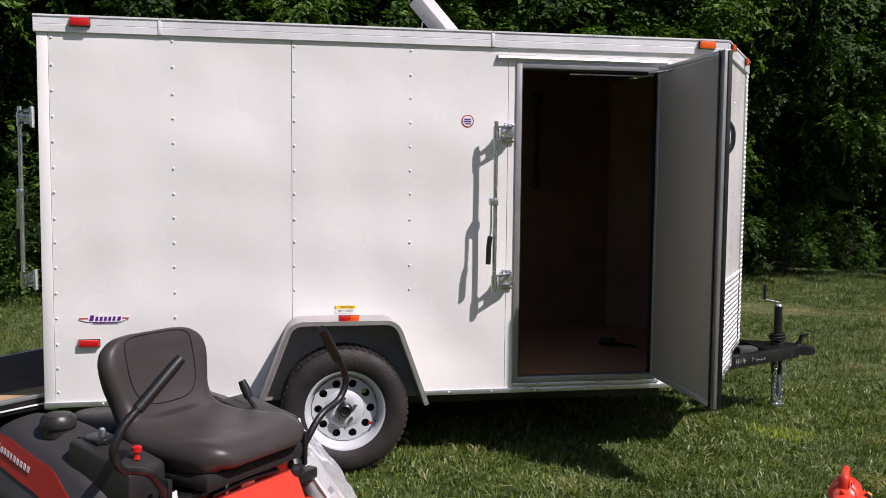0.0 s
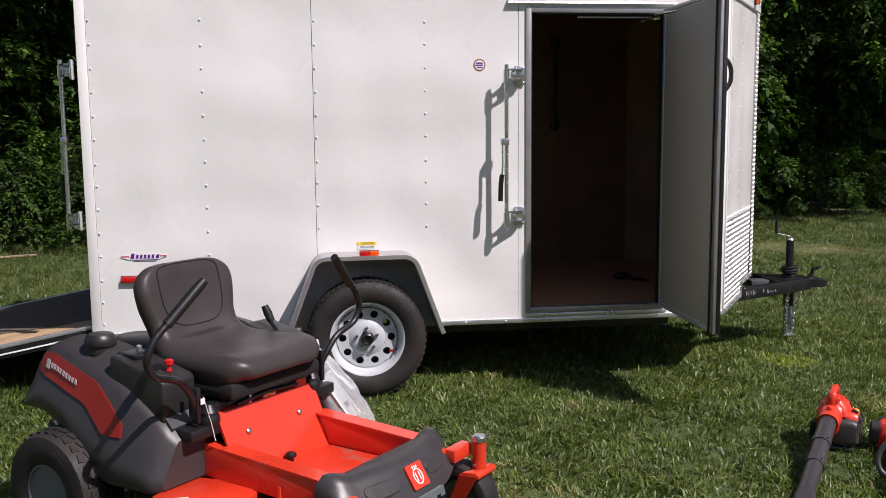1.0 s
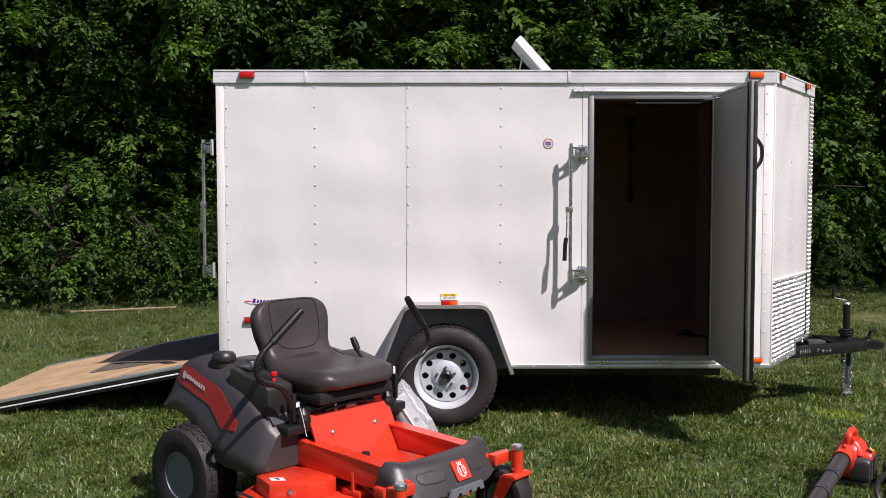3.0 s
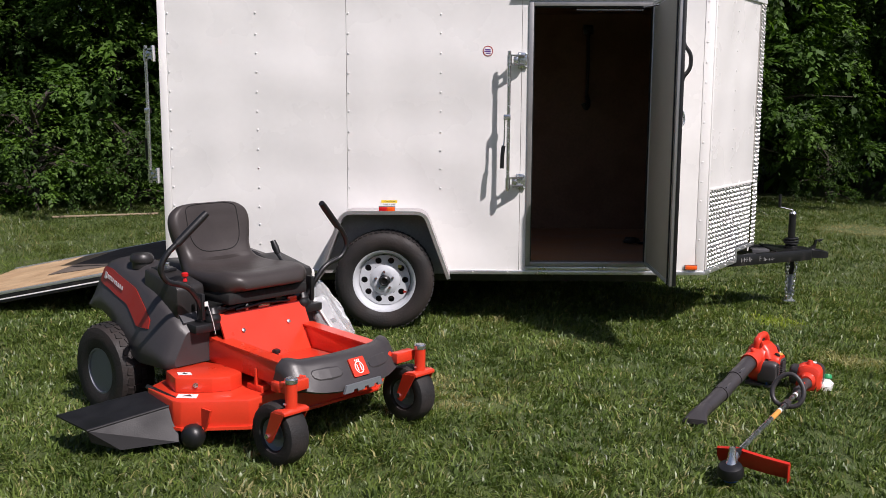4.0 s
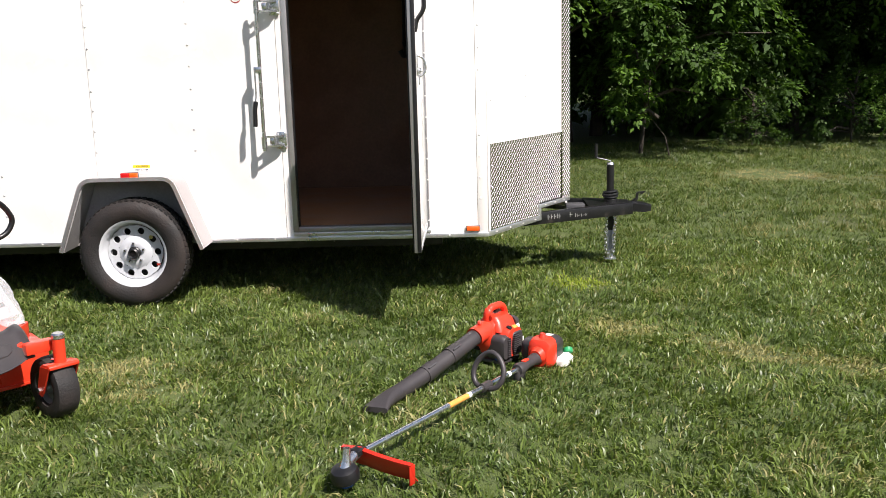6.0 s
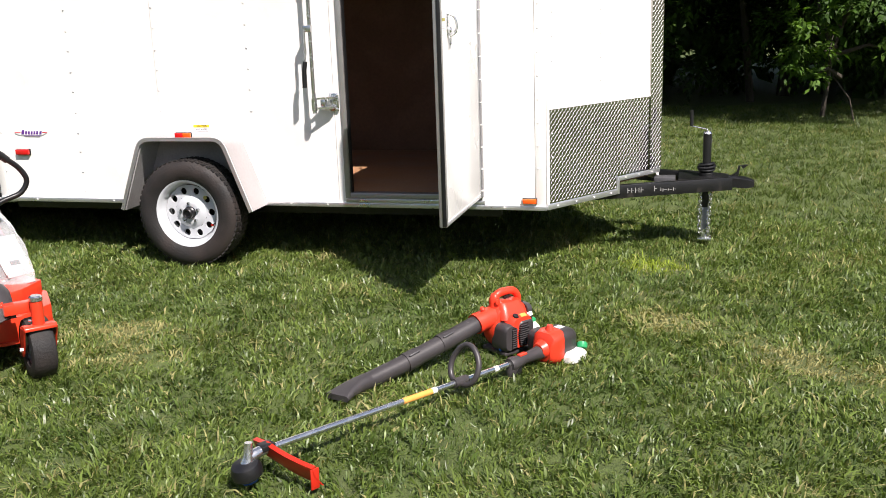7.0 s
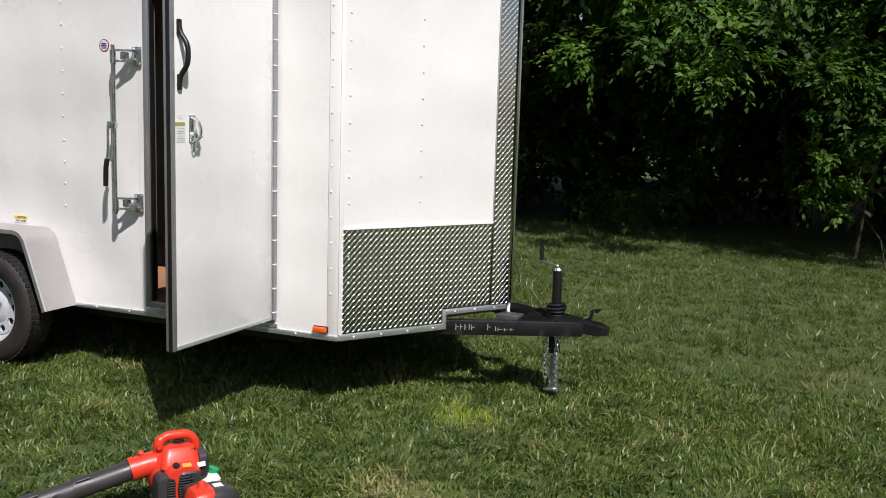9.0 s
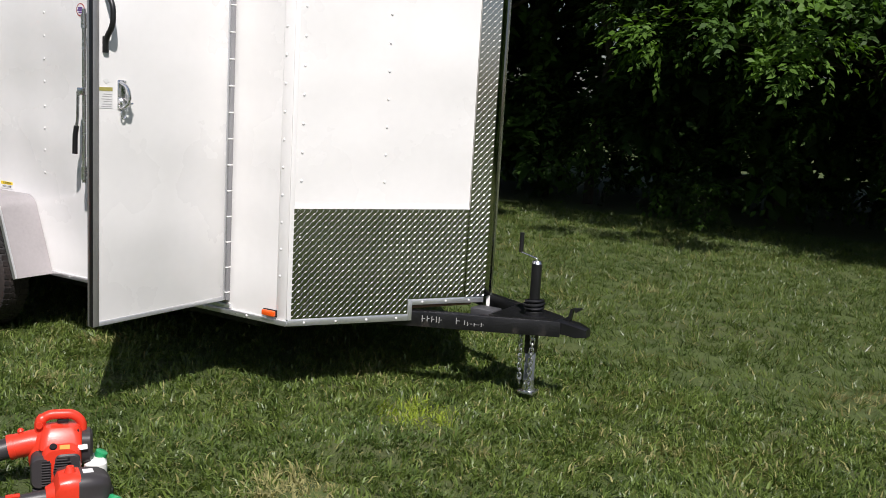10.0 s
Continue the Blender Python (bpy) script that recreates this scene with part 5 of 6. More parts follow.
for s in (-1, 1):
    f = part("fender", fender_shell(s), GREY_PLASTIC, mower, "dark grey moulded plastic fender")
    # coloured flash along the flank
    bm = bmesh.new()
    us = [-1.50 + i * 0.0272 for i in range(21)]
    rows = []
    for u in us:
        z0, z1 = curve_at(FLASH_TOP, u), curve_at(FLASH_LOW, u)
        nrm = Vector((0, s * 0.97, 0.2)) * 0.005
        rows.append([bm.verts.new(hood_at(u, z, s) + nrm) for z in (z0, (z0 + z1) / 2, z1)])
    for a, b in zip(rows, rows[1:]):
        for i in range(2):
            bm.faces.new((a[i], a[i + 1], b[i + 1], b[i]))
    r = bmesh.ops.extrude_face_region(bm, geom=list(bm.faces))
    bmesh.ops.translate(bm, vec=Vector((0, -s * 0.010, -0.006)), verts=[e for e in r["geom"] if isinstance(e, bmesh.types.BMVert)])
    flash = part("flash", bm, FLASH_RED, f, "orange flash on the fender")
    # maker's mark as plain bars
    for i, w in enumerate((0.024, 0.013, 0.012, 0.012, 0.009, 0.013, 0.012, 0.012, 0.011, 0.012)):
        u = -1.445 + i * 0.0205 + (0.012 if i else 0)
        zc = curve_at(FLASH_TOP, u) * 0.55 + curve_at(FLASH_LOW, u) * 0.45
        h = 0.016 if i == 0 else 0.0085
        p0, p1 = hood_at(u, zc + h, s), hood_at(u, zc - h, s)
        q0, q1 = hood_at(u + w, zc + h - 0.004, s), hood_at(u + w, zc - h - 0.004, s)
        n = Vector((0, s * 0.0085, 0.002))
        part("flash_mark", loft([[p + n for p in (p0, q0, q1, p1)], [p + n * 1.25 for p in (p0, q0, q1, p1)]]), MARK_GREY, flash, smooth=False)
    # inset plate on the front shoulder, its sunlit look put into a lighter grey
    plate = []
    for u in (-0.772, -0.80, -0.83, -0.862):
        t, q = curve_at(H_TOP, u), curve_at(H_SHO, u)
        plate.append([(u + 0.004 + e * 0.4, s * y, t - 0.3 * (t - q) * (y - 0.30) / 0.085 + e) for y, e in ((0.302, 0.006), (0.418, 0.006), (0.418, -0.004), (0.302, -0.004))])
    part("shoulder_plate", loft(plate), MID_GREY, f, "inset plate in a grey lightened as if sunlit", smooth=False)
    # control console beside the seat
    con = part("console", prism([(-0.80, 0.50), (-0.80, 0.668), (-0.815, 0.682), (-1.08, 0.738), (-1.10, 0.50)], s * 0.272, s * 0.428, "y", 0.012), CONSOLE_GREY, mower, "charcoal control console")
    wheel = part("rear_wheel", revolve([(0.105, -0.075), (0.125, -0.090), (0.185, -0.098), (0.222, -0.088), (0.235, -0.060), (0.237, 0), (0.235, 0.060), (0.222, 0.088), (0.185, 0.098), (0.125, 0.090), (0.105, 0.075)], 40, caps=False),
                 RUBBER, mower, "black turf tyre on a grey rim", m=pose(-1.292, s * 0.480, 0.200, -90 * s, 0, 0))
    part("tread", tread_blocks(0.235, 0.17, 30, 4, 0.008), RUBBER, wheel, smooth=False, m=pose(0, 0, 0, -90, 0, 0))
    part("rim", revolve([(0.112, 0.078), (0.118, 0.086), (0.110, 0.086), (0.098, 0.060), (0.060, 0.046), (0.040, 0.062), (0.030, 0.064)], 32, caps=True), DARK_RIM, wheel, "grey steel rim")
    for k in range(4):
        part("lug_nut", revolve([(0.009, 0.05), (0.009, 0.062)], 6, pose(0.05 * math.cos(k * 1.57 + 0.4), 0.05 * math.sin(k * 1.57 + 0.4), 0.0)), CHROME, wheel)

# console fittings
for nm, prof, x, y, z, material, lab in (("fuel_cap", [(0.050, -0.02), (0.050, 0.012), (0.058, 0.014), (0.060, 0.024), (0.057, 0.042), (0.046, 0.054), (0.02, 0.058)], -1.222, -0.352, 0.734, CONSOLE_GREY, "charcoal ribbed fuel cap"),
                                         ("throttle_knob", [(0.012, 0), (0.008, 0.02), (0.017, 0.026), (0.017, 0.04), (0.010, 0.045)], -0.855, -0.345, 0.692, RED_LENS, "red knob"),
                                         ("switch", [(0.014, 0), (0.014, 0.012), (0.010, 0.016)], -1.0, -0.35, 0.722, BLACK_STEEL, ""), ("switch", [(0.012, 0), (0.012, 0.02), (0.008, 0.024)], -1.045, -0.32, 0.735, CHROME, "")):
    part(nm, revolve(prof, 20, pose(x, y, z)), material, mower, lab)
part("dial_panel", box(-1.09, -0.99, -0.385, -0.30, 0.722, 0.738, 0.004), BLACK_STEEL, mower)


# seat: one padded shell swept from the front edge up the back
SEAT_ROWS = [(-0.655, 0.648, 0.17, 0.022), (-0.662, 0.66, 0.215, 0.045), (-0.69, 0.674, 0.25, 0.062), (-0.76, 0.684, 0.265, 0.065), (-0.86, 0.680, 0.268, 0.063), (-0.96, 0.678, 0.262, 0.062),
             (-1.04, 0.690, 0.250, 0.060), (-1.10, 0.730, 0.222, 0.055), (-1.135, 0.790, 0.220, 0.048), (-1.158, 0.86, 0.238, 0.045), (-1.172, 0.93, 0.247, 0.042), (-1.182, 0.975, 0.236, 0.038),
             (-1.188, 1.003, 0.208, 0.031), (-1.191, 1.022, 0.168, 0.022), (-1.192, 1.030, 0.11, 0.010)]


def seat_rows():
    """The seat's rows, smoothed: place, half width, half thickness and outward direction."""
    fine = []
    for i in range(len(SEAT_ROWS) - 1):
        p = [Vector(SEAT_ROWS[max(0, min(len(SEAT_ROWS) - 1, i + k))]) for k in (-1, 0, 1, 2)]
        for f in (0, 0.25, 0.5, 0.75):
            fine.append(0.5 * (2 * p[1] + (p[2] - p[0]) * f + (2 * p[0] - 5 * p[1] + 4 * p[2] - p[3]) * f * f + (3 * p[1] - p[0] - 3 * p[2] + p[3]) * f ** 3))
    fine.append(Vector(SEAT_ROWS[-1]))
    out = []
    for i, (u, z, w, t) in enumerate(fine):
        a, b = fine[max(i - 1, 0)], fine[min(i + 1, len(fine) - 1)]
        d = Vector((b[0] - a[0], 0, b[1] - a[1])).normalized()
        n = Vector((-d.z, 0, d.x))
        n = -n if n.dot(Vector((1, 0, 1))) < 0 else n
        f = i / (len(fine) - 1)
        deep = (0.030 if f < 0.5 else 0.016) * min(1, max(0, f - 0.10) / 0.15, max(0, 0.95 - f) / 0.2)
        out.append((Vector((u, 0, z)), w, t, n, deep))
    return out


def seat_shell():
    rings = []
    for c, w, t, n, deep in seat_rows():
        ring = []
        corners = round_rect(2 * w, 2 * t, t * 0.95, 6)
        fine = []
        for (p0, q0), (p1, q1) in zip(corners, corners[1:] + corners[:1]):
            steps = 10 if abs(p1 - p0) > t else 1
            fine += [(p0 + (p1 - p0) * k / steps, q0 + (q1 - q0) * k / steps) for k in range(steps)]
        for p, q in fine:
            dish = deep * (1 - (p / w) ** 2) if q > 0 else 0.0
            ring.append(c + Vector((0, p, 0)) + n * (q - dish))
        rings.append(ring)
    return loft(rings)


def seat_points(f0, f1, half):
    """A rounded loop on the seat's padded face."""
    rows = seat_rows()
    out = []
    for k in range(40):
        a = k * math.tau / 40
        c, s = math.cos(a), math.sin(a)
        f = (f0 + f1) / 2 + (f1 - f0) / 2 * math.copysign(abs(s) ** 0.6, s)
        y = half * math.copysign(abs(c) ** 0.6, c)
        i = min(int(f * (len(rows) - 1)), len(rows) - 2)
        o, w, t, n, deep = (p + (q - p) * (f * (len(rows) - 1) - i) for p, q in zip(rows[i], rows[i + 1]))
        out.append(o + Vector((0, y, 0)) + n * (t - deep * (1 - (y / w) ** 2) + 0.0015))
    return out


seat = part("seat", seat_shell(), SEAT_VINYL, mower, "black padded vinyl seat with a high back", m=pose(0.020, 0.014, 0))
# stitched seam of the back panel, laid on the seat's surface
SEAM = seat_points(0.545, 0.94, 0.160)
part("piping", tube(SEAM, 0.0022, 6, closed=True), SEAM_BLACK, seat, "stitched seam of the back panel")
# matt black block, brought forward to stand for the dark under the seat
part("seat_base_shade", box(-1.08, -0.650, -0.240, 0.262, 0.582, 0.642, 0.018), SEAM_BLACK, mower, "black seat pan carried forward as the shade under the seat")
for x in (-0.78, -1.0):
    for y in (-0.14, 0.14):
        part("seat_spring", tube([(x + 0.018 * math.cos(k * 0.8), y + 0.018 * math.sin(k * 0.8), 0.53 + k * 0.0019) for k in range(32)], 0.004, 5), BLACK_STEEL, mower)
part("under_seat_tray", box(-1.12, -0.71, -0.26, 0.26, 0.485, 0.528, 0.006), BLACK_STEEL, mower)
part("seat_latch", tube([(-0.705, -0.16, 0.545), (-0.695, 0.0, 0.56), (-0.705, 0.18, 0.545)], 0.008, 8), BLACK_STEEL, mower)
part("latch_plate", box(-0.712, -0.70, -0.02, 0.05, 0.535, 0.56, 0.003), CHROME, mower)
part("tie_bracket", box(-0.745, -0.70, 0.17, 0.23, 0.535, 0.565, 0.004, m=None), ORANGE, mower)

# chassis: floor pan, sloping front panel, side rails
part("floor_pan", box(-0.66, -0.13, -0.235, 0.235, 0.285, 0.30, 0.003), ORANGE_WORN, mower, "orange steel footwell floor with scuffs and dust")
part("front_panel", prism([(-0.592, 0.30), (-0.600, 0.30), (-0.715, 0.522), (-0.76, 0.535), (-0.76, 0.545), (-0.706, 0.532)], -0.262, 0.275, "y"), ORANGE, mower, "orange steel panel under the seat", smooth=False)
for y in (-0.147, 0.139):
    part("panel_bolt", revolve([(0.011, 0), (0.010, 0.005), (0.004, 0.008)], 12, pose(-0.660, y, 0.447, 0, 62, 0)), CHROME, mower)
part("floor_knob", revolve([(0.012, 0), (0.012, 0.02), (0.022, 0.024), (0.022, 0.036), (0.014, 0.042)], 10, pose(-0.575, -0.012, 0.30)), BLACK_PLASTIC, mower, "black knob")
part("floor_slot", box(-0.52, -0.49, -0.11, -0.05, 0.3005, 0.3025), MID_GREY, mower, smooth=False)
for s in (-1, 1):
    part("side_rail", prism([(-0.78, 0.30), (-0.78, 0.435), (-0.64, 0.412), (-0.10, 0.385), (-0.06, 0.36), (-0.06, 0.285)], s * 0.238, s * 0.292, "y", 0.006), ORANGE, mower, "orange steel side rail")
    part("rail_lip", prism([(-0.66, 0.414), (-0.10, 0.387), (-0.10, 0.395), (-0.66, 0.422)], s * 0.225, s * 0.30, "y"), ORANGE, mower, smooth=False)
part("front_beam", box(-0.19, -0.13, -0.36, 0.36, 0.285, 0.330, 0.006), ORANGE, mower, "orange front axle beam")

# bumper cover with emblem
def cover(y):
    e = abs(y) / 0.335
    d = 0.080 * e * e
    rise = min(1, max(0, (e - 0.72) / 0.13))
    drop = 0.030 * max(0, e - 0.93) / 0.07 - 0.012 * rise * rise * (3 - 2 * rise)
    return [(-0.20, 0.352 - drop), (-0.185 , 0.392 - drop), (-0.10 - d, 0.418 - drop), (-0.062 - d, 0.414 - drop), (-0.036 - d, 0.392 - drop), (0.014 - d, 0.315), (0.030 - d, 0.272 + 0.045 * e ** 3), (0.012 - d, 0.262 + 0.045 * e ** 3), (-0.06, 0.29), (-0.18, 0.33)]


ys = [-0.337, -0.328, -0.312, -0.285, -0.262, -0.240, -0.2, -0.1, 0, 0.1, 0.2, 0.240, 0.262, 0.285, 0.312, 0.328, 0.337]
bump = part("bumper_cover", loft([[(x, y, z if 0 < k < 9 else z) for k, (x, z) in enumerate(cover(y))] for y in ys]), GREY_PLASTIC, mower, "dark grey moulded front bumper cover")
fm = pose(-0.013, 0.010, 0.356, 0, 57, 0)
emb = part("emblem", prism(round_rect(0.09, 0.095, 0.006, 2), -0.001, 0.008, "z", m=fm), ORANGE_PLASTIC, bump, "orange square emblem")
part("emblem_mark", tube([Vector(fm @ Vector((0.036 * math.cos(k * 0.524) * 0.78 + 0.004, 0.024 * math.sin(k * 0.524), 0.0086))) for k in range(12)], 0.003, 6, closed=True), LABEL_WHITE, emb)
for a, b, c, d in ((-0.012, 0.02, -0.012, -0.007), (-0.012, 0.02, 0.007, 0.012), (-0.036, -0.026, -0.014, -0.008), (-0.036, -0.026, -0.003, 0.003), (-0.036, -0.026, 0.008, 0.014)):
    part("emblem_mark", box(a, b, c, d, 0.008, 0.0095, m=fm), LABEL_WHITE, emb, smooth=False)
part("cover_step", prism([(-0.122, 0.264), (-0.066, 0.264), (-0.062, 0.277), (-0.040, 0.277), (-0.036, 0.264), (0.002, 0.264), (0.006, 0.277), (0.028, 0.277), (0.032, 0.264), (0.064, 0.264), (0.068, 0.277), (0.088, 0.277), (0.092, 0.264), (0.122, 0.264), (0.108, 0.301), (-0.108, 0.301)], 0.024, 0.036, "x", m=pose(0.004, 0, 0)), STEEL_GREY, bump, "light grey toothed insert", smooth=False)
part("tow_tab", box(0.0, 0.03, -0.03, 0.03, 0.252, 0.264, 0.003), ORANGE, mower)
for s in (-1, 1):
    rib = []
    for y, k0, k1 in ((0.085, 0.30, 0.66), (0.10, 0.12, 0.80), (0.15, 0.10, 0.84), (0.205, 0.10, 0.84), (0.228, 0.14, 0.72), (0.236, 0.3, 0.55)):
        a, b = (Vector((x, s * y, z)) for x, z in cover(y)[4:6])
        n = Vector((0.84, 0, 0.54))
        rib.append([a.lerp(b, k0) - n * 0.003, a.lerp(b, k0 + 0.12) + n * 0.003, a.lerp(b, k1 - 0.12) + n * 0.003, a.lerp(b, k1) - n * 0.003])
    part("cover_panel", loft(rib), GREY_PLASTIC, bump, smooth=False)

# front castors
for s in (-1, 1):
    piv = part("castor_pivot", tube([(0.012, s * 0.411, 0.262), (0.012, s * 0.411, 0.372)], 0.027, 20), ORANGE, mower, "orange castor pivot tube")
    part("pivot_cap", revolve([(0.024, 0.372), (0.029, 0.375), (0.029, 0.392), (0.022, 0.398)], 16, pose(0.012, s * 0.411, 0)), CHROME, piv, "chromed cap")
    part("beam_end", box(-0.070, -0.020, s * 0.411 - 0.13 if s > 0 else s * 0.411, s * 0.411 if s > 0 else s * 0.411 + 0.13, 0.314, 0.364, 0.005), ORANGE, piv)
    part("grease_nipple", tube([(0.012, s * 0.411 - 0.03, 0.285), (0.012, s * 0.411 - 0.042, 0.29)], 0.005, 6), CHROME, piv)
    fork = part("castor_fork", prism([(0.05, 0.262), (0.03, 0.268), (-0.02, 0.262), (-0.045, 0.245), (-0.045, 0.235), (0.05, 0.245)], s * 0.411 - 0.07, s * 0.411 + 0.07, "y", 0.005), ORANGE, mower, "orange castor fork")
    for e in (-1, 1):
        part("fork_leg", prism([(0.045, 0.255), (-0.035, 0.25), (-0.075, 0.145), (-0.07, 0.115), (-0.045, 0.108), (-0.03, 0.125)], s * 0.411 + e * 0.068 - 0.004, s * 0.411 + e * 0.068 + 0.004, "y"), ORANGE, fork, smooth=False)
        part("axle_nut", revolve([(0.012, 0), (0.012, 0.01)], 6, pose(-0.060, s * 0.411 + e * 0.070, 0.136, -90 * e, 0, 0)), CHROME, fork)
    cw = part("castor_wheel", revolve([(0.074, -0.038), (0.082, -0.050), (0.118, -0.055), (0.134, -0.048), (0.140, -0.033), (0.142, 0), (0.140, 0.033), (0.134, 0.048), (0.118, 0.055), (0.082, 0.050), (0.074, 0.038)], 36, caps=False),
              RUBBER, mower, "smooth black castor tyre", m=pose(-0.062, s * 0.411, 0.136, 90, 0, 0))
    part("rim", revolve([(0.072, -0.038), (0.06, -0.02), (0.03, -0.018), (0.02, -0.045), (0.02, 0.045), (0.03, 0.018), (0.06, 0.02), (0.072, 0.038)], 28, caps=False), STEEL_GREY, cw, "grey steel castor rim")

# steering levers
for s in (-1, 1):
    lv = part("steering_lever", tube(arc([(-0.735, s * 0.335, 0.55), (-0.715, s * 0.365, 0.62), (-0.705, s * 0.43, 0.70), (-0.70, s * 0.550, 0.735), (-0.695, s * 0.588, 0.80), (-0.69, s * 0.550, 0.87), (-0.67, s * 0.448, 0.955)], 0.055, 6), 0.0135, 12), BLACK_STEEL, mower, "black bent steering lever")
    part("lever_grip", tube([(-0.682, s * 0.500, 0.91), (-0.656, s * 0.382, 1.022), (-0.650, s * 0.357, 1.045)], [0.0185, 0.0185, 0.016], 12), BLACK_PLASTIC, lv, "black foam grip")
    part("lever_boot", revolve([(0.038, 0.50), (0.042, 0.515), (0.040, 0.53), (0.034, 0.54), (0.035, 0.548), (0.026, 0.562), (0.016, 0.575)], 18, pose(-0.722, s * 0.285, 0)), BLACK_PLASTIC, lv)
    part("lever_bracket", box(-0.75, -0.705, s * 0.345 - 0.01, s * 0.345 + 0.01, 0.52, 0.65, 0.004), BLACK_STEEL, lv)
    part("lever_pivot", box(-0.80, -0.69, s * 0.33 - 0.07, s * 0.33 + 0.07, 0.462, 0.505, 0.008), BLACK_PLASTIC, mower)
for s in (-1, 1):
    part("linkage", box(-0.775, -0.715, s * 0.235 - 0.03, s * 0.235 + 0.03, 0.53, 0.572, 0.012), BLACK_STEEL, mower)
    part("linkage", tube([(-0.73, s * 0.20, 0.555), (-0.72, s * 0.30, 0.56)], 0.012, 8), BLACK_STEEL, mower)
part("tag", box(-0.70, -0.697, -0.345, -0.325, 0.590, 0.612), LABEL_WHITE, mower, "small white hang tag", smooth=False)
part("tag_string", tube([(-0.70, -0.33, 0.615), (-0.685, -0.31, 0.52), (-0.675, -0.30, 0.45)], 0.0014, 5), LABEL_WHITE, mower)
for s in (-1, 1):
    part("control_cable", tube(arc([(-0.74, s * 0.27, 0.50), (-0.725, s * 0.25, 0.57), (-0.735, s * 0.17, 0.575), (-0.73, s * 0.09, 0.545), (-0.74, s * 0.05, 0.53)], 0.03), 0.0055, 7), BLACK_PLASTIC, mower)
part("wiring_loom", tube(arc([(-0.735, -0.22, 0.545), (-0.715, -0.12, 0.562), (-0.725, 0.0, 0.548), (-0.712, 0.12, 0.560), (-0.73, 0.22, 0.55)], 0.04), 0.011, 8), BLACK_PLASTIC, mower)
part("seat_switch", box(-0.735, -0.70, 0.09, 0.135, 0.548, 0.585, 0.005), BLACK_PLASTIC, mower)
part("cable_clip", box(-0.712, -0.698, -0.10, -0.085, 0.535, 0.568, 0.002), CHROME, mower)
hb = part("height_lever", tube(arc([(-0.93, 0.345, 0.68), (-0.96, 0.335, 0.72), (-0.99, 0.325, 0.76)], 0.02), 0.009, 8), BLACK_STEEL, mower, "black deck height lever")
part("lever_knob", tube([(-0.975, 0.33, 0.745), (-0.99, 0.325, 0.78), (-1.005, 0.32, 0.812)], [0.016, 0.019, 0.015], 12), BLACK_PLASTIC, hb)

# engine and rear guard
part("engine", revolve([(0.19, 0.44), (0.20, 0.50), (0.20, 0.60), (0.16, 0.66), (0.10, 0.69)], 28, pose(-1.42, 0, 0)), BLACK_PLASTIC, mower, "black engine cover")
part("engine_block", box(-1.62, -1.24, -0.22, 0.22, 0.30, 0.44, 0.02), BLACK_STEEL, mower)
part("engine_pan", box(-1.66, -0.76, -0.27, 0.27, 0.255, 0.298, 0.006), ORANGE, mower)
part("hydro_pump", box(-1.16, -0.84, -0.24, 0.24, 0.30, 0.46, 0.02), BLACK_STEEL, mower)
part("axle_tube", tube([(-1.30, -0.40, 0.212), (-1.30, 0.40, 0.212)], 0.045, 12), BLACK_STEEL, mower)
part("rear_guard", tube(arc([(-1.55, -0.27, 0.28), (-1.72, -0.25, 0.32), (-1.72, 0.25, 0.32), (-1.55, 0.27, 0.28)], 0.06), 0.02, 10), BLACK_STEEL, mower)
part("rear_bracket", box(-1.60, -1.52, -0.34, -0.28, 0.24, 0.33, 0.005), ORANGE, mower)

# cutting deck
deck_out = [(-0.285, -0.405), (-0.30, -0.20), (-0.30, 0.20), (-0.285, 0.405), (-0.40, 0.56), (-0.65, 0.60), (-0.86, 0.50), (-0.92, 0.25), (-0.93, -0.10), (-0.86, -0.42), (-0.78, -0.615), (-0.525, -0.648), (-0.485, -0.632)]
deck = part("cutting_deck", prism(deck_out, 0.105, 0.232, "z", 0.008), ORANGE, mower, "orange stamped steel cutting deck")
part("deck_skirt", prism([(x * 1.0 + (0.012 if x > -0.5 else -0.006), y * 1.012) for x, y in deck_out], 0.098, 0.112, "z"), ORANGE, deck, smooth=False)
part("belt_cover", prism([(-0.455, -0.38), (-0.495, -0.455), (-0.615, -0.572), (-0.755, -0.53), (-0.78, -0.32), (-0.60, -0.26), (-0.475, -0.30)], 0.232, 0.302, "z", 0.006), ORANGE, deck, "orange belt cover")
part("belt_cover", prism([(-0.455, 0.38), (-0.495, 0.455), (-0.615, 0.572), (-0.755, 0.53), (-0.78, 0.32), (-0.60, 0.26), (-0.475, 0.30)], 0.232, 0.302, "z", 0.006), ORANGE, deck, "orange belt cover")
part("deck_step", box(-0.44, -0.33, -0.30, 0.30, 0.232, 0.262, 0.006), ORANGE, deck)
wl = part("warning_label", prism([(-0.685, -0.515), (-0.645, -0.535), (-0.60, -0.49), (-0.64, -0.47)], 0.3024, 0.3036, "z"), LABEL_WHITE, deck, "white warning sticker", smooth=False)
part("label_mark", box(-0.655, -0.628, -0.508, -0.495, 0.3036, 0.3044), INK, wl, smooth=False)
wl = part("warning_label", prism([(-0.545, -0.615), (-0.475, -0.555), (-0.515, -0.515), (-0.585, -0.575)], 0.2325, 0.2338, "z"), LABEL_WHITE, deck, "white triangular warning sticker", smooth=False)
part("label_mark", prism([(-0.545, -0.585), (-0.505, -0.555), (-0.54, -0.545)], 0.2338, 0.2346, "z"), INK, wl, smooth=False)
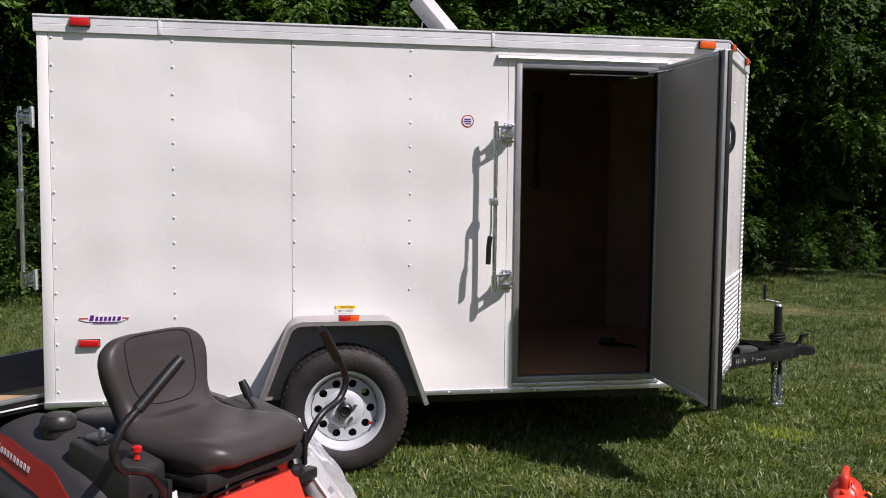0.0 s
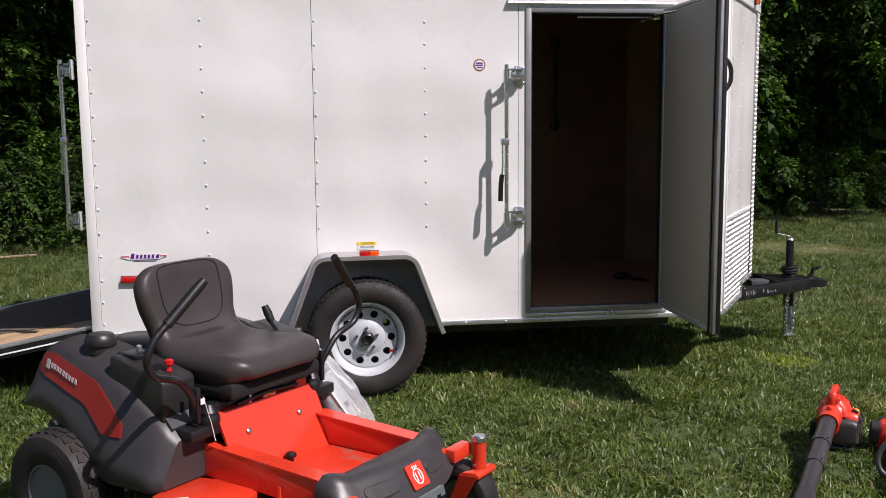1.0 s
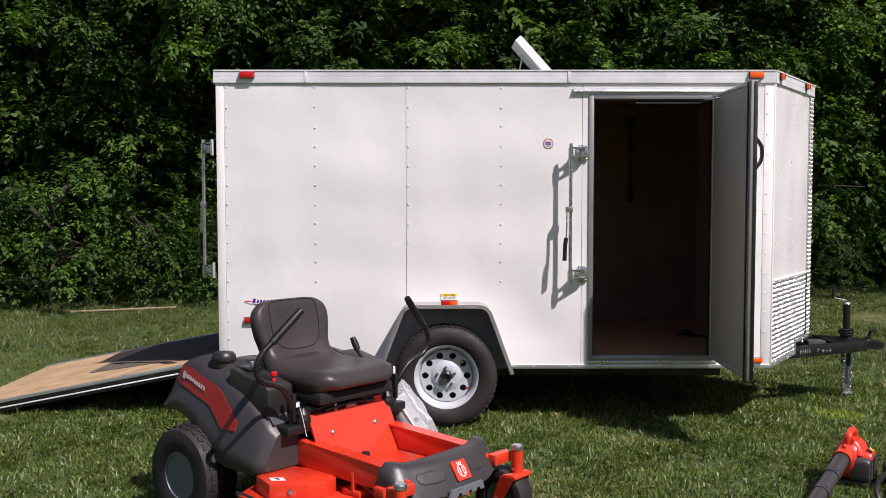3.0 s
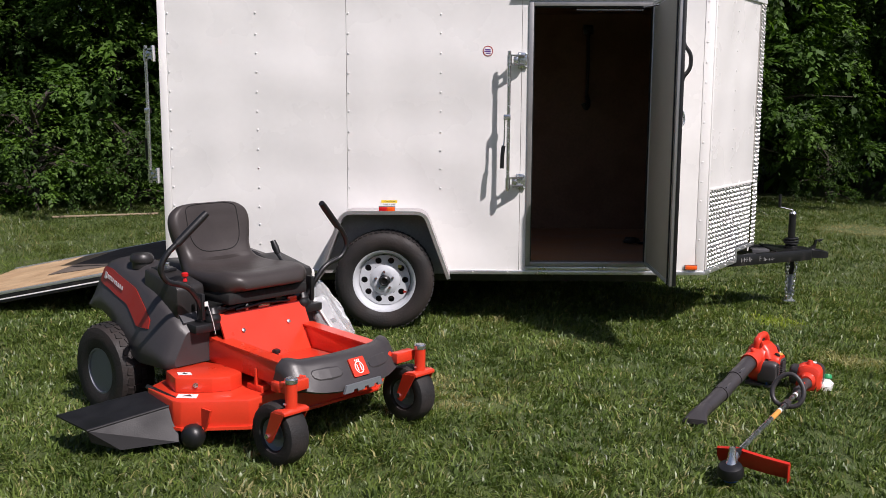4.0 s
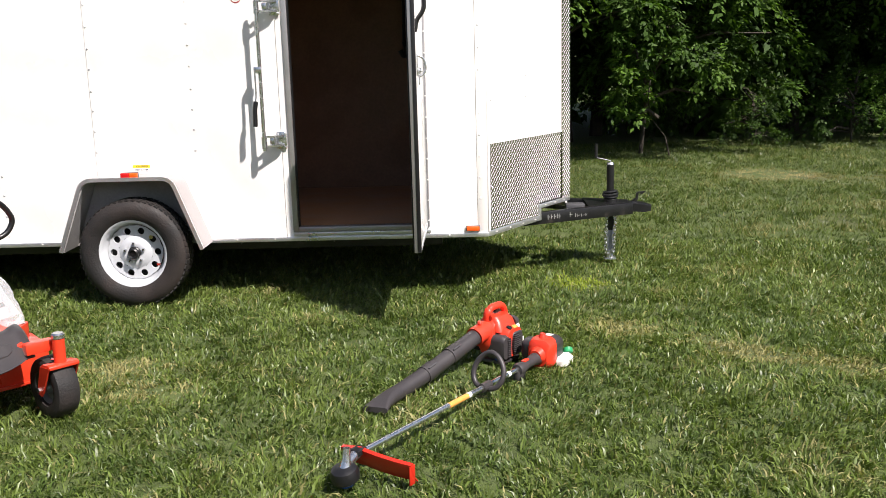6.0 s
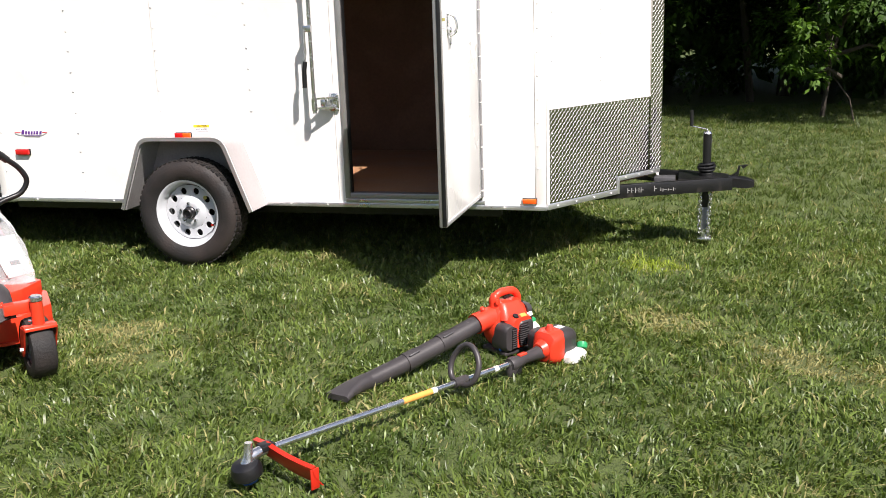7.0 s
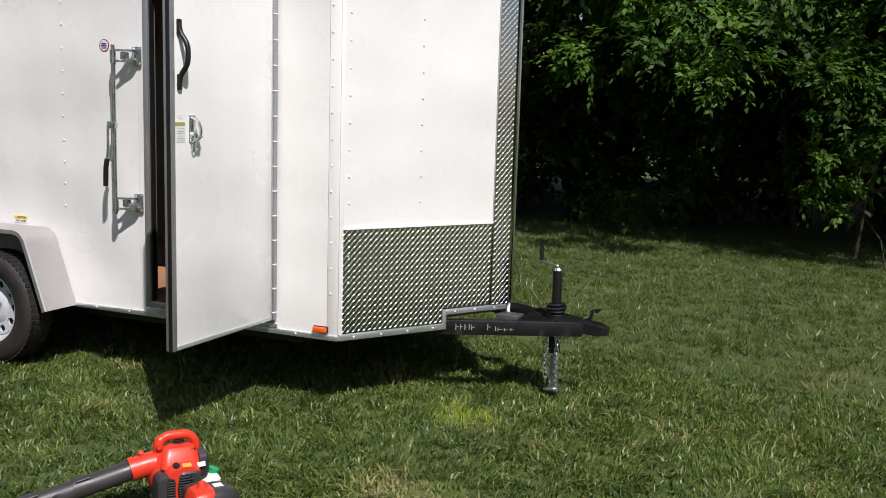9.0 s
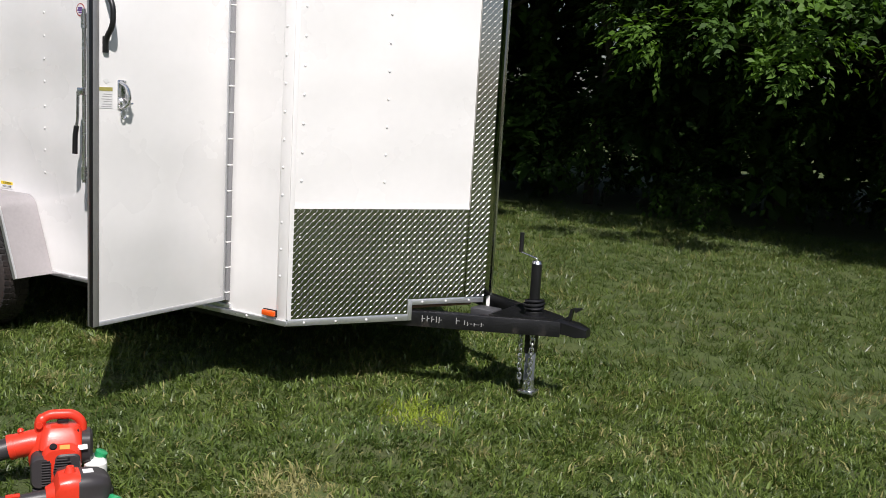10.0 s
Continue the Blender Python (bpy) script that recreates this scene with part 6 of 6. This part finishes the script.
part("bracket_bolt", revolve([(0.012, 0), (0.012, 0.008)], 6, pose(-0.545, -0.508, 0.27, 0, 90, -46)), CHROME, deck)
for y in (-0.27, 0.27):
    part("deck_hanger", box(-0.385, -0.37, y - 0.03, y + 0.03, 0.232, 0.34, 0.003), ORANGE, deck)
    part("hanger_rib", tube([(-0.38, y, 0.30), (-0.30, y * 0.9, 0.25)], 0.008, 6), ORANGE, deck)
def slab(corners, thick):
    """A bent sheet: the polygon given, and the same pushed along thick."""
    return loft([corners, [tuple(Vector(p) + Vector(thick)) for p in corners]])


chute = part("discharge_chute", slab([(-0.550, -0.605, 0.206), (-0.625, -0.785, 0.168), (-0.700, -0.965, 0.130), (-0.985, -0.960, 0.132), (-0.90, -0.76, 0.172), (-0.790, -0.605, 0.212)], (0.0, 0.0, -0.007)), BLACK_PLASTIC, mower, "black plastic discharge chute", smooth=False)
part("chute_front", slab([(-0.547, -0.605, 0.203), (-0.480, -0.650, 0.050), (-0.608, -0.860, 0.036), (-0.706, -0.945, 0.068), (-0.700, -0.966, 0.127)], (-0.007, 0.004, 0.0)), CHUTE_FRONT, chute, smooth=False)
part("chute_lip", tube([(-0.548, -0.606, 0.204), (-0.624, -0.786, 0.166), (-0.700, -0.966, 0.128)], 0.006, 8), CHUTE_FRONT, chute)
part("chute_hinge", tube([(-0.55, -0.612, 0.222), (-0.80, -0.600, 0.228)], 0.012, 8), BLACK_STEEL, chute)
rol = part("anti_scalp_roller", revolve([(0.018, -0.045), (0.040, -0.038), (0.054, -0.018), (0.056, 0), (0.054, 0.018), (0.040, 0.038), (0.018, 0.045)], 24), BLACK_PLASTIC, mower, "black anti-scalp roller", m=pose(-0.440, -0.600, 0.075, 90, 0, 8))
part("roller_bracket", prism([(-0.46, 0.105), (-0.46, 0.20), (-0.36, 0.20), (-0.38, 0.14), (-0.42, 0.07)], -0.565, -0.555, "y"), ORANGE, mower, smooth=False)

# clear bag of papers on the far lever
bagm = bpy.data.materials.new("clear_film")
bagm.use_nodes = True
_p = bagm.node_tree.nodes["Principled BSDF"]
_p.inputs["Base Color"].default_value = (0.9, 0.92, 0.93, 1)
_p.inputs["Roughness"].default_value = 0.12
_p.inputs["Transmission Weight"].default_value = 0.75
_p.inputs["IOR"].default_value = 1.08
_p.inputs["Specular IOR Level"].default_value = 0.8
bag = thing("document_bag", MOWER_M @ pose(-0.70, 0.40, 0.35), "clear plastic bag of printed papers hung on the mower", "bag")
brow = []
rb = random.Random(4)
for i in range(13):
    f = i / 12
    c = Vector((-0.14 + 0.24 * f, 0.04 + 0.02 * f, 0.275 - 0.335 * f))
    w = 0.025 + 0.062 * min(1, f * 2.2)
    t = 0.010 + 0.026 * math.sin(math.pi * min(f * 1.1, 1))
    ring = []
    for k in range(18):
        a = k * math.tau / 18
        j = rb.uniform(-0.006, 0.006)
        ring.append(c + Vector((0.28, 0.86, 0.2)).normalized() * (math.cos(a) * (w + j)) + Vector((0.8, -0.4, 0.45)).normalized() * (math.sin(a) * t + j))
    brow.append(ring)
part("film", loft(brow), bagm, bag, "crinkled clear plastic film")
pm = pose(-0.01, 0.066, 0.075, 0, 53, 20)
part("papers", box(-0.115, 0.115, -0.07, 0.07, -0.006, 0.006, 0.002, m=pm), LABEL_WHITE, bag, "white printed papers")
part("pink_leaflet", box(-0.11, 0.10, -0.078, -0.062, 0.006, 0.009, m=pm), PAPER, bag, "pink leaflet", smooth=False)
part("print_block", box(0.03, 0.055, -0.03, 0.02, 0.0062, 0.0072, m=pm), INK, bag, smooth=False)
part("bag_tie", revolve([(0.012, 0), (0.014, 0.02), (0.010, 0.04)], 10, pose(-0.13, 0.05, 0.27)), LABEL_WHITE, bag)

# ---- leaf blower ----
def frame_of(origin, ahead, up=(0, 0, 1)):
    """Pose at origin with x along ahead and z as near up as can be."""
    x = Vector(ahead).normalized()
    y = Vector(up).cross(x).normalized()
    z = x.cross(y)
    m = Matrix((x, y, z)).transposed().to_4x4()
    return Matrix.Translation(origin) @ m


# x from the engine towards the nozzle, z up
BLOW_M = frame_of((2.858, 3.590, 0.0), (-0.60, -0.80, 0.0))
blower = thing("leaf_blower", BLOW_M, "orange and grey handheld leaf blower lying on grass", "leaf blower")
tp = [(0.145, 0, 0.158), (0.25, 0, 0.135), (0.45, 0, 0.092), (0.62, 0, 0.060), (0.74, 0, 0.042), (0.79, 0, 0.036), (0.88, 0.03, 0.03)]
tube_part = part("blower_tube", tube(tp[:6], [0.041, 0.041, 0.040, 0.039, 0.038, 0.036], 24), GREY_PLASTIC, blower, "dark grey plastic blower tube")
noz = []
for x, y, z, w, h in ((0.78, 0.0, 0.036, 0.037, 0.037), (0.84, 0.003, 0.033, 0.040, 0.033), (0.90, 0.008, 0.025, 0.048, 0.023), (0.958, 0.020, 0.014, 0.059, 0.013)):
    b = radians(110 * (x - 0.78))
    noz.append([(x - p * math.sin(b), y + p * math.cos(b), z + q) for p, q in round_rect(2 * w, 2 * h, min(w, h) * 0.98, 6)])
part("nozzle", loft(noz), GREY_PLASTIC, tube_part, "flattened grey nozzle")
for x, z in ((0.335, 0.117), (0.53, 0.076)):
    c = part("tube_collar", tube([(x - 0.012, 0, z + 0.003), (x + 0.055, 0, z - 0.010)], 0.0435, 24), GREY_PLASTIC, tube_part)
    part("collar_tab", box(-0.03, 0.03, -0.012, 0.012, 0.0, 0.006, 0.002, m=pose(x + 0.02, 0.026, z + 0.03, 35, 12, 0)), MID_GREY, c)
part("outlet_neck", tube([(0.02, 0.0, 0.165), (0.09, 0, 0.168), (0.165, 0, 0.155)], [0.055, 0.050, 0.047], 24), ORANGE_PLASTIC, blower, "orange outlet neck")
part("neck_clamp", tube([(0.150, 0, 0.158), (0.172, 0, 0.153)], 0.050, 24), ORANGE_PLASTIC, blower)
hous = part("fan_housing", revolve([(0.060, -0.062), (0.105, -0.055), (0.118, -0.035), (0.118, 0.025), (0.100, 0.045), (0.06, 0.05)], 36, pose(-0.01, 0.0, 0.125, 90, 0, 0)), ORANGE_PLASTIC, blower, "orange fan housing")
part("intake_grille", revolve([(0.085, 0.0), (0.088, 0.014), (0.07, 0.028), (0.03, 0.034)], 28, pose(-0.015, 0.052, 0.105, 90, 0, 0) @ pose(0, 0, -0.02)), MID_GREY, hous, "grey slotted intake grille")
# engine shroud on the near side with cooling slots
shr = part("engine_shroud", loft([[(x, y, z) for x, z in [(p - 0.03, q + 0.105) for p, q in round_rect(0.17 * k, 0.17 * k, 0.05 * k, 5)]] for y, k in ((0.048, 1.0), (0.11, 0.97), (0.13, 0.86))]), ORANGE_PLASTIC, blower, "orange engine shroud")
part("recoil_cover", loft([[(x, y, z) for x, z in [(p + 0.055, q + 0.088) for p, q in round_rect(0.085 * k, 0.135 * k, 0.03, 4)]] for y, k in ((0.03, 1.0), (0.115, 1.0), (0.132, 0.86))]), GREY_PLASTIC, blower, "dark grey starter cover")
part("fin_panel", loft([[(x, y, z) for x, z in [(p - 0.055, q + 0.098) for p, q in round_rect(0.105 * k, 0.125 * k, 0.025, 4)]] for y, k in ((0.10, 1.0), (0.130, 1.0), (0.137, 0.9))]), GREY_PLASTIC, shr, "dark grey finned cover")
part("fin_gap", box(-0.064, -0.012, 0.128, 0.1385, 0.040, 0.152, 0.002), BLACK_PLASTIC, shr, smooth=False)
for i in range(10):
    e = 0.010 * math.sin(math.pi * i / 9)
    part("cooling_fin", box(-0.068 + 0.014 * (i % 2) * (i > 6), -0.006 + e, 0.128, 0.147, 0.044 + i * 0.0108, 0.0485 + i * 0.0108, 0.0015), GREY_PLASTIC, shr, smooth=False)
part("fin_gap", box(0.017, 0.050, 0.128, 0.1335, 0.034, 0.138, 0.002), BLACK_PLASTIC, blower, smooth=False)
for i in range(9):
    part("starter_fin", box(0.013, 0.052, 0.120, 0.140, 0.038 + i * 0.0108, 0.0425 + i * 0.0108, 0.0015), GREY_PLASTIC, blower, smooth=False)
# top handle
hpts = arc([(0.055, 0.005, 0.185), (0.060, 0.005, 0.262), (0.020, 0.005, 0.284), (-0.080, 0.005, 0.282), (-0.122, 0.005, 0.246), (-0.114, 0.005, 0.175)], 0.030, 6)
part("handle", tube(hpts, [0.0245 if i < 7 else 0.0195 for i in range(len(hpts))], 14), ORANGE_PLASTIC, blower, "orange looped carrying handle")
part("handle_bolt", revolve([(0.016, 0), (0.014, 0.006)], 12, pose(0.062, 0.036, 0.252, -90, 0, 0)), ORANGE_PLASTIC, blower)
part("upper_shroud", loft([[(x + p, 0.01 + q, z) for p, q in round_rect(w, d, 0.035, 4)] for x, w, d, z in ((-0.03, 0.19, 0.17, 0.165), (-0.03, 0.175, 0.13, 0.215), (-0.03, 0.150, 0.08, 0.240))]), ORANGE_PLASTIC, blower, "orange top cover")
part("choke_knob", revolve([(0.013, 0), (0.011, 0.014), (0.015, 0.020), (0.010, 0.028)], 14, pose(0.135, 0.004, 0.205, 0, 12, 0)), ORANGE_PLASTIC, blower)
part("grip_web", box(0.020, 0.075, -0.014, 0.024, 0.196, 0.232, 0.010), ORANGE_PLASTIC, blower)
part("throttle_trigger", box(-0.062, -0.012, -0.004, 0.014, 0.246, 0.264, 0.006), BLACK_PLASTIC, blower)
for i in range(3):
    part("vent_slot", box(-0.075 - i * 0.014, -0.068 - i * 0.014, 0.052, 0.058, 0.222, 0.232), BLACK_PLASTIC, blower, smooth=False)
part("throttle_hole", revolve([(0.017, 0), (0.015, 0.006)], 14, pose(0.004, 0.112, 0.1865, -24, 0, 0)), BLACK_PLASTIC, blower)
part("orange_label", box(-0.064, -0.022, -0.011, 0.011, 0.0, 0.0016, m=pose(-0.0, 0.1195, 0.1855, -26, 0, 0)), ORANGE_LABEL, blower, "small orange label", smooth=False)
part("air_box", loft([[(x, 0.02 + p, 0.155 + q) for p, q in round_rect(0.13 * k, 0.12 * k, 0.03, 4)] for x, k in ((-0.115, 1.0), (-0.150, 0.98), (-0.162, 0.8))]), GREY_PLASTIC, blower, "dark grey air filter cover")
part("white_label", box(-0.02, 0.02, -0.010, 0.010, 0, 0.0016, m=pose(-0.118, 0.096, 0.172, -65, 0, 8)), LABEL_WHITE, blower, "small white label", smooth=False)
part("fuel_tank", loft([[(p - 0.175, 0.03 + q, z) for p, q in round_rect(0.10 * k, 0.11 * k, 0.03, 4)] for z, k in ((0.012, 0.8), (0.03, 1.0), (0.085, 1.0), (0.105, 0.7))]), TANK_WHITE, blower, "milky white fuel tank")
part("fuel_cap", revolve([(0.026, 0), (0.028, 0.006), (0.028, 0.024), (0.02, 0.028)], 14, pose(-0.195, 0.025, 0.098, 0, -20, 0)), GREEN_CAP, blower, "green fuel cap")
part("muffler_guard", box(-0.03, 0.05, -0.10, -0.055, 0.04, 0.12, 0.01), BLACK_PLASTIC, blower)
part("foot", box(-0.10, 0.09, -0.05, 0.12, 0.0, 0.02, 0.006), GREY_PLASTIC, blower)
part("primer", revolve([(0.015, 0), (0.012, 0.008)], 10, pose(0.08, 0.08, 0.03, -90, 0, 0)), BLUE, blower)

_slim = Matrix.Translation((0.07, 0, 0)) @ Matrix.Diagonal((0.87, 0.95, 0.985, 1)) @ Matrix.Translation((-0.07, 0, 0))
for ob in blower.children_recursive:
    if ob.name.split(".")[0] not in ("blower_tube", "nozzle", "tube_collar", "collar_tab", "outlet_neck", "neck_clamp"):
        ob.data.transform(_slim)

# ---- string trimmer ----
# x from the engine along the shaft to the cutting head
_e, _h = Vector((3.094, 3.444, 0.0)), Vector((2.268, 2.072, 0.0))
TL = (_h - _e).length
TRIM_M = frame_of(_e, _h - _e)
trim = thing("string_trimmer", TRIM_M, "orange and grey petrol string trimmer lying on grass", "string trimmer")


def shaft_z(x):
    return 0.048 + 0.062 * x / TL


part("shaft", tube([(0.22, 0, shaft_z(0.22)), (TL - 0.03, 0, shaft_z(TL))], 0.0125, 14), CHROME, trim, "bright metal trimmer shaft")
part("shaft_label", tube([(0.74, 0, shaft_z(0.74)), (0.90, 0, shaft_z(0.90))], 0.0131, 14), ORANGE_LABEL, trim, "orange label round the shaft")
part("shaft_label", tube([(0.715, 0, shaft_z(0.715)), (0.74, 0, shaft_z(0.74))], 0.0131, 14), LABEL_WHITE, trim)
part("shaft_label", tube([(0.34, 0, shaft_z(0.34)), (0.365, 0, shaft_z(0.365))], 0.0134, 14), LABEL_WHITE, trim)
grip = part("rear_grip", tube([(0.05, 0, 0.092), (0.09, 0, 0.094), (0.16, 0, 0.092), (0.20, 0, 0.090), (0.245, 0, 0.090), (0.262, 0, 0.09)], [0.034, 0.029, 0.024, 0.027, 0.034, 0.028], 16), GREY_PLASTIC, trim, "dark grey rear grip", m=pose(0, 0, -0.036))
part("trigger", box(0.185, 0.225, -0.012, 0.012, 0.028, 0.075, 0.008), BLACK_PLASTIC, grip)
part("grip_hood", tube([(0.235, 0, 0.085), (0.25, 0.0, 0.055), (0.252, 0, 0.035)], [0.03, 0.026, 0.018], 12), GREY_PLASTIC, grip)
part("stop_switch", box(0.15, 0.20, -0.012, 0.012, 0.112, 0.122, 0.004), ORANGE_PLASTIC, grip, "orange stop switch")
# loop handle stands across the shaft
lp = []
for k in range(28):
    a = k * math.tau / 28
    rr = 0.070 * (1 + 0.16 * math.sin(a) ** 3)
    lp.append((0.545 - 0.030 * math.sin(a), 0.078 * math.cos(a), 0.126 + rr * 1.12 * math.sin(a)))
loop = part("loop_handle", tube(lp, 0.0125, 12, closed=True), GREY_PLASTIC, trim, "dark grey loop handle")
part("loop_clamp", tube([(0.535, 0, shaft_z(0.535)), (0.61, 0, shaft_z(0.61))], 0.021, 14), GREY_PLASTIC, loop)
# engine
EM = Matrix.Translation((0, 0, -0.033)) @ Matrix.Diagonal((1.08, 1.08, 1.08, 1))
eng = part("clutch_cover", tube([(0.06, 0, 0.092), (0.03, 0, 0.093), (-0.005, 0, 0.095)], [0.030, 0.044, 0.056], 22), ORANGE_PLASTIC, trim, "orange clutch cover", m=EM)
body = []
for x, w, h, z in ((0.034, 0.092, 0.105, 0.092), (0.020, 0.118, 0.136, 0.095), (-0.018, 0.130, 0.152, 0.095), (-0.048, 0.126, 0.148, 0.094)):
    body.append([(x, p, z + q) for p, q in round_rect(w, h, 0.04, 5)])
part("engine_cover", loft(body), ORANGE_PLASTIC, trim, "orange engine cover", m=EM)
part("spark_cap", tube([(-0.018, 0.0, 0.150), (-0.018, 0, 0.176), (-0.018, 0, 0.188)], [0.026, 0.017, 0.012], 14), ORANGE_PLASTIC, trim, "orange spark plug cap", m=EM)
st = []
for x, w, h, z in ((-0.040, 0.128, 0.136, 0.098), (-0.075, 0.130, 0.136, 0.098), (-0.112, 0.124, 0.128, 0.097), (-0.134, 0.108, 0.110, 0.096), (-0.147, 0.082, 0.082, 0.095), (-0.152, 0.05, 0.05, 0.094)):
    st.append([(x, p, z + q) for p, q in round_rect(w, h, min(w, h) * 0.30, 8)])
start = part("starter_cover", loft(st), GREY_PLASTIC, trim, "dark grey starter cover", m=EM)
part("white_label", box(-0.092, -0.058, -0.010, 0.022, 0.1655, 0.1675), LABEL_WHITE, start, smooth=False)
part("starter_knob", revolve([(0.018, 0), (0.02, 0.006), (0.012, 0.012)], 12, pose(-0.148, 0.01, 0.085, 0, -90, 0)), BLACK_PLASTIC, start)
part("starter_slot", box(-0.1500, -0.147, -0.02, 0.02, 0.105, 0.112), BLACK_PLASTIC, start, smooth=False)
part("muffler_cover", loft([[(p - 0.02, y, 0.105 + q) for p, q in round_rect(0.10 * k, 0.115 * k, 0.025, 3)] for y, k in ((-0.05, 0.9), (-0.085, 0.86), (-0.095, 0.7))]), GREY_PLASTIC, trim, m=EM)
part("fuel_tank", loft([[(p - 0.100, 0.034 + q, z) for p, q in round_rect(0.125 * k, 0.145 * k, 0.035, 5)] for z, k in ((0.014, 0.72), (0.028, 0.98), (0.054, 1.0), (0.072, 0.80))]), TANK_WHITE, trim, "milky white fuel tank", m=EM)
part("fuel_cap", revolve([(0.022, 0), (0.024, 0.005), (0.024, 0.022), (0.017, 0.026)], 14, pose(-0.150, 0.072, 0.066, 20, -30, 0)), GREEN_CAP, trim, "green fuel cap", m=EM)
# cutting head and guard
part("gear_box", tube([(TL - 0.09, 0, shaft_z(TL)), (TL - 0.03, 0, shaft_z(TL)), (TL + 0.01, 0, shaft_z(TL) - 0.008)], [0.015, 0.020, 0.022], 14), CHROME, trim, "silver gearbox")
part("gear_neck", tube([(TL + 0.012, 0.0, 0.158), (TL + 0.016, 0.0, 0.115), (TL + 0.022, 0.0, 0.085)], [0.014, 0.018, 0.026], 14), CHROME, trim)
head = part("cutting_head", revolve([(0.028, 0.03), (0.048, 0.02), (0.056, 0.0), (0.054, -0.022), (0.040, -0.034), (0.02, -0.038)], 24), BLACK_PLASTIC, trim, "black line spool head", m=pose(TL + 0.028, 0.0, 0.064, 0, 14, 0))
part("spool_button", revolve([(0.032, -0.034), (0.032, -0.046), (0.022, -0.052)], 18), BLUE, head, "blue spool button")
gw = []
for i in range(15):
    y = -0.085 + 0.297 * i / 14
    x = TL - 0.052 - 0.9 * y * y
    zt, zb = 0.130 - 0.20 * abs(y) ** 1.1, 0.046 - 0.15 * max(y, 0)
    gw.append([(x - 0.045, y, zb), (x - 0.012, y, (zb + zt) / 2), (x, y, zt), (x - 0.018, y, zt + 0.004), (x - 0.020, y, zt), (x - 0.005, y, zt - 0.005), (x - 0.017, y, (zb + zt) / 2), (x - 0.050, y, zb)])
guard = part("cutting_guard", loft(gw), GUARD_RED, trim, "orange plastic cutting guard")
part("guard_bracket", box(TL - 0.085, TL - 0.03, -0.022, 0.022, 0.108, 0.132, 0.005), BLACK_PLASTIC, guard)
part("guard_end", box(TL - 0.125, TL - 0.09, 0.205, 0.212, 0.012, 0.088, 0.003), GUARD_RED, guard)
